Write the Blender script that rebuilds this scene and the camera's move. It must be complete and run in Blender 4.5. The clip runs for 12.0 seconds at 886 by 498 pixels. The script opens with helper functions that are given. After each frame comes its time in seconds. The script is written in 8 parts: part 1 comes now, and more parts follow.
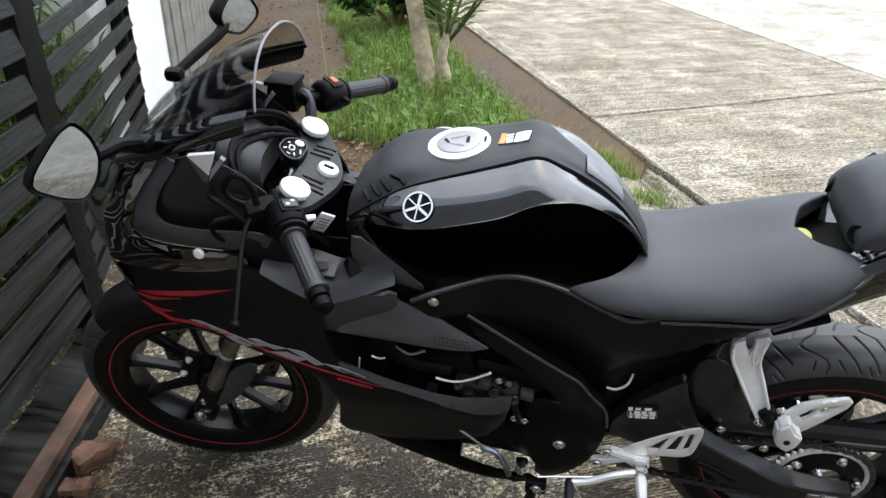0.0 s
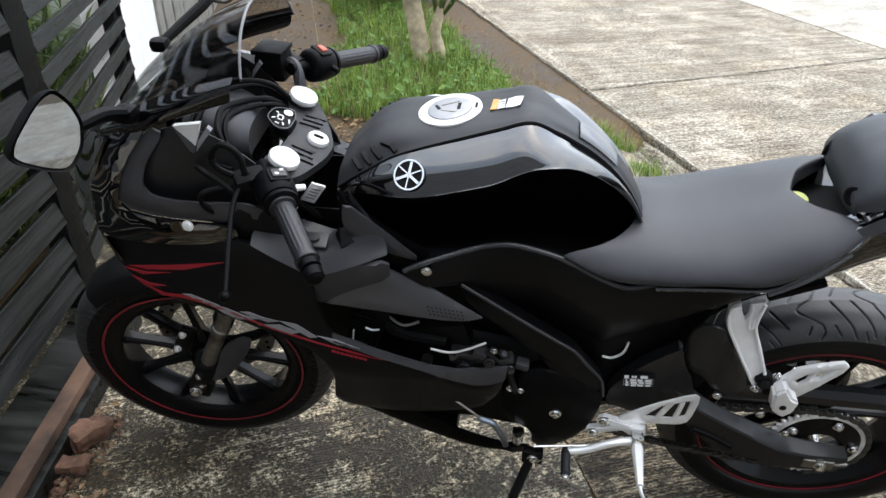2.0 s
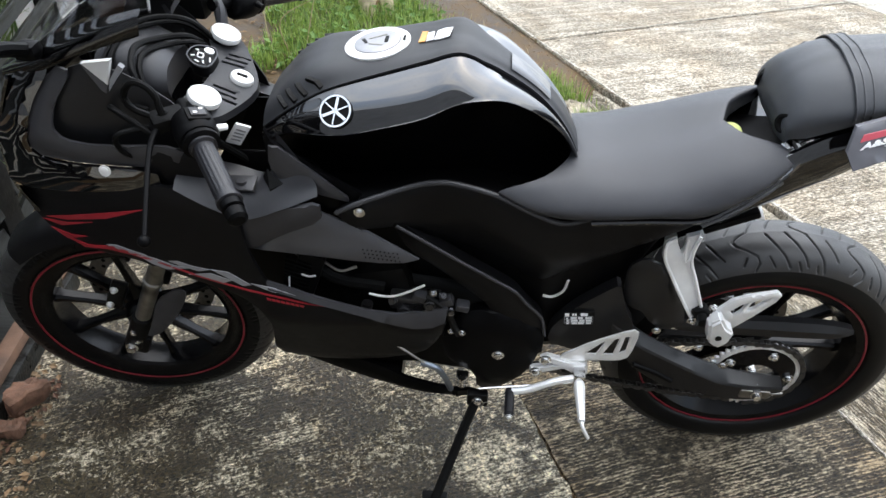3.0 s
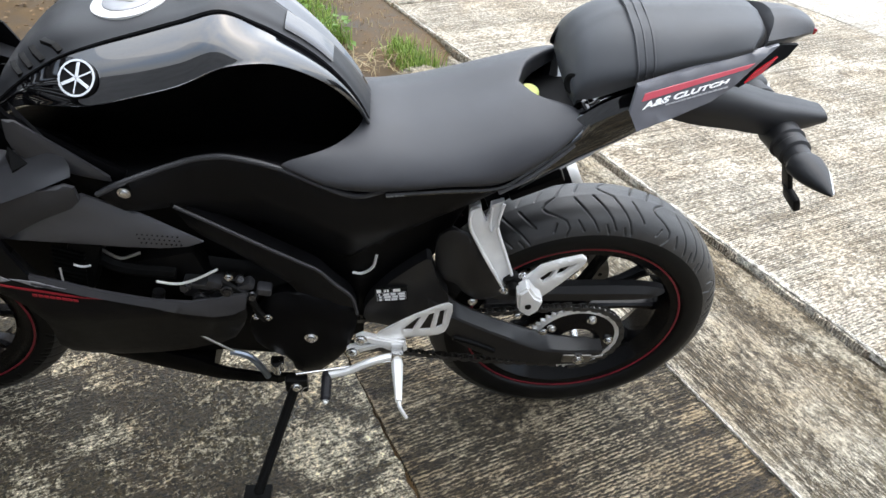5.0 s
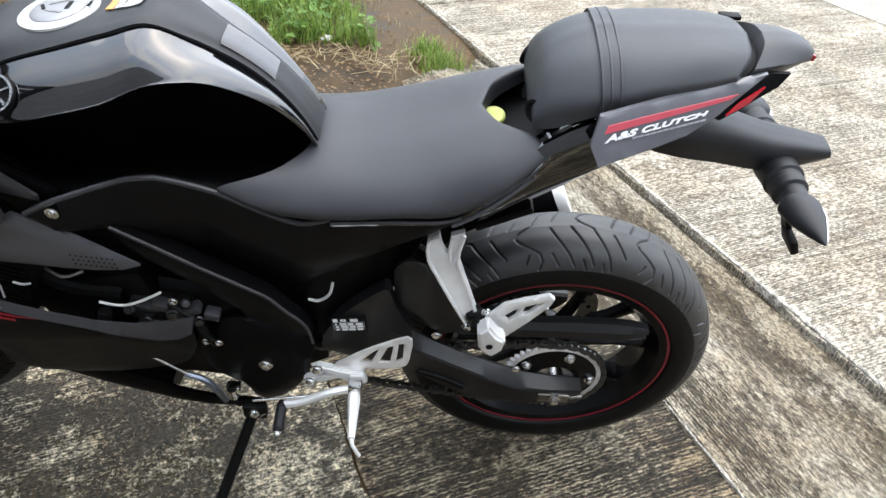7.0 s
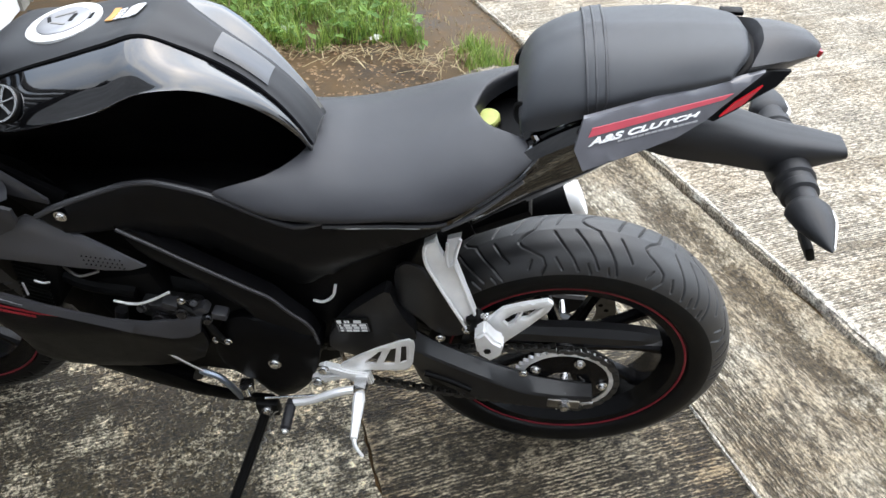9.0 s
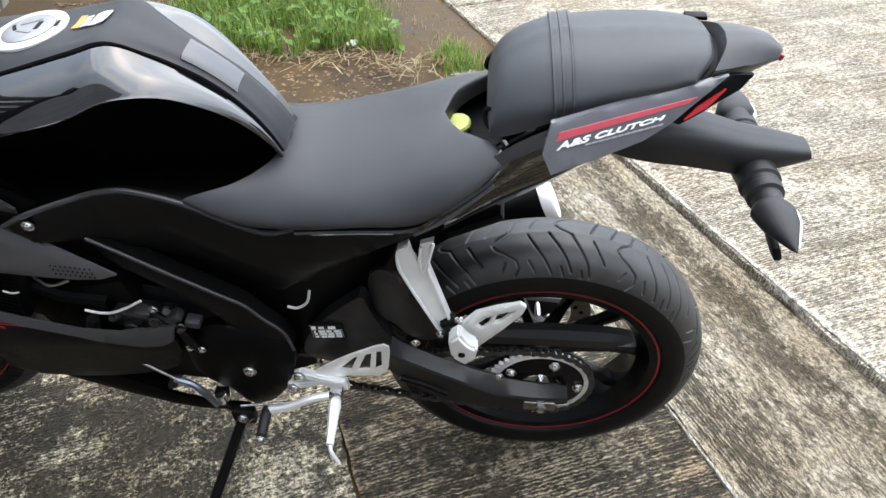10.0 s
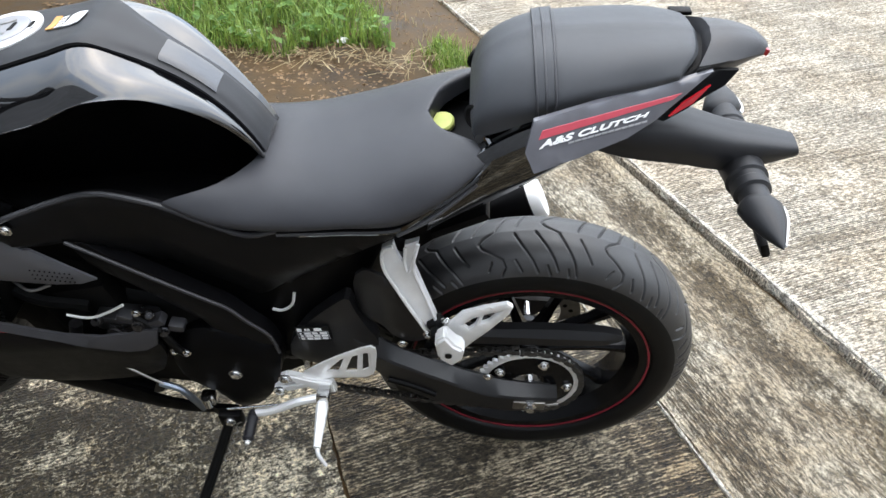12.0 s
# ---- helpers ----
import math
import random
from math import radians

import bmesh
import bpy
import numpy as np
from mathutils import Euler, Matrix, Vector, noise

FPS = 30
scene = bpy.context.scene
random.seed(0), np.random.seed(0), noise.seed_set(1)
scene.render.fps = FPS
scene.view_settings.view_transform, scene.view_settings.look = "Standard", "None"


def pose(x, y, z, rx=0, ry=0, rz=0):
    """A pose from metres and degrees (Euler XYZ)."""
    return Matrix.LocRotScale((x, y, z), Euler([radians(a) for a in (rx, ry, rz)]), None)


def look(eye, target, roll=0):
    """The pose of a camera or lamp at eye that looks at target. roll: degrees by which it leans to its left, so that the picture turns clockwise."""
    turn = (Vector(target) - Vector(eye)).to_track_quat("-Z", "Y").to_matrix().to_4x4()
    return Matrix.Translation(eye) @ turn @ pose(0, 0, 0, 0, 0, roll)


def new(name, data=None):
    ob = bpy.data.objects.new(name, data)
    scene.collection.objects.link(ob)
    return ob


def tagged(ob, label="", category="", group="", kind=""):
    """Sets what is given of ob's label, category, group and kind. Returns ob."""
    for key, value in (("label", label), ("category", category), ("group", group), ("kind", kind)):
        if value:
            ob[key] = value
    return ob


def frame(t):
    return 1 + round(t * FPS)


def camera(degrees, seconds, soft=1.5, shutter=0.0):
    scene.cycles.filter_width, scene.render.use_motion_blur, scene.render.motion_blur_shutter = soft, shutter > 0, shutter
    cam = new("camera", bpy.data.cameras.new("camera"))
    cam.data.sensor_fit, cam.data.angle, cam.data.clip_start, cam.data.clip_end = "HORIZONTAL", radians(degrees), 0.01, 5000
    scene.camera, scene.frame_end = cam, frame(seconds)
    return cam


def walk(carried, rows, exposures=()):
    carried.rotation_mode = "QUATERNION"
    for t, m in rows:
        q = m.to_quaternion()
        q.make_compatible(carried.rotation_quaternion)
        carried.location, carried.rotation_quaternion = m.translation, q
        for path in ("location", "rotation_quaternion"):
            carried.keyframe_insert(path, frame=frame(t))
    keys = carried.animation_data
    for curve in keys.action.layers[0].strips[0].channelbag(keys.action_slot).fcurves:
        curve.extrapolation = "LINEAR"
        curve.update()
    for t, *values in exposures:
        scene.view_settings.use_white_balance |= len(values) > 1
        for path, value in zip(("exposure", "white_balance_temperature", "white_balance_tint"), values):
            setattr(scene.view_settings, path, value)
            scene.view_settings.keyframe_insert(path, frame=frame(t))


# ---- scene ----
cam = camera(64.3, 12.0)
PATH = [
    (0, (0.744, -1.229, 1.368), (0.455, 0.503, 0.411), 1.4),
    (0.5, (0.746, -1.231, 1.362), (0.466, 0.5, 0.399), 1.6),
    (1, (0.748, -1.225, 1.361), (0.467, 0.499, 0.387), 1.1),
    (1.5, (0.75, -1.225, 1.355), (0.473, 0.494, 0.372), 1.2),
    (2, (0.753, -1.224, 1.346), (0.475, 0.481, 0.338), 0.7),
    (2.5, (0.768, -1.217, 1.324), (0.541, 0.463, 0.264), 0.8),
    (3, (0.799, -1.214, 1.302), (0.637, 0.449, 0.202), 1.0),
    (3.5, (0.827, -1.207, 1.292), (0.742, 0.454, 0.181), 1.7),
    (3.7, (0.838, -1.208, 1.293), (0.792, 0.457, 0.184), 2.1),
    (5.3, (0.983, -1.108, 1.265), (1.135, 0.507, 0.094), 4.3),
    (5.5, (0.997, -1.088, 1.263), (1.091, 0.526, 0.087), 3.3),
    (6, (1.03, -1.049, 1.263), (1.121, 0.573, 0.097), 4.0),
    (6.5, (1.051, -1.04, 1.269), (1.101, 0.569, 0.082), 3.5),
    (7, (1.104, -1.034, 1.276), (1.116, 0.584, 0.101), 3.8),
    (7.2, (1.128, -1.032, 1.281), (1.105, 0.567, 0.08), 3.9),
    (9, (1.215, -1.015, 1.285), (1.034, 0.582, 0.096), 0.1),
    (9.5, (1.221, -1.015, 1.285), (1.073, 0.586, 0.097), 0.5),
    (10, (1.23, -1.016, 1.288), (1.098, 0.593, 0.108), 0.4),
    (10.5, (1.234, -1.008, 1.283), (1.124, 0.593, 0.09), 0.9),
    (11, (1.234, -1.003, 1.283), (1.137, 0.599, 0.09), 1.0),
    (11.5, (1.237, -1.0, 1.285), (1.129, 0.604, 0.096), 0.5),
    (12, (1.246, -1.001, 1.285), (1.125, 0.603, 0.097), -0.0),
]
STOPS = [(0, 0.35), (2.0, 0.36), (2.6, 0.47), (3.5, 0.62), (5.5, 0.59), (9.0, 0.63), (12, 0.57)]
walk(cam, [(t, look(eye, target, roll)) for t, eye, target, roll in PATH], STOPS)

# ---- world, sun, exposure ----
SUN_ELEV, SUN_ROT = 70.0, 42.0
world = bpy.data.worlds.new("overcast_sky")
scene.world = world
world.use_nodes = True
wn, wl = world.node_tree.nodes, world.node_tree.links
wn.clear()
w_out = wn.new("ShaderNodeOutputWorld")
w_bg = wn.new("ShaderNodeBackground")
w_sky = wn.new("ShaderNodeTexSky")
w_sky.sky_type, w_sky.sun_disc = "NISHITA", False
w_sky.sun_elevation, w_sky.sun_rotation = radians(SUN_ELEV), radians(SUN_ROT)
w_sky.air_density, w_sky.dust_density = 1.0, 3.0
w_co = wn.new("ShaderNodeTexCoord")
w_noise = wn.new("ShaderNodeTexNoise")
w_noise.inputs["Scale"].default_value, w_noise.inputs["Detail"].default_value = 2.6, 6.0
w_ramp = wn.new("ShaderNodeValToRGB")
w_ramp.color_ramp.elements[0].position, w_ramp.color_ramp.elements[0].color = 0.4, (6.2, 7.5, 9.4, 1)
w_ramp.color_ramp.elements[1].position, w_ramp.color_ramp.elements[1].color = 0.62, (9.8, 10.2, 10.5, 1)
w_mix = wn.new("ShaderNodeMix")
w_mix.data_type = "RGBA"
w_mix.inputs["Factor"].default_value = 0.72
wl.new(w_co.outputs["Generated"], w_noise.inputs["Vector"])
wl.new(w_noise.outputs["Fac"], w_ramp.inputs["Fac"])
wl.new(w_sky.outputs["Color"], w_mix.inputs["A"])
wl.new(w_ramp.outputs["Color"], w_mix.inputs["B"])
SUN_DIR = Vector((math.sin(radians(SUN_ROT)) * math.cos(radians(SUN_ELEV)), math.cos(radians(SUN_ROT)) * math.cos(radians(SUN_ELEV)), math.sin(radians(SUN_ELEV))))
w_dot = wn.new("ShaderNodeVectorMath")
w_dot.operation = "DOT_PRODUCT"
w_dot.inputs[1].default_value = SUN_DIR
wl.new(w_co.outputs["Generated"], w_dot.inputs[0])
w_glow = wn.new("ShaderNodeMapRange")
w_glow.interpolation_type = "SMOOTHSTEP"
w_glow.inputs["From Min"].default_value, w_glow.inputs["From Max"].default_value = -0.1, 1.0
w_glow.inputs["To Min"].default_value, w_glow.inputs["To Max"].default_value = 0.4, 2.6
wl.new(w_dot.outputs["Value"], w_glow.inputs["Value"])
w_lit = wn.new("ShaderNodeVectorMath")
w_lit.operation = "SCALE"
wl.new(w_mix.outputs["Result"], w_lit.inputs[0])
wl.new(w_glow.outputs["Result"], w_lit.inputs["Scale"])
wl.new(w_lit.outputs["Vector"], w_bg.inputs["Color"])
w_bg.inputs["Strength"].default_value = 0.119
wl.new(w_bg.outputs["Background"], w_out.inputs["Surface"])
sun_data = bpy.data.lights.new("sun", "SUN")
sun_data.energy, sun_data.angle, sun_data.color = 1.5, radians(110), (1.0, 0.91, 0.77)
sun = new("sun", sun_data)
sun.matrix_world = pose(0, 0, 6, 90 - SUN_ELEV, 0, 180 - SUN_ROT)


# ---- materials ----
def mat(name, base, rough=0.5, metal=0.0, coat=0.0, vary=0.0, scale=40.0, bump=0.0, bump_scale=200.0, rough_vary=0.0, spec=0.5, stretch=None, coat_ior=1.5):
    """A surface with two scales of variation in colour and gloss, and fine relief."""
    m = bpy.data.materials.new(name)
    m.use_nodes = True
    n, l = m.node_tree.nodes, m.node_tree.links
    b = n["Principled BSDF"]
    b.inputs["Base Color"].default_value = (*base, 1)
    b.inputs["Roughness"].default_value = rough
    b.inputs["Metallic"].default_value = metal
    b.inputs["Coat Weight"].default_value = coat
    b.inputs["Coat Roughness"].default_value = 0.03
    b.inputs["Coat IOR"].default_value = coat_ior
    b.inputs["Specular IOR Level"].default_value = spec
    place = n.new("ShaderNodeTexCoord").outputs["Object"]
    if stretch:
        sm = n.new("ShaderNodeMapping")
        sm.inputs["Scale"].default_value = stretch
        l.new(place, sm.inputs["Vector"])
        place = sm.outputs["Vector"]
    if vary or rough_vary:
        big, fine = n.new("ShaderNodeTexNoise"), n.new("ShaderNodeTexNoise")
        big.inputs["Scale"].default_value, big.inputs["Detail"].default_value = scale * 0.15, 4
        fine.inputs["Scale"].default_value, fine.inputs["Detail"].default_value = scale, 5
        l.new(place, big.inputs["Vector"])
        l.new(place, fine.inputs["Vector"])
        add = n.new("ShaderNodeMath")
        add.operation = "ADD"
        l.new(big.outputs["Fac"], add.inputs[0])
        l.new(fine.outputs["Fac"], add.inputs[1])
        mr = n.new("ShaderNodeMapRange")
        mr.inputs["From Min"].default_value, mr.inputs["From Max"].default_value = 0.7, 1.3
        l.new(add.outputs[0], mr.inputs["Value"])
        if vary:
            mx = n.new("ShaderNodeMix")
            mx.data_type = "RGBA"
            mx.inputs["A"].default_value = (*[c * (1 - vary) for c in base], 1)
            mx.inputs["B"].default_value = (*[min(1, c * (1 + vary)) for c in base], 1)
            l.new(mr.outputs["Result"], mx.inputs["Factor"])
            l.new(mx.outputs["Result"], b.inputs["Base Color"])
        if rough_vary:
            m2 = n.new("ShaderNodeMapRange")
            m2.inputs["To Min"].default_value, m2.inputs["To Max"].default_value = rough - rough_vary, rough + rough_vary
            l.new(mr.outputs["Result"], m2.inputs["Value"])
            l.new(m2.outputs["Result"], b.inputs["Roughness"])
    if bump:
        tex = n.new("ShaderNodeTexNoise")
        tex.inputs["Scale"].default_value, tex.inputs["Detail"].default_value = bump_scale, 4
        bp = n.new("ShaderNodeBump")
        bp.inputs["Strength"].default_value, bp.inputs["Distance"].default_value = bump, 0.002
        l.new(place, tex.inputs["Vector"])
        l.new(tex.outputs["Fac"], bp.inputs["Height"])
        l.new(bp.outputs["Normal"], b.inputs["Normal"])
    return m


def concrete(name, light, dark, moss, groove=0.0, groove_turn=0.0, wear=0.5, shift=0.0, pale=(), stained=1.0, groove_end=None, damp=0.0, grit_range=(0.22, 1.95), pits=0.8, flecks=0.0, draw=(1.3, 0.55)):
    """Old cast concrete: pale cement worn through a dark weathered skin, with moss, aggregate and broom marks."""
    m = bpy.data.materials.new(name)
    m.use_nodes = True
    n, l = m.node_tree.nodes, m.node_tree.links
    b = n["Principled BSDF"]
    b.inputs["Roughness"].default_value = 0.85
    co = n.new("ShaderNodeTexCoord")
    mp = n.new("ShaderNodeMapping")
    mp.inputs["Location"].default_value = (shift, shift * 0.7, 0)
    mp.inputs["Rotation"].default_value = (0, 0, radians(groove_turn))
    l.new(co.outputs["Object"], mp.inputs["Vector"])

    def noise_at(scale, detail, rough=0.6, dist=0.0):
        t = n.new("ShaderNodeTexNoise")
        t.inputs["Scale"].default_value, t.inputs["Detail"].default_value = scale, detail
        t.inputs["Roughness"].default_value, t.inputs["Distortion"].default_value = rough, dist
        l.new(mp.outputs["Vector"], t.inputs["Vector"])
        return t

    def ramp(sock, lo, hi):
        r = n.new("ShaderNodeMapRange")
        r.inputs["From Min"].default_value, r.inputs["From Max"].default_value = lo, hi
        l.new(sock, r.inputs["Value"])
        return r.outputs["Result"]

    def mixed(fac, a, c):
        x = n.new("ShaderNodeMix")
        x.data_type = "RGBA"
        l.new(fac, x.inputs["Factor"])
        for key, v in (("A", a), ("B", c)):
            if isinstance(v, tuple):
                x.inputs[key].default_value = (*v, 1)
            else:
                l.new(v, x.inputs[key])
        return x.outputs["Result"]

    def mul(a, c, op="MULTIPLY"):
        x = n.new("ShaderNodeMath")
        x.operation = op
        for i, v in enumerate((a, c)):
            if isinstance(v, float):
                x.inputs[i].default_value = v
            else:
                l.new(v, x.inputs[i])
        return x.outputs[0]

    drawn = n.new("ShaderNodeMapping")
    drawn.inputs["Scale"].default_value = (*draw, 1.0)
    l.new(mp.outputs["Vector"], drawn.inputs["Vector"])
    patch = noise_at(8.0, 8, 0.74, 0.15)
    speck = noise_at(55.0, 6, 0.8)
    fine = noise_at(95.0, 5, 0.8)
    for tex in (patch, speck, fine):
        l.new(drawn.outputs["Vector"], tex.inputs["Vector"])
    mp2 = n.new("ShaderNodeMapping")
    mp2.inputs["Scale"].default_value = (75.0, 1.0, 1.0)
    l.new(mp.outputs["Vector"], mp2.inputs["Vector"])
    streak = n.new("ShaderNodeTexNoise")
    streak.inputs["Scale"].default_value, streak.inputs["Detail"].default_value = 1.0, 4
    streak.inputs["Distortion"].default_value = 0.25
    l.new(mp2.outputs["Vector"], streak.inputs["Vector"])
    wave = n.new("ShaderNodeTexWave")
    wave.inputs["Scale"].default_value, wave.inputs["Distortion"].default_value = 34.0, 4.0
    wave.inputs["Detail"].default_value, wave.inputs["Detail Scale"].default_value = 3.0, 2.2
    l.new(mp.outputs["Vector"], wave.inputs["Vector"])
    comb = mul(mul(wave.outputs["Fac"], 0.22), mul(streak.outputs["Fac"], 0.78), "ADD")
    worn = mul(mul(patch.outputs["Fac"], 0.52), mul(speck.outputs["Fac"], 0.48), "ADD")
    brushed = ramp(noise_at(3.1, 4, 0.6).outputs["Fac"], 0.36, 0.62)
    if groove_end:
        across = n.new("ShaderNodeVectorMath")
        across.operation = "DOT_PRODUCT"
        across.inputs[1].default_value = (0.919, 0.395, 0)
        l.new(co.outputs["Object"], across.inputs[0])
        brushed = mul(brushed, ramp(across.outputs["Value"], groove_end + 0.03, groove_end - 0.03))
    shaped = mul(mul(mul(comb, 0.5, "SUBTRACT"), 0.4 * groove), brushed)
    worn2 = mul(worn, shaped, "ADD")
    for line_at, line_wide, line_gain in pale:
        geo = n.new("ShaderNodeVectorMath")
        geo.operation = "DOT_PRODUCT"
        geo.inputs[1].default_value = (0.919, 0.395, 0)
        l.new(co.outputs["Object"], geo.inputs[0])
        off = n.new("ShaderNodeMath")
        off.operation = "SUBTRACT"
        l.new(geo.outputs["Value"], off.inputs[0])
        off.inputs[1].default_value = line_at
        ab = n.new("ShaderNodeMath")
        ab.operation = "ABSOLUTE"
        l.new(off.outputs[0], ab.inputs[0])
        near = n.new("ShaderNodeMapRange")
        near.interpolation_type = "SMOOTHSTEP"
        near.inputs["From Min"].default_value, near.inputs["From Max"].default_value = line_wide, line_wide * 0.25
        near.inputs["To Min"].default_value, near.inputs["To Max"].default_value = 0.0, line_gain
        l.new(ab.outputs[0], near.inputs["Value"])
        worn2 = mul(worn2, near.outputs["Result"], "ADD")
    f = ramp(worn2, 0.505 - 0.1 * wear, 0.595 - 0.1 * wear)
    base = mixed(f, dark, light)
    mossy = ramp(noise_at(1.7, 6, 0.6).outputs["Fac"], 0.46, 0.6)
    base2 = mixed(mul(mossy, mul(ramp(speck.outputs["Fac"], 0.58, 0.42), 0.75)), base, moss)
    grit = ramp(fine.outputs["Fac"], 0.42, 0.58)
    gain = n.new("ShaderNodeMapRange")
    gain.inputs["To Min"].default_value, gain.inputs["To Max"].default_value = grit_range
    l.new(grit, gain.inputs["Value"])
    scaled = n.new("ShaderNodeVectorMath")
    scaled.operation = "SCALE"
    l.new(base2, scaled.inputs[0])
    l.new(gain.outputs["Result"], scaled.inputs["Scale"])
    stain = ramp(noise_at(2.3, 5, 0.65, 0.6).outputs["Fac"], 0.44, 0.6)
    tint = n.new("ShaderNodeMix")
    tint.data_type, tint.blend_type = "RGBA", "MULTIPLY"
    tint.inputs["B"].default_value = (0.68, 0.56, 0.4, 1)
    l.new(mul(stain, stained), tint.inputs["Factor"])
    l.new(scaled.outputs["Vector"], tint.inputs["A"])
    base3 = tint.outputs["Result"]
    pit = ramp(noise_at(150.0, 4, 0.75).outputs["Fac"], 0.44, 0.36)
    base4 = mixed(mul(pit, pits), base3, tuple(c * 0.4 for c in dark))
    if flecks:
        chip = noise_at(115.0, 3, 0.75)
        l.new(drawn.outputs["Vector"], chip.inputs["Vector"])
        shown = mul(ramp(chip.outputs["Fac"], 0.575, 0.61), ramp(patch.outputs["Fac"], 0.4, 0.6))
        base4 = mixed(mul(shown, flecks), base4, tuple(min(0.85, c * 1.35) for c in light))
    l.new(base4, b.inputs["Base Color"])
    if damp:
        l.new(mul(0.85, mul(ramp(patch.outputs["Fac"], 0.56, 0.42), damp), "SUBTRACT"), b.inputs["Roughness"])
    h = mul(mul(speck.outputs["Fac"], 0.8), mul(fine.outputs["Fac"], 0.3), "ADD")
    h2 = mul(h, mul(mul(comb, 0.9 * groove), brushed), "ADD")
    bp = n.new("ShaderNodeBump")
    bp.inputs["Strength"].default_value, bp.inputs["Distance"].default_value = 1.0, 0.018
    l.new(h2, bp.inputs["Height"])
    l.new(bp.outputs["Normal"], b.inputs["Normal"])
    return m


def leafy(name, a, c, rough=0.5):
    """Leaves whose green varies from leaf to leaf, a little light passing through."""
    m = bpy.data.materials.new(name)
    m.use_nodes = True
    n, l = m.node_tree.nodes, m.node_tree.links
    b = n["Principled BSDF"]
    b.inputs["Roughness"].default_value = rough
    geo = n.new("ShaderNodeNewGeometry")
    rp = n.new("ShaderNodeMix")
    rp.data_type = "RGBA"
    rp.inputs["A"].default_value, rp.inputs["B"].default_value = (*a, 1), (*c, 1)
    l.new(geo.outputs["Random Per Island"], rp.inputs["Factor"])
    l.new(rp.outputs["Result"], b.inputs["Base Color"])
    tr = n.new("ShaderNodeBsdfTranslucent")
    l.new(rp.outputs["Result"], tr.inputs["Color"])
    ms = n.new("ShaderNodeMixShader")
    ms.inputs["Fac"].default_value = 0.35
    l.new(b.outputs["BSDF"], ms.inputs[1])
    l.new(tr.outputs["BSDF"], ms.inputs[2])
    l.new(ms.outputs["Shader"], n["Material Output"].inputs["Surface"])
    return m


M_MATTE = mat("matte_black_plastic", (0.0014, 0.0014, 0.0017), 0.42, spec=0.09, vary=0.2, scale=60, bump=0.12, bump_scale=900, rough_vary=0.05)
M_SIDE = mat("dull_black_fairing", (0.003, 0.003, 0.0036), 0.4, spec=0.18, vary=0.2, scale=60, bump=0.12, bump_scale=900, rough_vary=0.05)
M_ARM = mat("black_swingarm_paint", (0.0075, 0.0075, 0.0083), 0.36, spec=0.42, vary=0.15, scale=50, bump=0.12, bump_scale=700, rough_vary=0.05)
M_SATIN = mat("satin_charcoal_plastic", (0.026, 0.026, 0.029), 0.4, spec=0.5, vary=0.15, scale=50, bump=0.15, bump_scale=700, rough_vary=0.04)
M_COVER = mat("matte_tank_cover", (0.016, 0.0166, 0.0188), 0.48, spec=0.4, vary=0.12, scale=40, bump=0.08, bump_scale=900, rough_vary=0.04)
M_GLOSS = mat("gloss_black_paint", (0.0015, 0.0015, 0.002), 0.05, spec=0.4, coat=1.0, coat_ior=1.76, bump=0.01, bump_scale=30)
M_DARK = mat("dark_engine_metal", (0.0035, 0.0035, 0.0035), 0.5, spec=0.13, metal=0.1, vary=0.4, scale=30, bump=0.2, bump_scale=300, rough_vary=0.1)
M_ENGINE = mat("cast_engine_alloy", (0.1, 0.1, 0.105), 0.32, metal=0.9, vary=0.4, scale=25, bump=0.25, bump_scale=260, rough_vary=0.1)
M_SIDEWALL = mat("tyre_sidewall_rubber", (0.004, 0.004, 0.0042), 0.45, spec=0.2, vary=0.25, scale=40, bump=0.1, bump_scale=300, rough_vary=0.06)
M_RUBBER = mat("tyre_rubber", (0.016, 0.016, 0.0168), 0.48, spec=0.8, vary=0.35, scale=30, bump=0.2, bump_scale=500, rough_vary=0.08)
M_GRIP = mat("grip_rubber", (0.008, 0.008, 0.0105), 0.42, vary=0.2, scale=50, bump=0.3, bump_scale=600)
M_VINYL = mat("seat_vinyl", (0.03, 0.031, 0.036), 0.4, spec=0.5, vary=0.12, scale=20, bump=0.35, bump_scale=1100, rough_vary=0.05)
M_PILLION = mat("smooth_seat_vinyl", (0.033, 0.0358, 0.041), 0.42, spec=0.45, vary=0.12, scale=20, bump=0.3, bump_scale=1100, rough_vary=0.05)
M_RIM = mat("black_rim_paint", (0.0025, 0.0025, 0.003), 0.2, spec=0.2, vary=0.2, scale=30)
M_SILVER = mat("silver_alloy", (0.8, 0.8, 0.795), 0.38, metal=0.4, vary=0.1, scale=40, bump=0.1, bump_scale=500, rough_vary=0.08)
M_CHROME = mat("bright_steel", (0.72, 0.72, 0.72), 0.2, metal=1.0, vary=0.08, scale=60, rough_vary=0.08)
M_STEEL = mat("dull_steel", (0.3, 0.29, 0.27), 0.4, metal=1.0, vary=0.3, scale=60, rough_vary=0.1)
M_SPROCKET = mat("worn_bright_steel", (0.8, 0.79, 0.78), 0.38, metal=0.5, vary=0.3, scale=60, rough_vary=0.1)
M_CAP = mat("satin_white_metal", (0.74, 0.74, 0.73), 0.45, metal=0.3, vary=0.04, scale=60)
M_RED = mat("red_vinyl_decal", (0.27, 0.013, 0.022), 0.4, vary=0.15, scale=60)
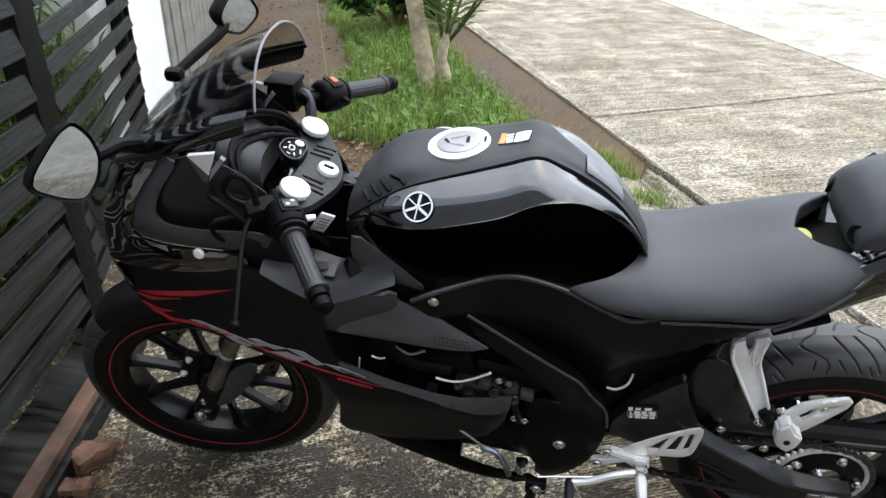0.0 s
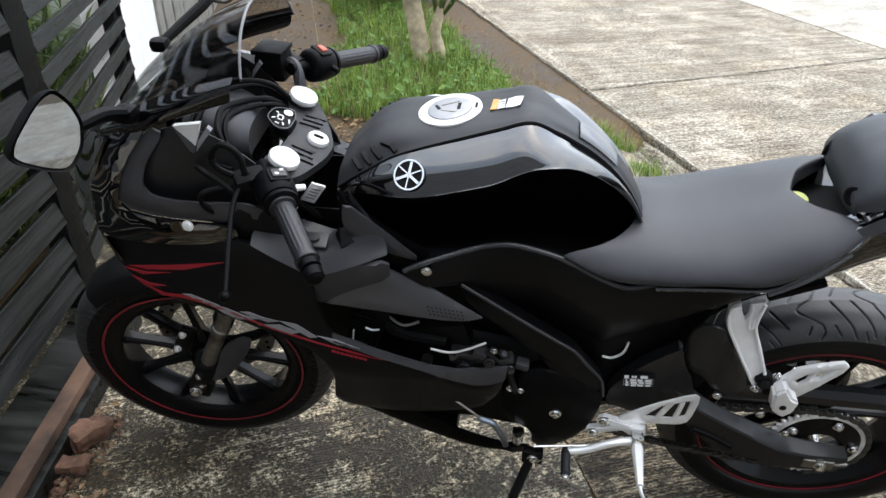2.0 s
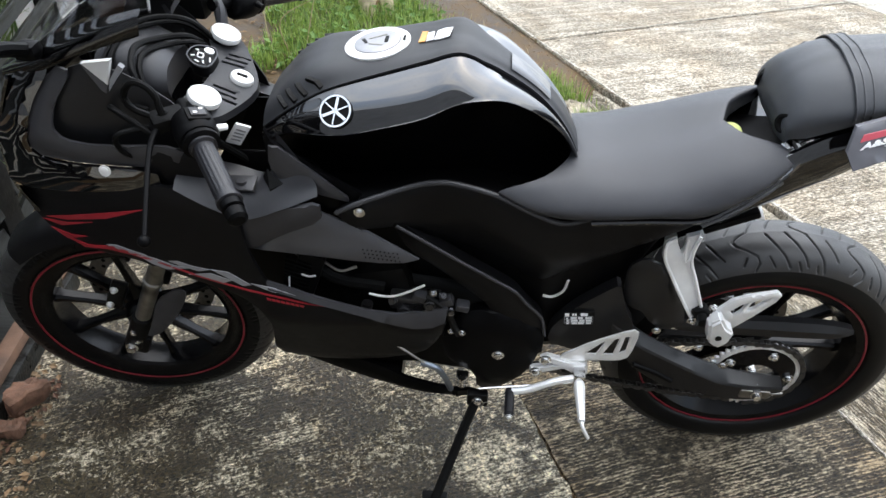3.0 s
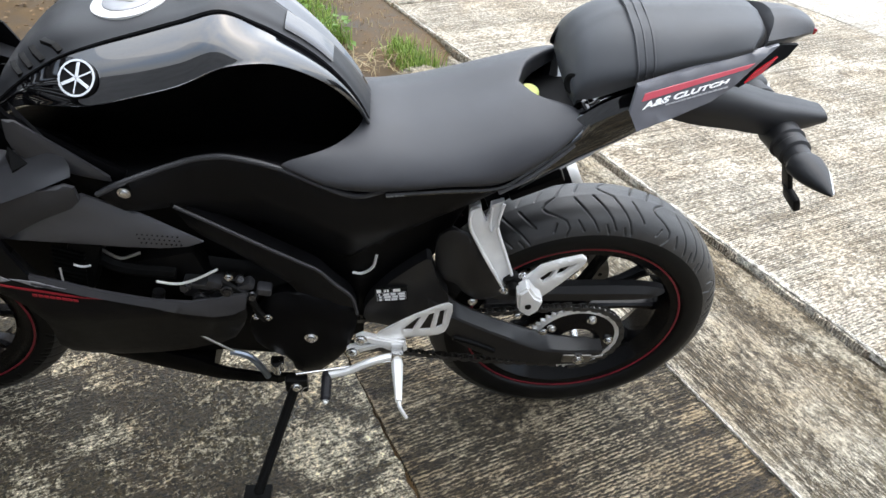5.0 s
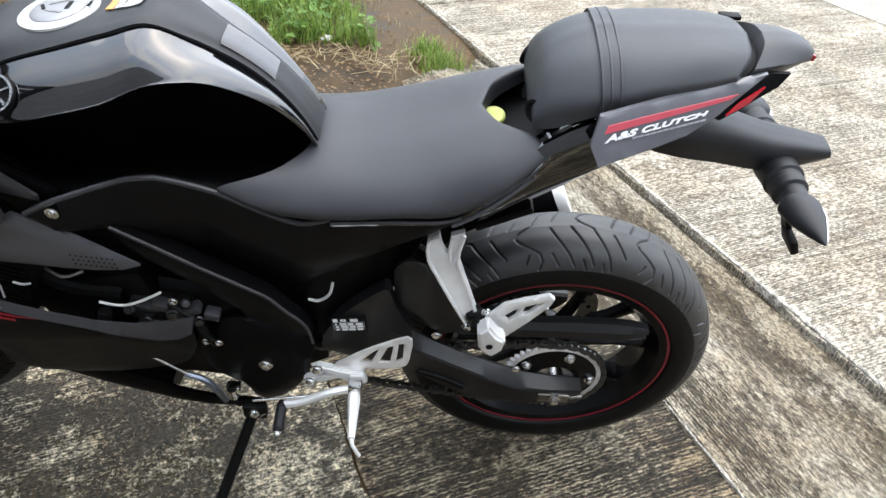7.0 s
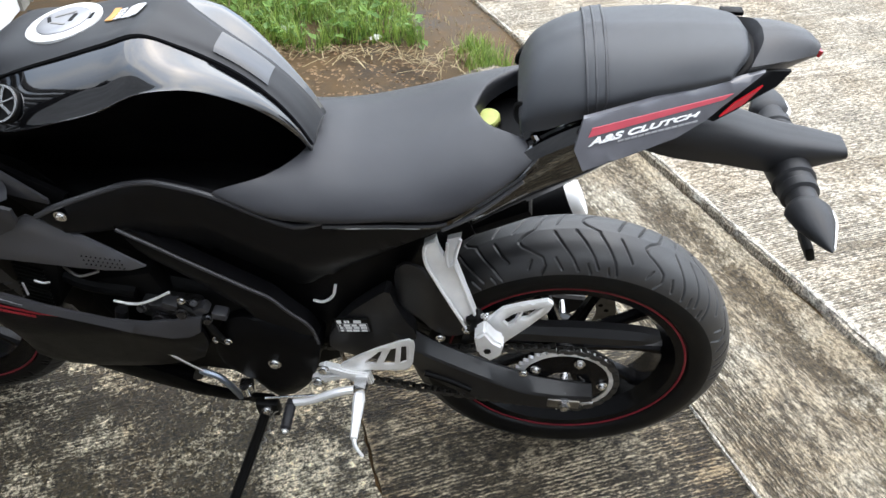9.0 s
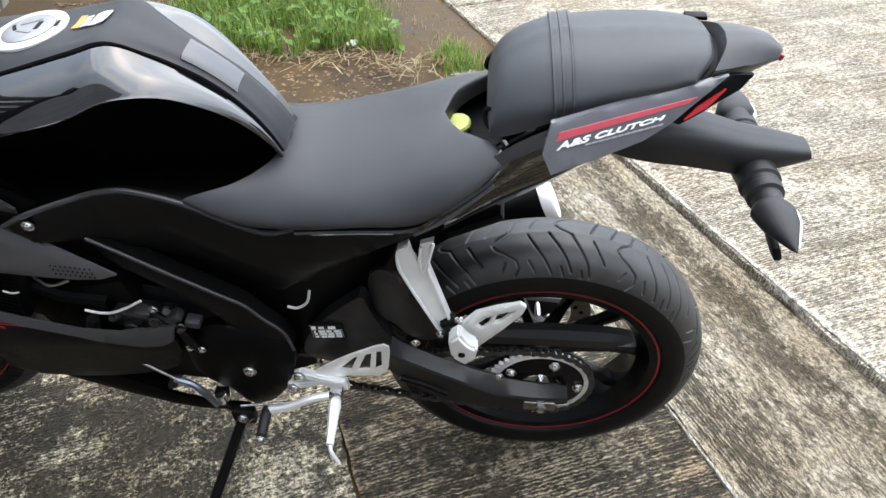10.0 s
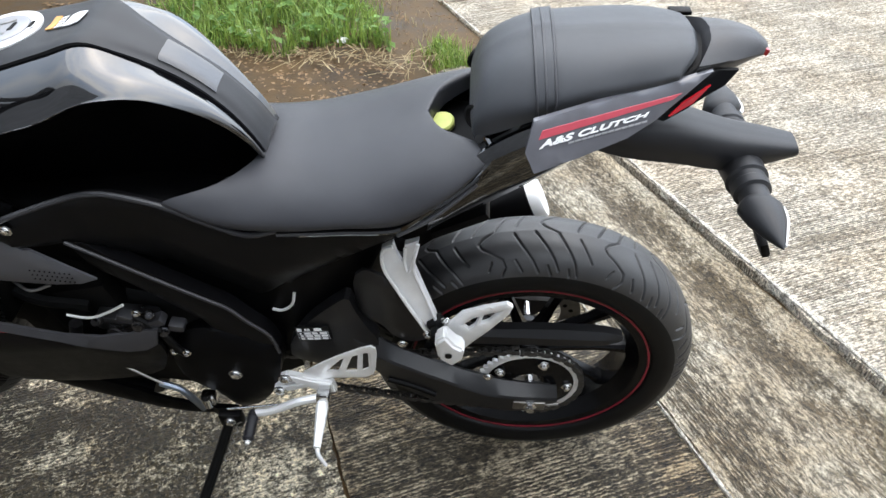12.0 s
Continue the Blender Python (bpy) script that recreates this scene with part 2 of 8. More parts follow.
# Decal red made paler: the flash's gloss reflection is in the base colour.
M_FLASH_SHEEN = mat("red_flash_with_sheen", (0.46, 0.06, 0.085), 0.3, coat=0.4, vary=0.1, scale=60)
M_REDSWITCH = mat("red_switch_plastic", (0.5, 0.09, 0.045), 0.4, vary=0.1, scale=60)
M_REDLINE = mat("dark_red_rim_stripe", (0.22, 0.012, 0.025), 0.4, vary=0.15, scale=60)
M_GREY = mat("grey_vinyl_decal", (0.24, 0.24, 0.25), 0.4, vary=0.12, scale=60)
M_WHITE = mat("white_vinyl_decal", (0.75, 0.75, 0.75), 0.45, vary=0.05, scale=60)
M_LID = mat("brushed_grey_lid", (0.3, 0.3, 0.31), 0.42, metal=0.5, vary=0.12, scale=60)
M_LIP = mat("smoked_screen_edge", (0.2, 0.2, 0.21), 0.25, vary=0.1, scale=60)
M_ORANGE = mat("orange_label_ink", (0.6, 0.3, 0.08), 0.5, vary=0.1, scale=60)
M_YELLOW = mat("yellow_green_rubber", (0.55, 0.6, 0.18), 0.55, vary=0.12, scale=80, bump=0.1)
M_REFLECT = mat("red_reflector", (0.3, 0.01, 0.015), 0.15, coat=0.6)
M_MIRROR = mat("mirror_glass", (0.27, 0.29, 0.305), 0.02, metal=1.0)
M_LENS = mat("clear_lamp_lens", (0.85, 0.85, 0.86), 0.12, coat=0.6)
M_PAINTWOOD = mat("weathered_black_fence_paint", (0.0125, 0.013, 0.012), 0.5, vary=0.95, scale=40, spec=0.2, bump=1.0, bump_scale=110, rough_vary=0.3, stretch=(0.12, 1, 1))
M_POST = mat("black_post_paint", (0.0045, 0.0045, 0.0043), 0.55, vary=0.8, scale=30, spec=0.12, bump=0.6, bump_scale=110, rough_vary=0.2)
M_RUST = mat("rust_stained_beam", (0.085, 0.045, 0.026), 0.75, vary=0.95, scale=9, bump=0.5, bump_scale=150)
M_PLASTER = mat("white_wall_paint", (0.93, 0.93, 0.92), 0.75, vary=0.06, scale=10, bump=0.1)
M_UNSEEN_WALL = mat("unseen_wall_grey", (0.24, 0.245, 0.255), 0.85, vary=0.2, scale=6, bump=0.3)
M_CORR = mat("weathered_grey_boards", (0.22, 0.21, 0.185), 0.8, vary=0.5, scale=8, bump=0.4, bump_scale=60)
M_BRICK = mat("broken_red_brick", (0.11, 0.056, 0.034), 0.9, vary=0.6, scale=40, bump=0.8, bump_scale=150)
M_TAIL = mat("semi_gloss_grey_panel", (0.1, 0.1, 0.112), 0.22, coat=0.5, vary=0.1, scale=40)
M_FILM = mat("clear_film_on_cover", (0.02, 0.021, 0.024), 0.16, coat=0.7, coat_ior=1.6, spec=0.5, vary=0.3, scale=60, bump=0.25, bump_scale=40, rough_vary=0.06)
M_DUCT = mat("grey_satin_panel", (0.046, 0.0465, 0.053), 0.36, spec=0.8, vary=0.1, scale=40, bump=0.08, bump_scale=700, rough_vary=0.04)
M_CHAIN = mat("oiled_chain_steel", (0.07, 0.068, 0.065), 0.45, metal=0.8, vary=0.4, scale=80)
M_BLUED = mat("heat_blued_steel", (0.26, 0.3, 0.36), 0.45, metal=1.0, vary=0.2, scale=40, rough_vary=0.1)
M_SOIL = mat("wet_brown_soil", (0.072, 0.044, 0.018), 0.65, spec=0.28, vary=0.55, scale=9, bump=1.0, bump_scale=70, rough_vary=0.15)
M_BARK = mat("tan_palm_bark", (0.46, 0.38, 0.26), 0.85, vary=0.5, scale=20, bump=0.7, bump_scale=60)
M_HUSK = mat("dry_palm_husk", (0.2, 0.13, 0.07), 0.85, vary=0.5, scale=30, bump=0.6, bump_scale=90)
M_STRAW = leafy("dry_straw", (0.24, 0.18, 0.09), (0.5, 0.42, 0.25), 0.7)
M_PAPER = mat("litter_paper", (0.75, 0.74, 0.7), 0.7, vary=0.15, scale=40)
M_GRASS = leafy("grass_green", (0.05, 0.11, 0.014), (0.34, 0.46, 0.1))
M_WEED = leafy("weed_leaf_green", (0.08, 0.17, 0.03), (0.2, 0.34, 0.08))
M_BUSH = leafy("shrub_leaf_green", (0.03, 0.08, 0.015), (0.1, 0.2, 0.04))
M_FROND = leafy("palm_frond_green", (0.05, 0.1, 0.02), (0.17, 0.22, 0.06))
M_FROND_DARK = leafy("shaded_palm_green", (0.07, 0.12, 0.03), (0.3, 0.4, 0.13))
M_ROAD = concrete("pale_road_concrete", (0.61, 0.545, 0.44), (0.24, 0.2, 0.145), (0.27, 0.225, 0.16), groove=2.6, groove_turn=65.8, wear=0.62, stained=0.35, pale=((2.165, 0.03, 0.07),), grit_range=(0.38, 1.6), pits=0.6)
M_ROAD_FAR = concrete("bleached_road_concrete", (0.66, 0.62, 0.54), (0.36, 0.33, 0.28), (0.36, 0.32, 0.25), groove=1.4, groove_turn=65.8, wear=0.9, shift=7.0, stained=0.3, grit_range=(0.6, 1.35), pits=0.5)
M_GUTTER = concrete("gutter_concrete", (0.43, 0.385, 0.3), (0.085, 0.068, 0.042), (0.12, 0.098, 0.058), groove=0.9, groove_turn=-23.9, groove_end=1.8, wear=0.22, flecks=0.5, shift=3.0, stained=0.6, pale=((1.86, 0.11, 0.06), (1.608, 0.03, 0.18), (2.1, 0.04, 0.1)), grit_range=(0.42, 1.55))
M_DRIVE = concrete("broomed_drive_concrete", (0.37, 0.31, 0.215), (0.038, 0.029, 0.016), (0.05, 0.038, 0.017), groove=2.1, groove_turn=66.7, wear=0.1, flecks=0.5, shift=11.0, stained=0.7, pale=((1.605, 0.016, 0.1), (0.846, 0.02, 0.06)))
M_DRIVE_OLD = concrete("mossy_drive_concrete", (0.6, 0.53, 0.39), (0.036, 0.026, 0.012), (0.054, 0.041, 0.015), draw=(1.2, 0.9), groove=0.6, groove_turn=64, wear=-0.06, flecks=0.9, grit_range=(0.14, 2.25), pits=0.9, shift=17.0, stained=0.6, damp=0.5, pale=((0.76, 0.22, 0.045),))

M_KERB = concrete("crumbled_pale_cement", (0.72, 0.68, 0.6), (0.3, 0.27, 0.22), (0.3, 0.26, 0.2), wear=0.9, shift=5.0, stained=0.2, grit_range=(0.5, 1.4))

M_SCREEN = bpy.data.materials.new("smoked_screen")
M_SCREEN.use_nodes = True
_n, _l = M_SCREEN.node_tree.nodes, M_SCREEN.node_tree.links
_n.remove(_n["Principled BSDF"])
_gl, _tr, _fr, _pw, _mr, _ms = (_n.new(k) for k in ("ShaderNodeBsdfGlossy", "ShaderNodeBsdfTransparent", "ShaderNodeLayerWeight", "ShaderNodeMath", "ShaderNodeMapRange", "ShaderNodeMixShader"))
_gl.inputs["Roughness"].default_value = 0.03
_tr.inputs["Color"].default_value = (0.78, 0.78, 0.78, 1)
_pw.operation = "POWER"
_pw.inputs[1].default_value = 4.0
_mr.inputs["To Min"].default_value, _mr.inputs["To Max"].default_value = 0.035, 0.4
_l.new(_fr.outputs["Facing"], _pw.inputs[0])
_l.new(_pw.outputs[0], _mr.inputs["Value"])
_l.new(_mr.outputs["Result"], _ms.inputs["Fac"])
_l.new(_tr.outputs["BSDF"], _ms.inputs[1])
_l.new(_gl.outputs["BSDF"], _ms.inputs[2])
_l.new(_ms.outputs["Shader"], _n["Material Output"].inputs["Surface"])


# ---- mesh helpers ----
def part(name, bm, material, parent=None, label="", smooth=True, edge=35):
    """Links a bmesh as one mesh object under a thing or part."""
    bmesh.ops.recalc_face_normals(bm, faces=bm.faces)
    me = bpy.data.meshes.new(name)
    if smooth:
        for f in bm.faces:
            f.smooth = True
        lim = radians(edge)
        for e in bm.edges:
            if len(e.link_faces) == 2 and e.calc_face_angle(0) > lim:
                e.smooth = False
    bm.to_mesh(me)
    bm.free()
    me.materials.append(material)
    ob = new(name, me)
    if parent:
        while parent.parent and parent.parent.parent:
            parent = parent.parent
        ob.parent = parent
    if label:
        ob["label"] = label
    return ob


def V(*a):
    return Vector(a)


def box(bm, c, size, rot=None, bevel=0.0):
    m = Matrix.Translation(c) @ (rot.to_4x4() if rot else Matrix.Identity(4)) @ Matrix.Diagonal((*size, 1))
    g = bmesh.ops.create_cube(bm, size=1, matrix=m)["verts"]
    if bevel:
        es = list({e for v in g for e in v.link_edges})
        bmesh.ops.bevel(bm, geom=es, offset=bevel, segments=2, affect="EDGES", profile=0.6)


def tube(bm, a, b, r0, r1=None, seg=16, cap=True):
    a, b = Vector(a), Vector(b)
    r1 = r0 if r1 is None else r1
    d = b - a
    m = Matrix.Translation((a + b) / 2) @ d.to_track_quat("Z", "Y").to_matrix().to_4x4()
    bmesh.ops.create_cone(bm, cap_ends=cap, segments=seg, radius1=r0, radius2=r1, depth=d.length, matrix=m)


def turned(bm, a, axis, prof, seg=24):
    """A turned body: (distance along axis, radius) pairs from the point a."""
    axis = Vector(axis).normalized()
    q = axis.to_track_quat("Z", "Y").to_matrix()
    rings = []
    for h, r in prof:
        rings.append([bm.verts.new(Vector(a) + q @ Vector((r * math.cos(2 * math.pi * i / seg), r * math.sin(2 * math.pi * i / seg), h))) for i in range(seg)])
    for p, s in zip(rings, rings[1:]):
        for i in range(seg):
            bm.faces.new((p[i], p[(i + 1) % seg], s[(i + 1) % seg], s[i]))
    for ring in (rings[0], rings[-1]):
        bm.faces.new(ring)


def spline(pts, steps):
    """A smooth line through points, Catmull-Rom."""
    P = [Vector(p) for p in pts]
    P = [2 * P[0] - P[1]] + P + [2 * P[-1] - P[-2]]
    out = []
    for i in range(1, len(P) - 2):
        for k in range(steps):
            t = k / steps
            a, b, c, d = P[i - 1:i + 3]
            out.append(0.5 * (2 * b + (c - a) * t + (2 * a - 5 * b + 4 * c - d) * t * t + (3 * b - a - 3 * c + d) * t ** 3))
    return out + [P[-2]]


def sweep(bm, pts, r, steps=6, seg=10, taper=1.0):
    """A round rod or cable along a smooth line."""
    line = spline(pts, steps)
    rings = []
    for i, p in enumerate(line):
        d = (line[min(i + 1, len(line) - 1)] - line[max(i - 1, 0)]).normalized()
        q = d.to_track_quat("Z", "Y").to_matrix()
        rr = r * (1 + (taper - 1) * i / (len(line) - 1))
        rings.append([bm.verts.new(p + q @ Vector((rr * math.cos(2 * math.pi * k / seg), rr * math.sin(2 * math.pi * k / seg), 0))) for k in range(seg)])
    for a, b in zip(rings, rings[1:]):
        for k in range(seg):
            bm.faces.new((a[k], a[(k + 1) % seg], b[(k + 1) % seg], b[k]))
    bm.faces.new(rings[0][::-1])
    bm.faces.new(rings[-1])


def rounded(poly, times=1):
    for _ in range(times):
        out = []
        for i, p in enumerate(poly):
            a, b = Vector(p), Vector(poly[(i + 1) % len(poly)])
            out += [a * 0.8 + b * 0.2, a * 0.2 + b * 0.8]
        poly = out
    return [Vector(p) for p in poly]


def inside(p, poly):
    c = False
    for i in range(len(poly)):
        a, b = poly[i], poly[i - 1]
        if (a[1] > p[1]) != (b[1] > p[1]) and p[0] < (b[0] - a[0]) * (p[1] - a[1]) / (b[1] - a[1]) + a[0]:
            c = not c
    return c


def shell(bm, outline, at, thick, step=0.02, soft=0.004, holes=()):
    """A curved plate: an outline in a plane (u, v), lifted to space by at(u, v, depth), with rounded rims and real thickness."""
    from mathutils.geometry import delaunay_2d_cdt
    loops = []
    for poly in (outline, *holes):
        line = []
        for i, a in enumerate(poly):
            a, b = Vector(a), Vector(poly[(i + 1) % len(poly)])
            k = max(1, int((b - a).length / step))
            line += [a + (b - a) * j / k for j in range(k)]
        loops.append(line)
    pts, edges = [], []
    for line in loops:
        s = len(pts)
        pts += line
        edges += [(s + i, s + (i + 1) % len(line)) for i in range(len(line))]
    rim = len(pts)
    us, vs = [p[0] for p in loops[0]], [p[1] for p in loops[0]]
    rim_np = np.array([tuple(p) for p in pts])
    u = min(us)
    while u < max(us):
        v = min(vs)
        while v < max(vs):
            if inside((u, v), loops[0]) and not any(inside((u, v), h) for h in loops[1:]) and np.min(np.hypot(rim_np[:, 0] - u, rim_np[:, 1] - v)) > step * 0.45:
                pts.append(Vector((u, v)))
            v += step
        u += step
    vv, _, ff, ov, _, _ = delaunay_2d_cdt(pts, edges, [], 1, 1e-6)
    on_rim = [any(o < rim for o in src) for src in ov]
    ff = [f for f in ff if not any(inside(((vv[f[0]] + vv[f[1]] + vv[f[2]]) / 3), h) for h in loops[1:])]
    top = [bm.verts.new(at(p[0], p[1], soft if r else 0.0)) for p, r in zip(vv, on_rim)]
    low = [bm.verts.new(at(p[0], p[1], thick)) for p in vv]
    count = {}
    for f in ff:
        bm.faces.new([top[i] for i in f])
        bm.faces.new([low[i] for i in reversed(f)])
        for a, b in ((f[0], f[1]), (f[1], f[2]), (f[2], f[0])):
            count[(min(a, b), max(a, b))] = count.get((min(a, b), max(a, b)), 0) + 1
    for (a, b), k in count.items():
        if k == 1:
            bm.faces.new((top[a], top[b], low[b], low[a]))


def side_plate(outline, y, thick, side=-1, step=0.02, soft=0.004, holes=(), turn=1):
    """A body panel on one flank of the machine: outline in x and z, y a number or a function of x and z (as on the near flank)."""
    bm = bmesh.new()
    f = y if callable(y) else (lambda x, z: y)
    poly = rounded(outline, turn) if turn else [Vector(p) for p in outline]
    shell(bm, poly, lambda x, z, d: Vector((x, -side * (f(x, z) + d), z)), thick, step, soft, holes)
    return bm


def resample(rows, k):
    """Smooth columns and rows through a net of points."""
    cols = [spline(r, k) for r in rows]
    net = [spline([c[i] for c in cols], k) for i in range(len(cols[0]))]
    return [[net[i][j] for i in range(len(net))] for j in range(len(net[0]))]


def loft(rows, k=4, both=True, floor_z=None, first=0.0, last=None, lift=0.0, caps=True):
    """A skin through half sections (spine to flank), mirrored to both flanks; first and last choose columns."""
    net = resample(rows, k)
    n = len(net[0]) - 1
    a = int(round(first * k))
    b = n if last is None else int(round(last * k))
    net = [[p + Vector((0, 0, lift)) for p in r[a:b + 1]] for r in net]
    if floor_z is not None:
        net = [r + [Vector((r[-1].x, r[-1].y * 0.5, floor_z if not callable(floor_z) else floor_z(r[-1]))), Vector((r[-1].x, 0, floor_z if not callable(floor_z) else floor_z(r[-1])))] for r in net]
    bm = bmesh.new()
    for s in ((1, -1) if both else (1,)):
        vs = [[bm.verts.new((p.x, p.y * s, p.z)) for p in r] for r in net]
        for r, q in zip(vs, vs[1:]):
            for i in range(len(r) - 1):
                f = (r[i], r[i + 1], q[i + 1], q[i])
                bm.faces.new(f if s > 0 else f[::-1])
        if caps:
            for r in (vs[0], vs[-1]):
                if len(r) > 2:
                    try:
                        bm.faces.new(r)
                    except ValueError:
                        pass
    bmesh.ops.remove_doubles(bm, verts=bm.verts, dist=0.0004)
    bmesh.ops.recalc_face_normals(bm, faces=bm.faces)
    return bm


def prism(outline, y0, y1, bevel=0.003, turn=0):
    """A cut plate with the same outline on both faces."""
    bm = bmesh.new()
    poly = rounded(outline, turn) if turn else [Vector(p) for p in outline]
    a = [bm.verts.new((p[0], y0, p[1])) for p in poly]
    b = [bm.verts.new((p[0], y1, p[1])) for p in poly]
    bm.faces.new(a)
    bm.faces.new(b[::-1])
    for i in range(len(a)):
        j = (i + 1) % len(a)
        bm.faces.new((a[i], b[i], b[j], a[j]))
    if bevel:
        bmesh.ops.recalc_face_normals(bm, faces=bm.faces)
        bmesh.ops.bevel(bm, geom=[e for e in bm.edges if e.calc_face_angle(0) > 0.6], offset=bevel, segments=2, affect="EDGES")
    return bm


def moved(bm, m):
    bmesh.ops.transform(bm, matrix=m, verts=bm.verts)
    return bm


def mirrored(bm):
    return moved(bm, Matrix.Diagonal((1, -1, 1, 1)))


def bolt(bm, p, axis=(0, -1, 0), r=0.006, h=0.005):
    """A small dome-headed hex bolt."""
    turned(bm, p, axis, [(0, r * 1.5), (h * 0.3, r * 1.5), (h * 0.3, r), (h, r * 0.92), (h * 1.25, r * 0.5)], 12)


def bolt_part(p, parent, axis=(0, -1, 0), r=0.006, h=0.005, material=None, m=None):
    bm = bmesh.new()
    bolt(bm, p, axis, r, h)
    return part("bolt", moved(bm, m) if m else bm, material or M_CHROME, parent)


def fluted(bm, a, axis, prof, flutes, seg):
    """A turned body with lengthwise ridges: (distance, radius, ridge height) triples."""
    axis = Vector(axis).normalized()
    q = axis.to_track_quat("Z", "Y").to_matrix()
    rings = []
    for h, r, up in prof:
        rings.append([bm.verts.new(Vector(a) + q @ Vector(((r + (up if i * flutes * 2 // seg % 2 else 0)) * math.cos(2 * math.pi * i / seg), (r + (up if i * flutes * 2 // seg % 2 else 0)) * math.sin(2 * math.pi * i / seg), h))) for i in range(seg)])
    for p, s in zip(rings, rings[1:]):
        for i in range(seg):
            bm.faces.new((p[i], p[(i + 1) % seg], s[(i + 1) % seg], s[i]))
    for ring_ in (rings[0], rings[-1]):
        bm.faces.new(ring_)


# ---- ground and surroundings ----
AWAY, SIDE = Vector((-0.395, 0.919, 0)), Vector((0.919, 0.395, 0))


def gp(p, q, z=0.0):
    """A ground point from its distance across (p) and along (q) the road's joints."""
    return SIDE * p + AWAY * q + Vector((0, 0, z))


def slab(name, corners, z, material, label, category, thick=0.09, rough=0.004, step=0.05, dip=None):
    """A cast slab with slightly broken edges; corners in road coordinates."""
    bm = bmesh.new()
    rnd = random.Random(name)
    poly = []
    for i, a in enumerate(corners):
        a, b = Vector(a), Vector(corners[(i + 1) % len(corners)])
        k = max(1, int((b - a).length / step))
        nrm = Vector((-(b - a).y, (b - a).x)).normalized()
        for j in range(k):
            t = a + (b - a) * j / k
            poly.append(t + nrm * ((rnd.random() - 0.5) * 2 * rough + 1.5 * rough * noise.noise(Vector((t.x * 6, t.y * 6, 3)))))
    hi = lambda u, v: z + (dip(u, v) if dip else 0.0)
    shell(bm, poly, lambda u, v, d: gp(u, v, hi(u, v) - d), thick, step=0.16 if dip is None else 0.06, soft=0.006)
    return tagged(part(name, bm, material, smooth=False), label, category, kind="structure")


# Soil sheet to the horizon, a little uneven near the drive.
bm = bmesh.new()
P_LINES = [-400, -60, -14, -6] + [-4 + 0.25 * i for i in range(0, 33)] + [5.5, 7, 10, 20, 80, 400]
Q_LINES = [-400, -60, -12, -4] + [-3 + 0.25 * i for i in range(0, 57)] + [12.5, 16, 30, 100, 400]
grid = []
for q in Q_LINES:
    row = []
    for p in P_LINES:
        near = max(0.0, min(1.0, (q - 1.45) * 2.2)) * max(0.0, min(1.0, (2.5 - p) * 4))
        lump = 0.03 if p < 1.5 else 0.01
        z = -0.09 + near * (0.085 - (0.012 if p > 1.9 else 0) + lump * noise.noise(Vector((p * 1.7, q * 1.7, 0)))) if -6 < p < 4.5 and -4 < q < 12 else -0.09
        if p < -0.55 and -4 < q < 12:
            z = -0.01 + 0.03 * noise.noise(Vector((p * 1.5, q * 1.5, 4)))
        row.append(bm.verts.new(gp(p, q, z)))
    grid.append(row)
for a, b in zip(grid, grid[1:]):
    for i in range(len(a) - 1):
        bm.faces.new((a[i], a[i + 1], b[i + 1], b[i]))
tagged(part("ground", bm, M_SOIL), "damp brown soil with dry leaf crumbs", "ground", kind="structure")

PD, PB, PL = 0.846, 1.607, 4.75


def pa(q):
    """The road's edge, which runs a little askew to the drive's joints."""
    return 2.135 - 0.019 * q


slab("driveway_old", [(-0.62, -5), (PD - 0.002, -5), (PD - 0.002, 1.35), (-0.2, 1.55), (-0.62, 1.5)], 0.0, M_DRIVE_OLD, "dark mossy worn concrete driveway slab", "driveway", rough=0.005, step=0.025)
slab("driveway_broomed", [(PD + 0.002, -5), (PB - 0.002, -5), (PB - 0.002, 1.2), (PD + 0.002, 1.35)], -0.001, M_DRIVE, "brown stained broom-finished concrete driveway slab", "driveway", rough=0.003, step=0.025)
slab("yard_slab", [(-2.6, -3), (-1.02, -3), (-0.76, 0.75), (-2.2, 0.75)], 0.012, M_ROAD_FAR, "pale dusty concrete yard behind the fence", "yard", step=0.3)
slab("gutter", [(PB + 0.002, -5), (pa(-5) - 0.008, -5), (pa(1.75) - 0.008, 1.75), (PB + 0.002, 1.5)], -0.002, M_GUTTER, "shallow dished concrete gutter strip beside the road", "gutter", rough=0.003, step=0.025,
     dip=lambda u, v: -0.045 * math.exp(-((u - (PB + 0.40)) / 0.1) ** 2) - (0.03 * max(0.0, min(1.0, (v - 1.6) * 2)) if v > 1.6 else 0))
for p, low, askew in ((PD, -0.04, 0), (PB, -0.04, 0), (pa(-1.8), -0.055, 0.019)):
    bm = bmesh.new()
    box(bm, gp(p, -1.8, low), (0.06, 6.3, 0.04), Matrix.Rotation(math.atan2(0.395, 0.919) + askew, 3, "Z"))
    tagged(part("joint_filler", bm, M_SOIL), "brown dirt packed in a slab joint", "joint", kind="structure")
jq = lambda p: 2.52 + (p - 2.1) * 0.11
slab("road_slab_near", [(pa(-6) + 0.01, -6), (PL - 0.01, -6), (PL - 0.01, jq(PL) - 0.01), (pa(2.52) + 0.01, jq(2.1) - 0.01)], 0.002, M_ROAD, "pale weathered concrete road slab with broom lines", "road", rough=0.006, step=0.025)
slab("road_slab_middle", [(pa(2.52) + 0.01, jq(2.1) + 0.008), (PL - 0.01, jq(PL) + 0.008), (PL - 0.016, 7.6), (pa(7.3) + 0.006, 7.3)], 0.001, M_ROAD, "pale weathered concrete road slab with broom lines", "road")
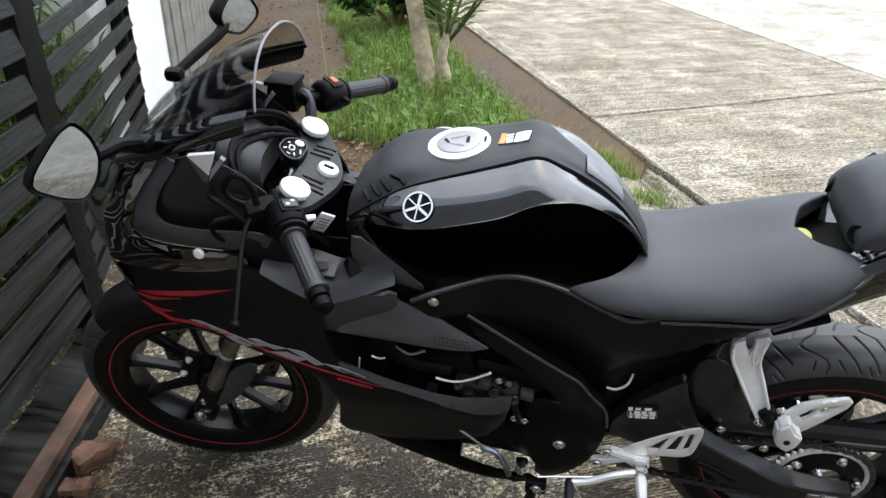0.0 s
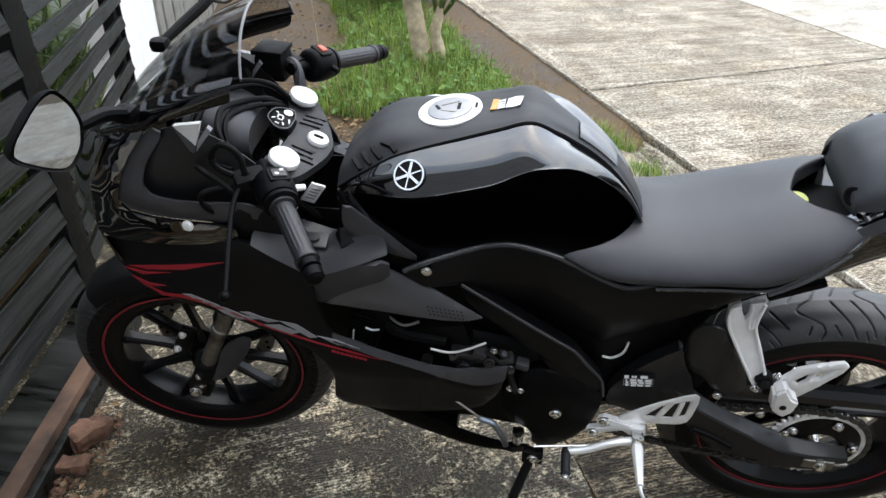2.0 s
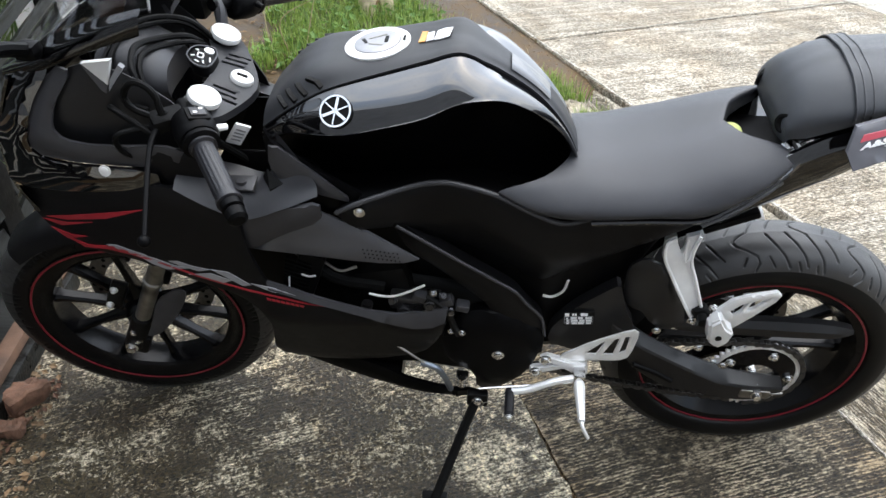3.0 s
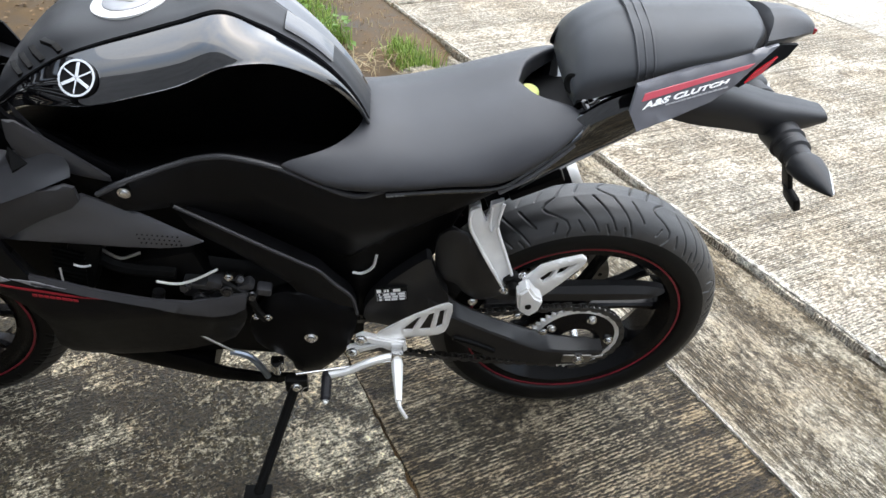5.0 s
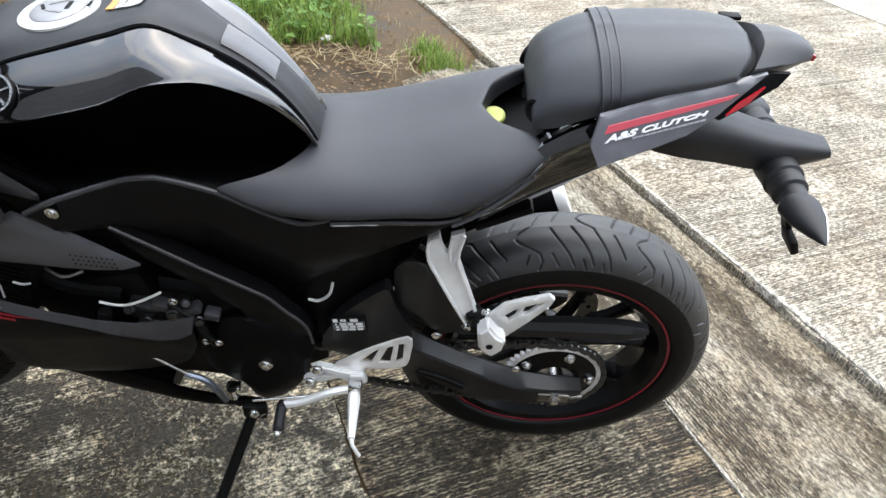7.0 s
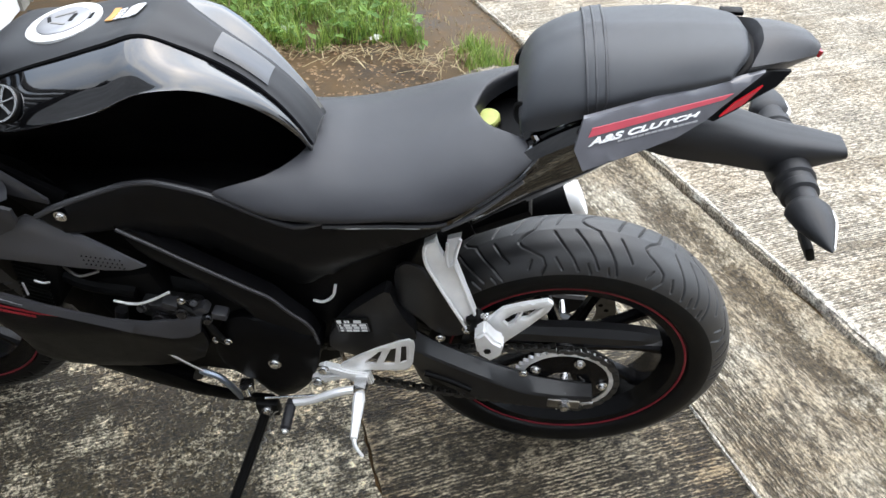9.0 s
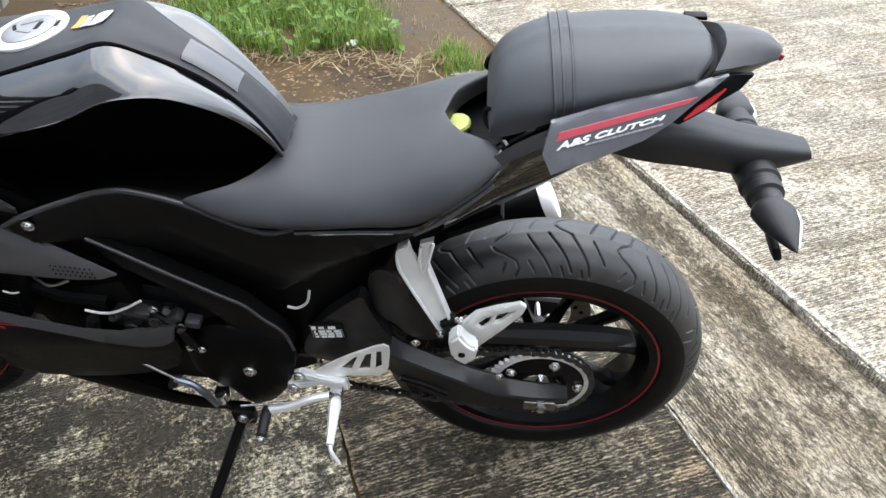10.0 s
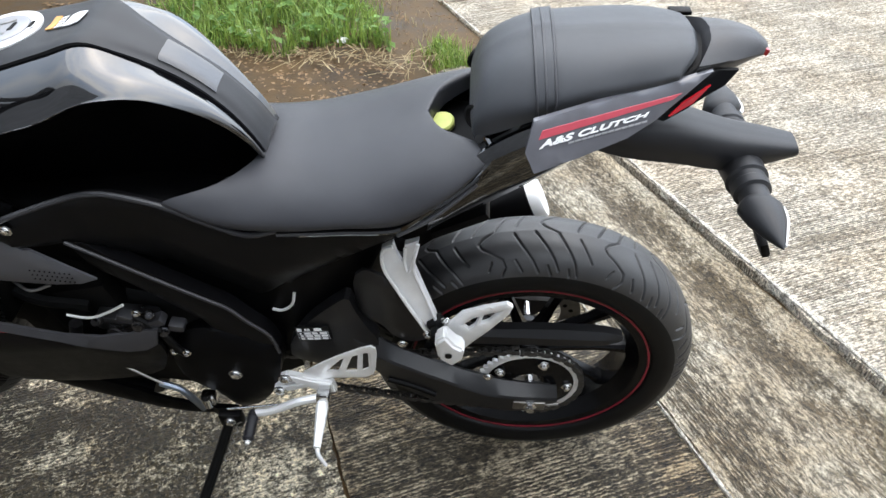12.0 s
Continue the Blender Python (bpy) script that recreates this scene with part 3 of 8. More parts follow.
slab("road_slab_far", [(pa(7.32) + 0.006, 7.32), (PL - 0.01, 7.62), (PL - 0.01, 40), (pa(20), 40)], 0.002, M_ROAD, "pale weathered concrete road slab further down the lane", "road", step=0.3)
slab("road_lane_opposite", [(PL + 0.01, -6), (PL + 3.2, -6), (PL + 3.2, 40), (PL + 0.01, 40)], 0.0, M_ROAD_FAR, "bleached pale concrete of the opposite lane", "road", step=0.3)


def ridge(at, t0, t1, width, high, seed, label):
    """A crumbled raised lip of cement along a slab's edge; at(t) gives road coordinates."""
    bm = bmesh.new()
    rows = []
    n = int((t1 - t0) / 0.035)
    for i in range(n + 1):
        t = t0 + (t1 - t0) * i / n
        a, b = Vector(at(t)), Vector(at(t + 0.01))
        side = Vector(((b - a).y, -(b - a).x)).normalized()
        w = width * max(0.12, 0.75 + 0.9 * noise.noise(Vector((t * 9, seed, 0))) + 0.5 * noise.noise(Vector((t * 31, seed, 4))))
        shift = 0.25 * width * noise.noise(Vector((t * 5, seed, 8)))
        h = high * (0.7 + 0.7 * noise.noise(Vector((t * 23, seed, 2))))
        rows.append([bm.verts.new(gp(a.x + side.x * (shift + k * w), a.y + side.y * (shift + k * w), z)) for k, z in ((-0.5, -0.02), (-0.42, h * 0.7), (0.0, h), (0.4, h * 0.6), (0.5, -0.004))])
    for a, b in zip(rows, rows[1:]):
        for i in range(4):
            bm.faces.new((a[i], a[i + 1], b[i + 1], b[i]))
    bmesh.ops.recalc_face_normals(bm, faces=bm.faces)
    tagged(part("slab_lip", bm, M_KERB, smooth=False), label, "kerb", kind="structure")


ridge(lambda q: (pa(q) + 0.02, q), -3.0, 9.0, 0.017, 0.006, 1.0, "crumbled pale cement lip along the road edge")
ridge(lambda p: (p, jq(p) + 0.018), 2.14, 4.7, 0.011, 0.004, 5.0, "chipped pale edge of a road joint")
ridge(lambda q: (PB - 0.01, q), -2.0, 1.2, 0.009, 0.003, 7.0, "chipped pale edge of a driveway joint")


def strewn(name, n, seed, make, where, material, label, category):
    """Very many small leaves or blades as one object."""
    rnd = random.Random(seed)
    verts, faces = [], []
    for _ in range(n):
        at = where(rnd)
        if at is None:
            continue
        vs, fs = make(rnd, at)
        s = len(verts)
        verts += vs
        faces += [tuple(s + i for i in f) for f in fs]
    me = bpy.data.meshes.new(name)
    me.from_pydata(verts, [], faces)
    me.materials.append(material)
    return tagged(new(name, me), label, category, kind="stuff")


def blade(lo, hi, wide):
    def make(rnd, at):
        h = rnd.uniform(lo, hi)
        a = rnd.uniform(0, 2 * math.pi)
        lean = rnd.uniform(0.1, 0.75) * h
        d = Vector((math.cos(a), math.sin(a), 0))
        s = Vector((-d.y, d.x, 0)) * wide * rnd.uniform(0.6, 1.3)
        m, t = at + d * lean * 0.35 + V(0, 0, h * 0.6), at + d * lean + V(0, 0, h * 0.95)
        return [tuple(v) for v in (at - s, at + s, m + s * 0.8, m - s * 0.8, t)], [(0, 1, 2, 3), (3, 2, 4)]
    return make


def leaf(size, flat=0.5, up=(0.0, 0.0)):
    def make(rnd, at):
        L = size * rnd.uniform(0.6, 1.35)
        a, b = rnd.uniform(0, 2 * math.pi), rnd.uniform(-flat, flat)
        d = Vector((math.cos(a) * math.cos(b), math.sin(a) * math.cos(b), math.sin(b)))
        s = d.cross(Vector((rnd.uniform(-0.5, 0.5), rnd.uniform(-0.5, 0.5), 1))).normalized() * L * 0.36
        nrm = d.cross(s).normalized() * L * 0.1
        at = at + V(0, 0, rnd.uniform(*up))
        return [tuple(v) for v in (at, at + d * L * 0.5 + s - nrm, at + d * L, at + d * L * 0.5 - s - nrm, at + d * L * 0.5 + nrm)], [(0, 1, 4), (1, 2, 4), (2, 3, 4), (3, 0, 4)]
    return make


def verge(rnd):
    """The grassy strip between path and gutter, with a ragged near edge."""
    p, q = rnd.uniform(0.35, 1.78), 1.75 + 5.5 * rnd.random() ** 1.4
    edge = 2.16 - 0.48 * (p - 0.88) + 0.16 * noise.noise(Vector((p * 4, 0.5, 0)))
    left = 0.45 + 0.2 * min(1.7, q - 2.6) + 0.15 * noise.noise(Vector((q * 2.2, 7.0, 0)))
    right = 1.62 + 0.1 * noise.noise(Vector((q * 3.1, 3.0, 0)))
    if q < edge or p < left or p > right or noise.noise(Vector((p * 5, q * 5, 9))) < -0.33:
        return None
    return gp(p, q, -0.015)


def verge_tuft(rnd):
    p, q = rnd.gauss(1.86, 0.06), rnd.uniform(1.25, 1.95)
    return gp(p, q, -0.04) if noise.noise(Vector((p * 6, q * 5, 2))) > -0.15 else None


def verge_line(rnd):
    p, q = rnd.gauss(1.66, 0.05), rnd.uniform(1.9, 6)
    return gp(p, q, -0.03) if noise.noise(Vector((p * 4, q * 2.5, 5))) > 0.12 else None


strewn("grass", 27000, 3, blade(0.04, 0.17, 0.0028), verge, M_GRASS, "ragged bright green verge grass", "grass")
strewn("grass", 1500, 4, blade(0.03, 0.1, 0.0025), verge_tuft, M_GRASS, "small tuft of grass in the gutter", "grass")
strewn("grass", 1500, 5, blade(0.03, 0.09, 0.0025), verge_line, M_GRASS, "sparse grass along the gutter edge", "grass")
strewn("weeds", 3200, 6, leaf(0.05, 0.6, (0.01, 0.12)), verge, M_WEED, "low broad-leaved weeds among the grass", "weeds")
strewn("dry_straw", 260, 7, blade(0.015, 0.05, 0.0022), lambda r: gp(r.gauss(1.78, 0.12), r.uniform(1.3, 3.2), -0.008), M_STRAW, "dry straw raked beside the gutter", "straw")


def lying_stalk(rnd, at):
    a = rnd.uniform(0, 2 * math.pi)
    d = Vector((math.cos(a), math.sin(a), 0))
    L = rnd.uniform(0.04, 0.2)
    s = Vector((-d.y, d.x, 0)) * 0.0022
    b = at + d * L * 0.5 + s * rnd.uniform(-6, 6) + V(0, 0, 0.012)
    return [tuple(v) for v in (at - s, at + s, b + s, b - s, at + d * L - s, at + d * L + s)], [(0, 1, 2, 3), (3, 2, 5, 4)]


def straw_where(rnd):
    p = rnd.uniform(0.75, 1.75)
    return gp(p, 2.1 - 0.48 * (p - 0.88) + rnd.gauss(0, 0.07), 0.004)


strewn("dry_straw", 130, 8, lying_stalk, straw_where, M_STRAW, "dead bleached grass stalks lying on wet soil", "straw")
strewn("leaf_litter", 1300, 9, leaf(0.022, 0.25), lambda r: gp(r.uniform(0.1, 1.6), r.uniform(1.4, 2.3), 0.006), M_HUSK, "brown dead leaf crumbs on the soil", "leaf litter")
strewn("leaf_litter", 900, 10, leaf(0.03, 0.25), lambda r: gp(r.uniform(-0.1, 0.75), r.uniform(2.2, 7), 0.012), M_HUSK, "dead leaves on the muddy path", "leaf litter")
strewn("leaf_litter", 1500, 23, leaf(0.016, 0.25), lambda r: gp(r.uniform(1.45, 2.13), r.uniform(1.6, 5.5), 0.002), M_HUSK, "dry leaf crumbs on the dirt beside the road", "leaf litter")
strewn("leaf_litter", 160, 21, leaf(0.02, 0.25), lambda r: gp(r.uniform(-0.45, -0.28), r.uniform(-0.35, 0.5), 0.004), M_HUSK, "crumbs of leaves beside the fence beam", "leaf litter")


def crumpled(name, at, size, seed, material, label, category):
    bm = bmesh.new()
    bmesh.ops.create_icosphere(bm, subdivisions=2, radius=size)
    for v in bm.verts:
        k = 0.65 + 0.7 * noise.noise(v.co * (2.5 / size) * 0.5 + V(seed, 0, 0))
        v.co = V(v.co.x * k, v.co.y * k, (v.co.z * k) * 0.6)
    low = min(v.co.z for v in bm.verts)
    moved(bm, Matrix.Translation(Vector(at) - V(0, 0, low)))
    return tagged(part(name, bm, material, smooth=False), label, category)


crumpled("litter", (-0.026, 2.5, 0.0), 0.045, 1, M_PAPER, "crumpled white scrap of litter on grass", "litter")
crumpled("litter", (0.474, 2.455, 0.0), 0.032, 5, M_PAPER, "small white scrap of litter on soil", "litter")


# ---- trees and shrubs ----
def frond(bm_rib, leaves, base, tip, sag, rnd, n=26, length=0.22, width=0.008):
    mid = (Vector(base) + Vector(tip)) / 2 + V(0, 0, sag)
    sweep(bm_rib, [base, mid, tip], 0.012, 5, 6, 0.25)
    line = spline([base, mid, tip], n // 2)
    for i, p in enumerate(line[3:], 3):
        d = (line[min(i + 1, len(line) - 1)] - line[i - 1]).normalized()
        for s in (1, -1):
            side = d.cross(V(0, 0, 1)).normalized() * s
            L = length * (0.5 + 0.7 * math.sin(math.pi * min(1, i / len(line) + 0.15))) * rnd.uniform(0.8, 1.15)
            e = p + (side * 0.75 + d * 0.55 + V(0, 0, rnd.uniform(-0.35, 0.0))).normalized() * L
            m = (p + e) / 2 + V(0, 0, 0.02)
            w = d * width
            leaves.append((p - w * 0.6, p + w * 0.6, m + w, m - w, e))


def leaf_mesh(leaves):
    bm = bmesh.new()
    for a in leaves:
        v = [bm.verts.new(p) for p in a]
        bm.faces.new((v[0], v[1], v[2], v[3]))
        bm.faces.new((v[3], v[2], v[4]))
    return bm


tree = tagged(new("palm_tree"), "tan smooth-stemmed palm rooted in the grass verge", "palm tree")
tree.location = (-0.18, 3.57, -0.02)
bm = bmesh.new()
prof = [(0.0, 0.085), (0.06, 0.072), (0.2, 0.062)] + [(0.2 + 0.15 * i, 0.06 - 0.0012 * i + (0.003 if i % 2 else 0)) for i in range(1, 18)]
turned(bm, (0, 0, 0), (-0.2, 0.03, 1), prof, 18)
part("trunk", bm, M_BARK, tree)
rnd = random.Random(11)
bm, lv = bmesh.new(), []
for i in range(11):
    a = i * 2 * math.pi / 11 + rnd.uniform(-0.2, 0.2)
    top = V(-0.54, 0.08, 2.7)
    frond(bm, lv, top, top + V(math.cos(a) * 1.3, math.sin(a) * 1.3, rnd.uniform(0.1, 0.8)), 0.35, rnd, 36, 0.3, 0.011)
part("rib", bm, M_FROND, tree)
part("crown", leaf_mesh(lv), M_FROND, tree, "feathery green fronds", smooth=False)

young = tagged(new("young_palm"), "young palm with short green fronds beside a larger stem", "palm tree")
young.location = (-0.08, 3.55, -0.02)
bm = bmesh.new()
for i in range(7):
    a = i * 0.9
    turned(bm, (0.012 * math.cos(a), 0.012 * math.sin(a), 0.05 * i), (0.1 * math.cos(a), 0.1 * math.sin(a), 1), [(0, 0.045 - 0.003 * i), (0.05, 0.05 - 0.003 * i), (0.1, 0.03 - 0.002 * i)], 10)
part("stem", bm, M_BARK, young)
bm, lv = bmesh.new(), []
for i, (dx, dy, dz) in enumerate([(0.75, -0.1, 0.42), (0.95, 0.25, 0.55), (-0.35, 0.2, 0.85), (-0.15, -0.25, 0.9), (0.3, -0.35, 0.8), (0.45, 0.5, 0.8), (0.2, 0.1, 1.1)]):
    b0 = V(0.0, 0.0, 0.3)
    frond(bm, lv, b0, b0 + V(dx, dy, dz), 0.28, rnd, 30, 0.24, 0.007)
part("rib", bm, M_FROND, young)
part("fronds", leaf_mesh(lv), M_FROND, young, smooth=False)
bm = bmesh.new()
for i in range(26):
    a = rnd.uniform(0, 6.28)
    r = rnd.uniform(0.03, 0.13)
    tube(bm, (math.cos(a) * 0.03 - 0.02, math.sin(a) * 0.03, rnd.uniform(0.05, 0.12)), (math.cos(a) * r - 0.02, math.sin(a) * r, 0.01), 0.009, 0.004, 5)
part("husk", bm, M_HUSK, young, "dry brown base husk")


def shrub(at, size, n, seed, label):
    ob = tagged(new("shrub"), label, "shrub")
    ob.location = at
    r = random.Random(seed)
    clumps = [(V(r.uniform(-1, 1) * size[0], r.uniform(-1, 1) * size[1], r.uniform(0.25, 1) * size[2]), r.uniform(0.25, 0.5) * min(size)) for _ in range(16)]
    bm = bmesh.new()
    for c, _ in clumps:
        sweep(bm, [(0, 0, 0), c * 0.5 + V(0, 0, 0.1 * size[2]), c], 0.012, 4, 6, 0.4)
    part("stem", bm, M_HUSK, ob)
    vs, fs = [], []
    mk = leaf(0.075, 0.9)
    for _ in range(n):
        c, rad = r.choice(clumps)
        d = V(r.gauss(0, 1), r.gauss(0, 1), r.gauss(0, 1)).normalized() * rad * r.uniform(0.5, 1.15)
        v, f = mk(r, c + d)
        s = len(vs)
        vs += v
        fs += [tuple(s + i for i in q) for q in f]
    me = bpy.data.meshes.new("crown")
    me.from_pydata(vs, [], fs)
    me.materials.append(M_BUSH)
    new("crown", me).parent = ob
    return ob


shrub((-0.85, 5.3, 0), (0.32, 0.4, 0.6), 2600, 2, "dark leafy green shrub behind the palm")
shrub((-1.5, 7.6, 0), (0.9, 0.8, 1.0), 3400, 3, "dense dark green shrub further along the path")
shrub((3.6, 12.4, 0), (2.6, 0.5, 0.5), 2600, 8, "low green growth across the lane")

# Tall dry stalks beside the path.
bm = bmesh.new()
for a, b, c in (((-0.62, 2.75, 0), (-0.72, 2.9, 0.5), (-0.78, 3.0, 0.95)), ((-0.45, 2.6, 0), (-0.5, 2.62, 0.2), (-0.3, 2.7, 0.32)), ((-0.4, 2.7, 0), (-0.36, 2.75, 0.2), (-0.34, 2.8, 0.33)),
                ((-0.85, 4.7, 0), (-0.9, 4.75, 0.22), (-1.05, 4.75, 0.16))):
    sweep(bm, [a, b, c], 0.004, 6, 6, 0.5)
tagged(part("dry_stalks", bm, M_STRAW), "tall dry yellow grass stalks", "grass", kind="stuff")

# ---- slatted fence, wall and boards ----
F0, FD = Vector((-0.62, 0.05, 0)), Vector((-0.215, 0.977, 0))
FN = Vector((0.977, 0.215, 0))
FROT = Matrix((FD, -FN, V(0, 0, 1))).transposed()


fence = tagged(new("slatted_fence"), "black painted horizontal slat fence, scuffed and weathered", "fence")
F1, D1 = V(-0.733, 0.565, 0), V(-0.375, 0.927, 0)
N1 = V(0.927, 0.375, 0)
ROT1 = Matrix((D1, -N1, V(0, 0, 1))).transposed()
for base, along, face, rot, s0, s1, wide in ((F0, FD, FN, FROT, 0.42, 0.53, 0.07), (F1, D1, N1, ROT1, 1.215, 1.275, 0.06), (F1, D1, N1, ROT1, 1.275, 1.29, 0.1), (F0, FD, FN, FROT, -1.2, -1.1, 0.06)):
    bm = bmesh.new()
    box(bm, base + along * (s0 + s1) / 2 + face * (-0.02 if base is F0 else -0.043) + V(0, 0, 0.855), (s1 - s0, wide, 1.79), rot, 0.004)
    part("post", bm, M_POST, fence)
for base, along, face, rot, s0, s1, low, pitch, h in ((F0, FD, FN, FROT, -1.1, 0.42, 0.155, 0.115, 0.076), (F1, D1, N1, ROT1, 0.0, 1.275, 0.15, 0.099, 0.047)):
    bm = bmesh.new()
    box(bm, (0, 0, 0), (s1 - s0 - 0.004, 0.018, h), None, 0.003)
    bmesh.ops.subdivide_edges(bm, edges=[e for e in bm.edges if e.calc_length() > 0.5], cuts=12)
    for v in bm.verts:
        v.co.y += 0.003 * noise.noise(V(v.co.x * 4, v.co.z * 20, s0))
        v.co.z += 0.002 * noise.noise(V(v.co.x * 7, v.co.z * 9, s0 + 3))
    first_slat = None
    for k in range(15):
        z = low + pitch * k
        if first_slat is None:
            first_slat = part("slat", bm, M_PAINTWOOD, fence, smooth=False)
            ob = first_slat
        else:
            ob = new("slat", first_slat.data)
            ob.parent = fence
        ob.matrix_basis = Matrix.Translation(base + along * (s0 + s1) / 2 + face * 0.004 + V(0, 0, z - h / 2)) @ rot.to_4x4() @ pose(0, 0, 0, -14 + 0.8 * math.sin(z * 40), 0.25 * math.sin(z * 31), 0)

bm = bmesh.new()
box(bm, F0 + FD * (-0.22) + FN * 0.168 + V(0, 0, 0.035), (1.1, 0.046, 0.09), FROT, 0.006)
tagged(part("fence_beam", bm, M_RUST), "rust-stained base beam lying along the fence", "beam", kind="structure")
bm = bmesh.new()
box(bm, F0 + FD * (-0.22) + FN * 0.203 + V(0, 0, 0.02), (1.1, 0.022, 0.07), FROT, 0.003)
tagged(part("beam_edge", bm, M_PAINTWOOD), "dark painted edge strip of the base beam", "trim", kind="structure")
bm = bmesh.new()
box(bm, F0 + FD * (-0.22) + FN * 0.075 + V(0, 0, 0.01), (1.3, 0.14, 0.06), FROT, 0.004)
tagged(part("fence_footing", bm, M_PAINTWOOD), "dark painted footing board under the slats", "trim", kind="structure")


def brick(at, size, turn_z, seed, label):
    bm = bmesh.new()
    box(bm, (0, 0, size[2] / 2), size, None, 0.014)
    bmesh.ops.subdivide_edges(bm, edges=bm.edges[:], cuts=4, use_grid_fill=True)
    for v in bm.verts:
        v.co += V(*((noise.noise_vector(v.co * 18 + V(seed, 0, 0)) * 0.014 + noise.noise_vector(v.co * 60 + V(seed, 5, 0)) * 0.006)))
    low = min(v.co.z for v in bm.verts)
    moved(bm, pose(at[0], at[1], at[2] - low, 0, 0, turn_z))
    return tagged(part("broken_brick", bm, M_BRICK, smooth=False), label, "brick")


brick((-0.345, -0.075, 0.0), (0.1, 0.075, 0.05), 70, 1, "broken piece of red brick on the concrete")
brick((-0.325, -0.17, 0.0), (0.07, 0.05, 0.03), 20, 4, "small crumbled brick fragment")
strewn("brick_rubble", 90, 31, leaf(0.02, 0.5), lambda r: V(r.gauss(-0.33, 0.02), r.uniform(-0.28, 0.0), 0.006), M_BRICK, "crumbled red brick rubble by the fence", "rubble")

# White wall and grey boards beyond the fence, along the path.
bm = bmesh.new()
a, b = V(-1.62, 2.75, 0), V(-1.156, 1.404, 0)
d = (b - a).normalized()
box(bm, (a + b) / 2 + V(-0.1, -0.03, 1.2), ((b - a).length, 0.2, 2.4), Matrix((d, V(d.y, -d.x, 0) * -1, V(0, 0, 1))).transposed(), 0.01)
tagged(part("wall_white", bm, M_PLASTER), "bright white painted garden wall", "wall", kind="structure")
# Unseen wall added behind the camera; it cuts sky light on the bike's flank.
bm = bmesh.new()
box(bm, (0.5, -3.0, 1.7), (9.0, 0.2, 3.4), None, 0.01)
tagged(part("wall_unseen", bm, M_UNSEEN_WALL), "unseen grey house wall added behind the camera to dim sky light", "wall", kind="structure")
boards = tagged(new("board_fence"), "weathered grey upright boards beside the path", "fence")
rnd = random.Random(5)
shared = None
for i in range(34):
    t = i / 33
    p = V(-1.62, 2.75, 0) * (1 - t) + V(-3.5, 8.2, 0) * t
    if shared is None:
        bm = bmesh.new()
        box(bm, (0, 0, 0.95), (0.15, 0.022, 1.95), None, 0.004)
        ob = part("board", bm, M_CORR, boards, smooth=False)
        shared = ob.data
    else:
        ob = new("board", shared)
        ob.parent = boards
    ob.matrix_basis = pose(p.x + rnd.uniform(-0.006, 0.006), p.y, rnd.uniform(-0.02, 0.02), 0, 0, 109 + rnd.uniform(-2, 2))

# Fan-leaved plants behind the slats.
def behind(p):
    """How far a point stands out from the fence's two panels."""
    return max((p - F1).dot(N1), -9.0) if (p - F1).dot(D1) > 0 else (p - F0).dot(FN)


def fan_plant(at, n, seed, h):
    ob = tagged(new("fan_palm"), "dark green narrow-leaved palm growing behind the fence", "plant", group="palms behind the fence")
    ob.location = at
    r = random.Random(seed)
    rib, lv = bmesh.new(), []
    for _ in range(n):
        a = r.uniform(0, 6.28)
        tip = V(math.cos(a) * r.uniform(0.1, 0.42), math.sin(a) * r.uniform(0.1, 0.42), r.uniform(0.25, 1.0) * h)
        if behind(V(at[0], at[1], 0) + tip) > -0.05:
            continue
        sweep(rib, [(0, 0, 0), tip * 0.5 + V(0, 0, 0.08), tip], 0.006, 4, 5, 0.6)
        for k in range(13):
            b = r.uniform(0, 6.28)
            e = tip + V(math.cos(b), math.sin(b), r.uniform(-0.5, 0.5)).normalized() * r.uniform(0.14, 0.26)
            if behind(V(at[0], at[1], 0) + e) > -0.03:
                continue
            w = (e - tip).cross(V(0, 0, 1)).normalized() * 0.006
            m = tip * 0.5 + e * 0.5 + V(0, 0, 0.015)
            lv.append((tip - w * 0.4, tip + w * 0.4, m + w, m - w, e))
    part("stem", rib, M_FROND_DARK, ob)
    part("foliage", leaf_mesh(lv), M_FROND_DARK, ob, smooth=False)["kind"] = "stuff"


for i, (s, off, h) in enumerate(((0.75, -0.2, 1.0), (0.95, -0.3, 1.05), (1.1, -0.25, 0.85), (0.55, -0.25, 0.9), (1.25, -0.3, 0.75), (1.4, -0.45, 0.8), (0.85, -0.55, 1.1), (0.5, -0.6, 1.3), (0.8, -0.45, 1.25), (1.0, -0.8, 1.0), (0.25, -0.9, 1.4), (0.6, -1.0, 1.5), (0.65, -0.4, 0.85), (-0.3, -0.9, 1.4), (0.95, -0.4, 0.6))):
    q = F0 + FD * s + FN * (off - 0.14)
    fan_plant((q.x, q.y, 0), 60, 40 + i, h)


# ---- the motorcycle ----
bike = tagged(new("motorcycle"), "black faired sport motorcycle leaning on its side stand on concrete", "motorcycle")
bike.matrix_world = pose(0, 0.048, 0, 9.8, 0, 1.4)
STEER = Matrix.Translation((0.33, 0, 0.877)) @ Matrix.Rotation(radians(7.6), 4, V(0.43, 0, 0.9)) @ Matrix.Translation((-0.33, 0, -0.877))
BARS = Matrix.Translation((0.333, 0, 0.89)) @ Matrix.Rotation(radians(6.5), 4, V(0.43, 0, 0.9)) @ Matrix.Translation((-0.33, 0, -0.877))
FRONT, REAR = V(-0.0015, 0, 0.303), V(1.3365, 0, 0.307)


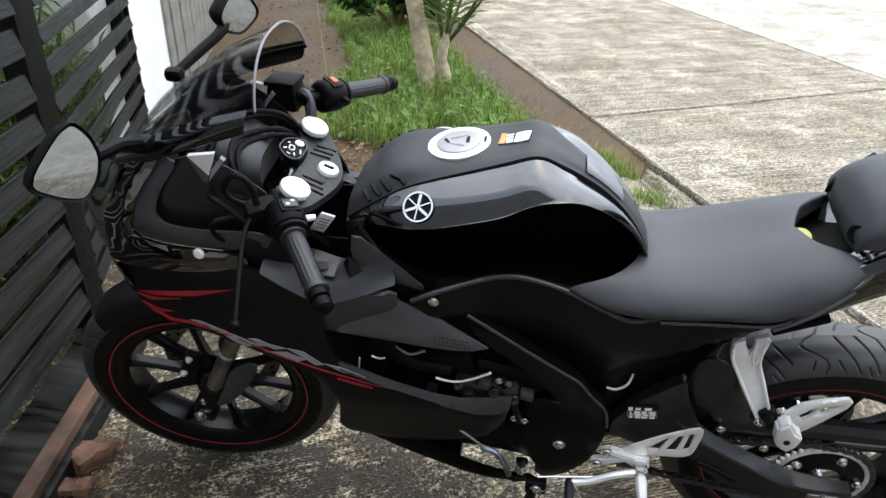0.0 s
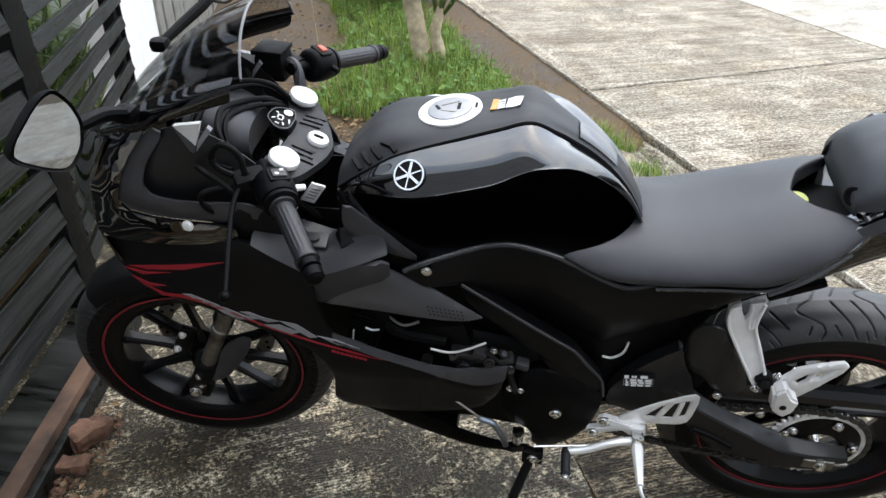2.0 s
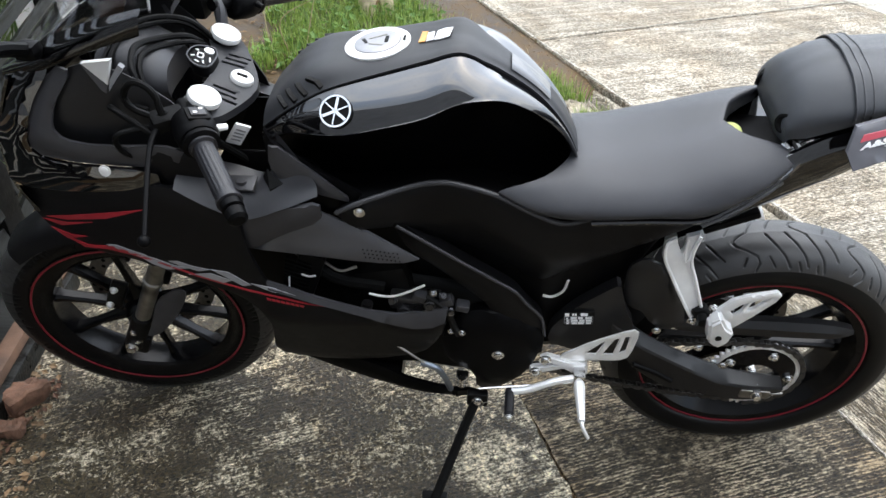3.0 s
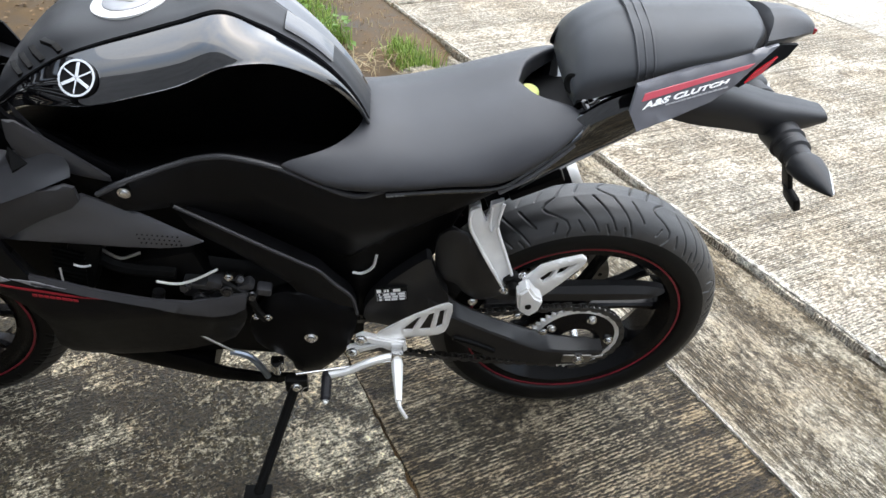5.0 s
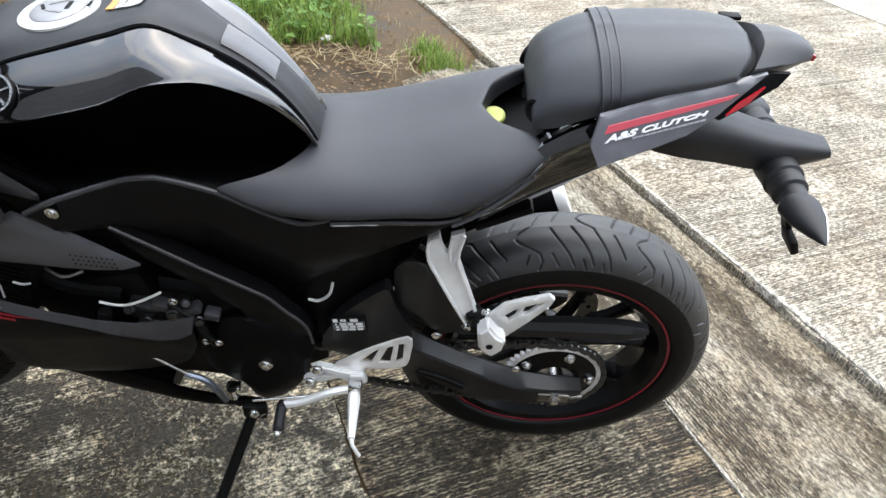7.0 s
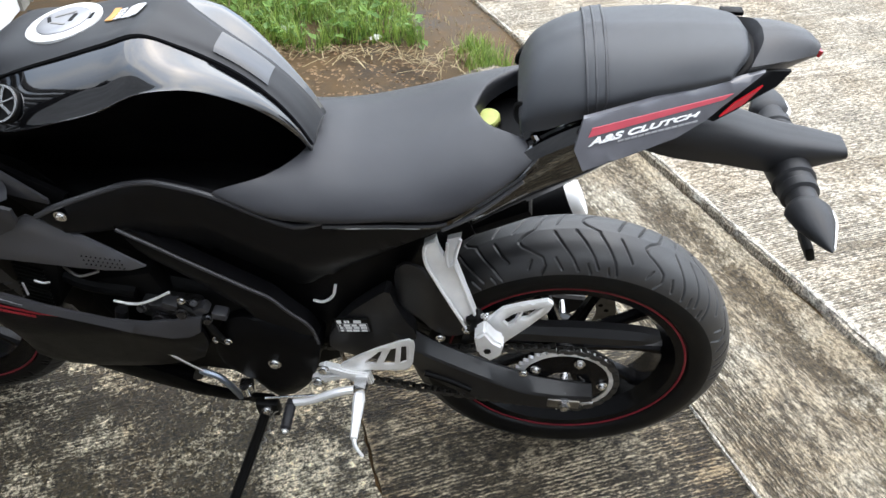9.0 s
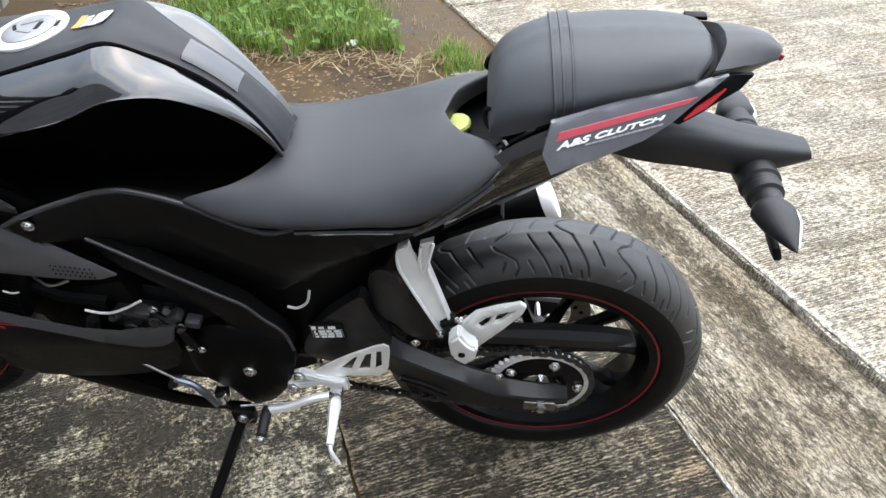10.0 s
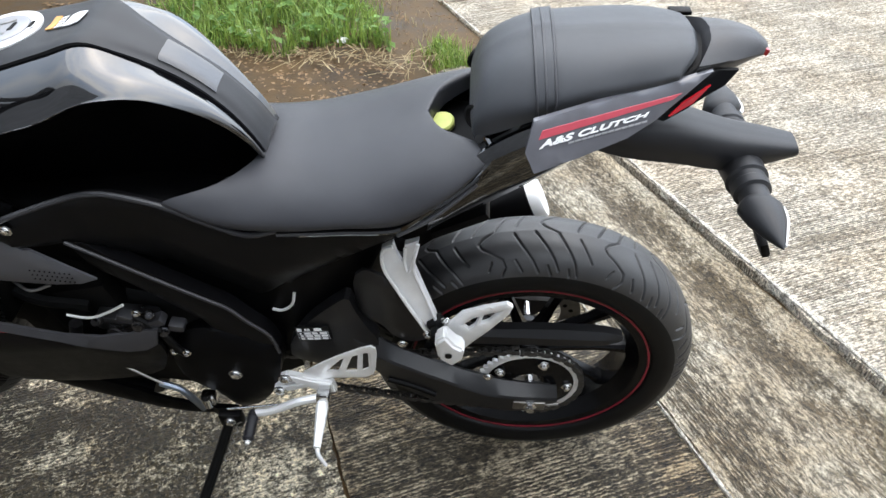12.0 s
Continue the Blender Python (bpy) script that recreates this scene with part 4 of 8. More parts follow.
def tyre_mesh(centre, R, section, around, across, grooved):
    """A tyre with cut tread grooves."""
    half = spline([(y, 0, r) for y, r in section], across)
    prof = [(-p.x, p.z) for p in half[::-1]] + [(p.x, p.z) for p in half[1:]]
    y = np.array([p[0] for p in prof])
    r = np.array([p[1] for p in prof])
    dr, dy = np.gradient(r), np.gradient(y)
    ln = np.hypot(dr, dy)
    ny, nr = -dr / ln, dy / ln
    arc = np.cumsum(np.r_[0, np.hypot(np.diff(r), np.diff(y))])
    arc -= arc[len(arc) // 2]
    s = np.arange(around) / around
    S, A = np.meshgrid(s, arc, indexing="ij")
    depth = np.zeros_like(S)
    n_rep = 9
    if grooved:
        per = 2 * math.pi * R / n_rep
        cuts = [[(0.03, -0.004), (0.008, 0.01), (0.0, 0.02), (0.006, 0.03), (0.024, 0.042), (0.04, 0.054), (0.043, 0.068), (0.034, 0.082)],
                [(0.062, 0.006), (0.074, 0.03), (0.092, 0.058), (0.102, 0.078)],
                [(0.098, 0.002), (0.112, 0.026), (0.13, 0.056), (0.138, 0.074)],
                [(0.138, 0.006), (0.15, 0.03), (0.166, 0.058), (0.174, 0.08)],
                [(0.174, 0.012), (0.184, 0.034), (0.196, 0.054)],
                [(0.062, 0.056), (0.072, 0.076)], [(0.118, 0.066), (0.125, 0.082)], [(0.02, 0.056), (0.012, 0.07)], [(0.156, 0.07), (0.16, 0.082)]]
        for sgn, ph in ((1, 0.0), (-1, 0.5)):
            U = ((S * n_rep + ph) % 1.0) * per
            W = A * sgn
            for line in cuts:
                for (u0, w0), (u1, w1) in zip(line, line[1:]):
                    for sh in (-per, 0, per):
                        du, dw = u1 - u0, w1 - w0
                        t = np.clip(((U - u0 - sh) * du + (W - w0) * dw) / (du * du + dw * dw), 0, 1)
                        dist = np.hypot(U - u0 - sh - t * du, W - w0 - t * dw)
                        depth = np.maximum(depth, 0.004 * np.clip((0.0019 - dist) / 0.001, 0, 1))
    th = 2 * math.pi * S
    RR, YY = r[None, :] - nr[None, :] * depth, y[None, :] - ny[None, :] * depth
    verts = np.stack([centre.x + RR * np.sin(th), centre.y + YY, centre.z + RR * np.cos(th)], -1).reshape(-1, 3)
    m = len(prof)
    i, j = np.meshgrid(np.arange(around), np.arange(m - 1), indexing="ij")
    i2 = (i + 1) % around
    faces = np.stack([i * m + j, i * m + j + 1, i2 * m + j + 1, i2 * m + j], -1).reshape(-1, 4)
    me = bpy.data.meshes.new("tyre")
    me.from_pydata(verts.tolist(), [], faces.tolist())
    me.shade_smooth()
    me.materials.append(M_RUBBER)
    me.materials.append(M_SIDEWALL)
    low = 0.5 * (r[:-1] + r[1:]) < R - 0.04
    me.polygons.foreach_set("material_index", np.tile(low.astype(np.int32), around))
    return me


def ring(bm, c, prof, seg=72):
    """A turned ring about the wheel's axle: (y, r) pairs, closed."""
    rows = [[bm.verts.new((c.x + r * math.sin(2 * math.pi * i / seg), c.y + y, c.z + r * math.cos(2 * math.pi * i / seg))) for y, r in prof] for i in range(seg)]
    k = len(prof)
    for i in range(seg):
        a, b = rows[i], rows[(i + 1) % seg]
        for j in range(k):
            bm.faces.new((a[j], a[(j + 1) % k], b[(j + 1) % k], b[j]))


def wheel(name, c, R, section, w, m, label, spokes, phase, detail):
    """Cast wheel with tyre, rim, spokes, stripe and disc."""
    ob = new(name)
    ob.parent = bike
    ob["label"] = label
    t = new("tyre", tyre_mesh(c, R, section, *detail))
    t.data.transform(m)
    t.parent = ob
    bm = bmesh.new()
    ring(bm, c, [(-w, 0.231), (-w + 0.008, 0.231), (-w + 0.012, 0.214), (-0.02, 0.198), (0.02, 0.198), (w - 0.012, 0.214), (w - 0.008, 0.231), (w, 0.231), (w - 0.002, 0.208), (0.03, 0.188), (-0.03, 0.188), (-w + 0.002, 0.208)])
    rim = part("rim", moved(bm, m), M_RIM, ob, "gloss black cast rim")
    for i in range(spokes):
        a = phase + 2 * math.pi * i / spokes
        q = Matrix.Translation(c) @ Matrix.Rotation(a, 4, "Y")
        bm = bmesh.new()
        pr = [(0.03, 0.015, 0.022), (0.07, 0.0095, 0.016), (0.13, 0.0075, 0.013), (0.175, 0.009, 0.015), (0.199, 0.015, 0.02)]
        rows = [[bm.verts.new((sx * x, sy * y, z)) for sx, sy in ((-1, -0.6), (-0.5, -1), (0.5, -1), (1, -0.6), (1, 0.6), (0.5, 1), (-0.5, 1), (-1, 0.6))] for z, x, y in pr]
        for p, s in zip(rows, rows[1:]):
            for k in range(8):
                bm.faces.new((p[k], p[(k + 1) % 8], s[(k + 1) % 8], s[k]))
        part("spoke", moved(bm, m @ q), M_RIM, rim)
    bm = bmesh.new()
    turned(bm, c - V(0, 0.05, 0), (0, 1, 0), [(0, 0.026), (0.01, 0.033), (0.03, 0.042), (0.07, 0.042), (0.09, 0.033), (0.1, 0.026)], 28)
    part("hub", moved(bm, m), M_RIM, ob)
    for y in (-w - 0.0008, w - 0.0012):
        bm = bmesh.new()
        ring(bm, c + V(0, y, 0), [(0, 0.2235), (0.002, 0.2235), (0.002, 0.2275), (0, 0.2275)], 96)
        part("rim_stripe", moved(bm, m), M_REDLINE, rim, "thin dark red rim tape")
    return ob


I4 = Matrix.Identity(4)
front_wheel = wheel("front_wheel", FRONT, 0.301, [(0.0, 0.301), (0.02, 0.297), (0.036, 0.286), (0.046, 0.268), (0.05, 0.251), (0.047, 0.234), (0.041, 0.227)], 0.048, STEER, "front wheel, black ten-spoke casting with red rim line", 10, 0.541, (540, 8, True))
rear_wheel = wheel("rear_wheel", REAR, 0.312, [(0.0, 0.312), (0.03, 0.308), (0.05, 0.298), (0.064, 0.28), (0.07, 0.256), (0.066, 0.234), (0.054, 0.227)], 0.059, I4, "rear wheel, wide grooved tyre on a black casting", 10, 0.3, (1300, 13, True))


def disc(c, r0, r1, y, holes, m, parent, material):
    bm = bmesh.new()
    ring(bm, c + V(0, y, 0), [(0, r0), (0.004, r0), (0.004, r1), (0, r1)], 72)
    d = part("brake_disc", moved(bm, m), material, parent, "drilled steel disc")
    bm = bmesh.new()
    for i in range(holes):
        a = 2 * math.pi * i / holes
        r = r0 + (r1 - r0) * (0.25 + 0.25 * (i % 3))
        p = c + V(r * math.sin(a), y - 0.0006, r * math.cos(a))
        tube(bm, p, p + V(0, 0.0052, 0), 0.005, seg=8)
    part("drilling", moved(bm, m), M_DARK, d)["kind"] = "stuff"


disc(FRONT, 0.105, 0.141, 0.056, 42, STEER, front_wheel, M_STEEL)
disc(REAR, 0.07, 0.11, 0.075, 30, I4, rear_wheel, M_STEEL)
bm = bmesh.new()
tube(bm, FRONT - V(0, 0.12, 0), FRONT + V(0, 0.12, 0), 0.009)
turned(bm, FRONT - V(0, 0.115, 0), (0, -1, 0), [(0, 0.014), (0.008, 0.014), (0.009, 0.01), (0.016, 0.009)], 12)
part("axle", moved(bm, STEER), M_CHROME, front_wheel, "bright axle bolt")

# Rear sprocket, chain and axle.
bm = bmesh.new()
seg = 44
for y in (-0.098, -0.091):
    pts = []
    for i in range(seg * 4):
        a = 2 * math.pi * i / (seg * 4)
        r = 0.096 + (0.0035 if i % 4 in (1, 2) else -0.0035)
        pts.append((r * math.sin(a), r * math.cos(a)))
    if y == -0.098:
        o = [bm.verts.new((REAR.x + x, y, REAR.z + z)) for x, z in pts]
    else:
        o2 = [bm.verts.new((REAR.x + x, y, REAR.z + z)) for x, z in pts]
inn = [[bm.verts.new((REAR.x + 0.083 * math.sin(2 * math.pi * i / (seg * 4)), y, REAR.z + 0.083 * math.cos(2 * math.pi * i / (seg * 4)))) for i in range(seg * 4)] for y in (-0.098, -0.091)]
for i in range(seg * 4):
    j = (i + 1) % (seg * 4)
    bm.faces.new((o[i], o[j], o2[j], o2[i]))
    bm.faces.new((o[i], inn[0][i], inn[0][j], o[j]))
    bm.faces.new((o2[i], o2[j], inn[1][j], inn[1][i]))
    bm.faces.new((inn[0][i], inn[1][i], inn[1][j], inn[0][j]))
sprocket = part("sprocket", bm, M_SPROCKET, rear_wheel, "toothed steel rear sprocket", edge=25)
bm = bmesh.new()
ring(bm, REAR + V(0, -0.092, 0), [(-0.012, 0.04), (0, 0.04), (0, 0.086), (-0.003, 0.086), (-0.008, 0.07)], 48)
part("carrier", bm, M_RIM, sprocket)
for i in range(5):
    a = 2 * math.pi * i / 5 + 0.3
    bolt_part(REAR + V(0.07 * math.sin(a), -0.101, 0.07 * math.cos(a)), sprocket, r=0.007, h=0.008)
bm = bmesh.new()
tube(bm, REAR + V(0, -0.13, 0), REAR + V(0, 0.15, 0), 0.009)
turned(bm, REAR + V(0, -0.134, -0.012), (0, -1, 0), [(0, 0.013), (0.008, 0.013), (0.009, 0.009), (0.016, 0.008)], 6)
part("axle", bm, M_CHROME, rear_wheel, "bright axle nut and washer")


def link_mesh(off, length):
    bm = bmesh.new()
    for s in (-1, 1):
        box(bm, V(0, s * off, 0), (length * 1.25, 0.0022, 0.011), None, 0.002)
    tube(bm, V(-length / 2, -0.007, 0), V(-length / 2, 0.007, 0), 0.004, seg=8)
    me = bpy.data.meshes.new("link")
    bm.to_mesh(me)
    bm.free()
    me.materials.append(M_CHAIN)
    return me


def chain_run(a, b, n, sag):
    """A run of the chain, link by link."""
    run = new("chain")
    run.parent = bike
    run["label"] = "dull oiled drive chain"
    length = (Vector(b) - Vector(a)).length / n
    kinds = [link_mesh(0.0035, length), link_mesh(0.006, length)]
    for i in range(n):
        t, t2 = i / n, (i + 1) / n
        p = Vector(a).lerp(Vector(b), t) - V(0, 0, sag * math.sin(math.pi * t))
        q = Vector(a).lerp(Vector(b), t2) - V(0, 0, sag * math.sin(math.pi * t2))
        ob = new("link", kinds[i % 2])
        ob.parent = run
        ob.matrix_local = Matrix.Translation((p + q) / 2) @ (q - p).to_track_quat("X", "Z").to_matrix().to_4x4()


def chain_wrap(r, n):
    """The part of the chain that lies round the rear of the sprocket."""
    run = new("chain")
    run.parent = bike
    run["label"] = "chain wrapped round the rear sprocket"
    step = math.pi * 1.05 / n
    kinds = [link_mesh(0.0035, step * r), link_mesh(0.006, step * r)]
    for i in range(n):
        a = -0.15 + step * i
        ob = new("link", kinds[i % 2])
        ob.parent = run
        ob.matrix_local = Matrix.Translation(REAR + V(r * math.sin(a), -0.094, r * math.cos(a))) @ Matrix.Rotation(a, 4, "Y")


chain_wrap(0.0965, 26)
chain_run((0.83, -0.094, 0.3), (1.31, -0.094, 0.218), 40, 0.014)
chain_run((0.83, -0.094, 0.365), (1.31, -0.094, 0.407), 40, 0.004)

# Front fork, fender and steering.
for s in (-1, 1):
    top, low = V(0.296, s * 0.097, 0.913), V(-0.004, s * 0.1, 0.29)
    d = (low - top).normalized()
    bm = bmesh.new()
    tube(bm, top, top + d * 0.50, 0.0165, seg=24)
    leg = part("fork_leg", moved(bm, STEER), M_STEEL, bike, "bronze-tinted fork tube")
    bm = bmesh.new()
    a = top + d * 0.46
    turned(bm, a, d, [(0, 0.017), (0.003, 0.0195), (0.012, 0.0195), (0.014, 0.0165), (0.14, 0.0165)], 24)
    part("slider_tube", moved(bm, STEER), M_STEEL, leg, "brushed grey fork tube")
    bm = bmesh.new()
    turned(bm, a + d * 0.125, d, [(0, 0.019), (0.004, 0.022), (0.06, 0.022), (0.1, 0.023), (0.112, 0.018)], 24)
    box(bm, low + V(0.012, 0, 0.01), (0.05, 0.03, 0.055), Matrix.Rotation(radians(25), 3, "Y"), 0.008)
    part("slider", moved(bm, STEER), M_DARK, leg, "black fork slider")
    bm = bmesh.new()
    turned(bm, top + V(0, 0, 0.0) - d * 0.006, -d, [(0, 0.026), (0.006, 0.0265), (0.009, 0.025), (0.0105, 0.02)], 32)
    part("fork_cap", moved(bm, STEER), M_CAP, leg, "pale round fork cap")
    for k in range(2):
        bolt_part(low + V(0.02, s * 0.017, 0.03 + 0.03 * k), leg, (0, s, 0), 0.006, 0.006, m=STEER)
bm = bmesh.new()
box(bm, FRONT + V(-0.035, 0.085, 0.13), (0.05, 0.05, 0.11), Matrix.Rotation(radians(20), 3, "Y"), 0.012)
part("brake_caliper", moved(bm, STEER), M_DARK, bike)

fender_rows = []
for i in range(9):
    a = radians(-40 + i * 95 / 8)
    r = 0.312
    o = lambda rr: V(math.sin(a) * rr, 0, FRONT.z + math.cos(a) * rr)
    fender_rows.append([o(r), o(r - 0.002) + V(0, -0.03, 0), o(r - 0.013) + V(0, -0.052, 0), o(r - 0.04) + V(0, -0.064, 0)])
bm = loft(fender_rows, 3, caps=False)
bmesh.ops.solidify(bm, geom=bm.faces[:], thickness=0.003)
part("front_fender", moved(bm, STEER), M_SIDE, bike, "black front mudguard")
for s in (-1, 1):
    bm = side_plate([(0.043, 0.341), (0.062, 0.378), (0.084, 0.433), (0.102, 0.457), (0.136, 0.476), (0.154, 0.469), (0.15, 0.447), (0.123, 0.403), (0.081, 0.355)], lambda x, z: -0.128 + 0.12 * (z - 0.35), 0.008, s, 0.014)
    part("fork_shield", moved(bm, STEER), M_SATIN, bike, "satin black fork shield")

for x, z in ((-0.008, 0.441), (-0.031, 0.395)):
    bolt_part(V(x, -0.074, z), bike, (0, -1, 0), 0.0055, 0.008, M_CAP, STEER)
bm = bmesh.new()
box(bm, V(-0.012, -0.066, 0.417), (0.034, 0.014, 0.085), Matrix.Rotation(radians(27), 3, "Y"), 0.006)
part("fender_bracket", moved(bm, STEER), M_DARK, bike)
# Triple clamp with slots, ignition and warning lamps.
bm = bmesh.new()
clamp = [(0.262, -0.098), (0.275, -0.128), (0.305, -0.13), (0.325, -0.105), (0.352, -0.04), (0.36, 0), (0.352, 0.04), (0.325, 0.105), (0.305, 0.13), (0.275, 0.128), (0.262, 0.098), (0.285, 0.04), (0.288, 0), (0.285, -0.04)]
slots = []
for s in (-1, 1):
    for k in range(3):
        x0, y0 = 0.302 + 0.003 * k, s * (0.036 + 0.014 * k)
        slots.append([V(x0 - 0.006, y0 - 0.004), V(x0 + 0.028, y0 - 0.0035 + s * 0.004), V(x0 + 0.03, y0 + 0.003 + s * 0.004), V(x0 - 0.006, y0 + 0.002)])
zt = lambda x: 0.897 - (x - 0.293) * 0.47
shell(bm, rounded(clamp, 2), lambda x, y, d: V(x, y, zt(x) - d), 0.016, 0.012, 0.003, slots)
triple = part("triple_clamp", moved(bm, BARS), M_COVER, bike, "satin grey top yoke with slots")
nrm = V(0.43, 0, 0.9)
bm = bmesh.new()
turned(bm, V(0.333, 0, zt(0.333) - 0.002), nrm, [(0, 0.02), (0.006, 0.02), (0.009, 0.018), (0.01, 0.012)], 28)
part("ignition_lock", moved(bm, BARS), M_CAP, triple, "pale ignition switch ring")
bm = bmesh.new()
box(bm, V(0.333, 0, zt(0.333)) + nrm * 0.009, (0.018, 0.005, 0.004), Matrix.Rotation(radians(25), 3, "Y"), 0.001)
part("key_slot", moved(bm, BARS), M_DARK, triple)
bm = bmesh.new()
key_face = rounded([V(0.252, 0.0), V(0.256, 0.025), V(0.265, 0.037), V(0.288, 0.046), V(0.295, 0.026), V(0.29, -0.012), V(0.278, -0.021), V(0.265, -0.018)], 2)
shell(bm, key_face, lambda x, y, d: V(x, y, zt(x) + 0.012 - d), 0.02, 0.008, 0.003)
pod = part("switch_pod", moved(bm, BARS), M_MATTE, triple, "black rounded three-cornered pod with pale marks")
bm = bmesh.new()
sweep(bm, [V(p.x, p.y, zt(p.x) + 0.0125) for p in key_face + key_face[:1]], 0.0013, 2, 6)
part("pod_rim", moved(bm, BARS), M_DUCT, pod)
for dx, dy, r in ((0.281, 0.03, 0.0085),):
    bm = bmesh.new()
    turned(bm, V(dx, dy, zt(dx) + 0.0115), nrm, [(-0.002, r), (0.002, r), (0.0025, r * 0.85)] if r > 0.008 else [(0.0, r), (0.002, r), (0.0022, r * 0.6), (0.001, r * 0.55)], 18)
    part("button", moved(bm, BARS), M_CAP, pod)
for dx, dy, w, h, a in ((0.262, 0.003, 0.007, 0.0022, 40), (0.27, -0.009, 0.007, 0.0022, -10), (0.279, -0.006, 0.0025, 0.007, 20), (0.287, 0.006, 0.0022, 0.012, 10), (0.265, 0.022, 0.005, 0.0022, 0), (0.268, 0.012, 0.0022, 0.011, 0), (0.276, 0.009, 0.0022, 0.011, 0), (0.272, 0.0035, 0.008, 0.002, 0), (0.272, 0.0165, 0.008, 0.002, 0)):
    bm = bmesh.new()
    box(bm, V(dx, dy, zt(dx) + 0.0125), (w, h, 0.0012), Matrix.Rotation(radians(25), 3, "Y") @ Matrix.Rotation(radians(a), 3, "Z"))
    part("pod_mark", moved(bm, BARS), M_CAP, pod)

# Handlebars.
for s in (-1, 1):
    f = lambda x, y, z: V(x, s * y, z)
    root, end = (f(0.262, 0.1, 0.899), f(0.378, 0.318, 0.867)) if s < 0 else (V(0.271, 0.132, 0.946), V(0.407, 0.33, 0.877))
    d = (end - root).normalized()
    bm = bmesh.new()
    tube(bm, root, end, 0.011)
    turned(bm, f(0.284, 0.097, 0.865), nrm, [(0, 0.029), (0.028, 0.029)], 20)
    bar = part("handlebar", moved(bm, BARS), M_MATTE, bike, "black clip-on handlebar")
    bm = bmesh.new()
    prof = [(0.105, 0.02, 0), (0.107, 0.0215, 0), (0.112, 0.0215, 0), (0.114, 0.0165, 0)]
    prof += [(0.124, 0.0165, 0), (0.126, 0.0163, 0.0009), (0.212, 0.0163, 0.0009), (0.214, 0.0165, 0), (0.224, 0.0168, 0), (0.226, 0.019, 0), (0.232, 0.019, 0), (0.234, 0.015, 0)]
    fluted(bm, root, d, prof, 16, 64)
    part("grip", moved(bm, BARS), M_GRIP, bar, "ribbed black rubber grip")
    bm = bmesh.new()
    turned(bm, root + d * 0.232, d, [(0, 0.012), (0.003, 0.0165), (0.014, 0.0165), (0.016, 0.012), (0.02, 0.0155), (0.034, 0.0145), (0.038, 0.009)], 20)
    part("bar_end", moved(bm, BARS), M_MATTE, bar)
    bm = bmesh.new()
    turned(bm, root + d * 0.042, d, [(-0.004, 0.016), (0.0, 0.027), (0.006, 0.0315), (0.03, 0.033), (0.045, 0.032), (0.052, 0.029), (0.0525, 0.0265), (0.056, 0.0265), (0.0565, 0.029), (0.062, 0.0285), (0.066, 0.021)], 32)
    sw = part("switch_housing", moved(bm, BARS), M_MATTE, bar)
    up = (V(0.35, 0, 0.94) - d * V(0.35, 0, 0.94).dot(d)).normalized()
    srot = Matrix((d.cross(up), d, up)).transposed()
    bm = bmesh.new()
    box(bm, root + d * 0.068 + up * 0.031, (0.034, 0.028, 0.006), srot, 0.003)
    part("switch_bezel", moved(bm, BARS), M_DARK, sw)
    bm = bmesh.new()
    box(bm, root + d * 0.068 + up * 0.0345, (0.024, 0.018, 0.006) if s < 0 else (0.018, 0.013, 0.006), srot, 0.002)
    part("rocker_switch", moved(bm, BARS), M_REDSWITCH if s > 0 else M_SATIN, sw, "red kill switch" if s > 0 else "")
    for k in (-1, 1) if s < 0 else ():
        bm = bmesh.new()
        box(bm, root + d * (0.068 + 0.004 * k) + up * 0.038 + d.cross(up) * 0.005 * k, (0.006, 0.004, 0.001), srot)
        part("switch_mark", moved(bm, BARS), M_CAP, sw)
    side = d.cross(up) * (1 if d.cross(up).x > 0 else -1)
    bm = bmesh.new()
    tube(bm, root + d * 0.078 + side * 0.028 + up * 0.01, root + d * 0.078 + side * 0.045 + up * 0.012, 0.006, 0.005, 10)
    part("button", moved(bm, BARS), M_CAP if s < 0 else M_DARK, sw)
    piv = root + d * 0.05 + V(-0.04, 0, 0.008)
    bm = bmesh.new()
    box(bm, piv + V(0.006, 0, 0), (0.05, 0.035, 0.024), d.to_track_quat("Y", "Z").to_matrix(), 0.007)
    bolt(bm, piv + V(0, 0, 0.012), (0, 0, 1), 0.006, 0.004)
    perch = part("lever_perch", moved(bm, BARS), M_DARK, bar)
    bm = bmesh.new()
    tip = root + d * 0.275 + V(-0.142, 0, -0.032)
    sweep(bm, [piv, piv + d * 0.04 + V(-0.028, 0, -0.002), piv + d * 0.09 + V(-0.052, 0, -0.012), tip], 0.0052, 6, 10, 0.75)
    bmesh.ops.create_uvsphere(bm, u_segments=14, v_segments=10, radius=0.0095, matrix=Matrix.Translation(tip))
    part("lever", moved(bm, BARS), M_MATTE, perch, "dark satin lever with ball end")
bm = bmesh.new()
box(bm, (0.219, 0.148, 0.962), (0.058, 0.05, 0.052), Matrix.Rotation(radians(-6), 3, "Z"), 0.007)
res = part("brake_reservoir", bm, M_DARK, bike, "square black brake fluid reservoir")
bm = bmesh.new()
box(bm, (0.219, 0.148, 0.992), (0.062, 0.054, 0.009), Matrix.Rotation(radians(-6), 3, "Z"), 0.003)
part("lid", bm, M_DARK, res)
bm = bmesh.new()
sweep(bm, [(0.25, 0.145, 0.968), (0.266, 0.133, 0.966), (0.274, 0.122, 0.945), (0.276, 0.107, 0.905)], 0.011, 5, 8)
part("reservoir_bracket", bm, M_SATIN, res)
bm = bmesh.new()
sweep(bm, [(0.205, 0.142, 0.94), (0.196, 0.13, 0.915), (0.205, 0.1, 0.875)], 0.006)
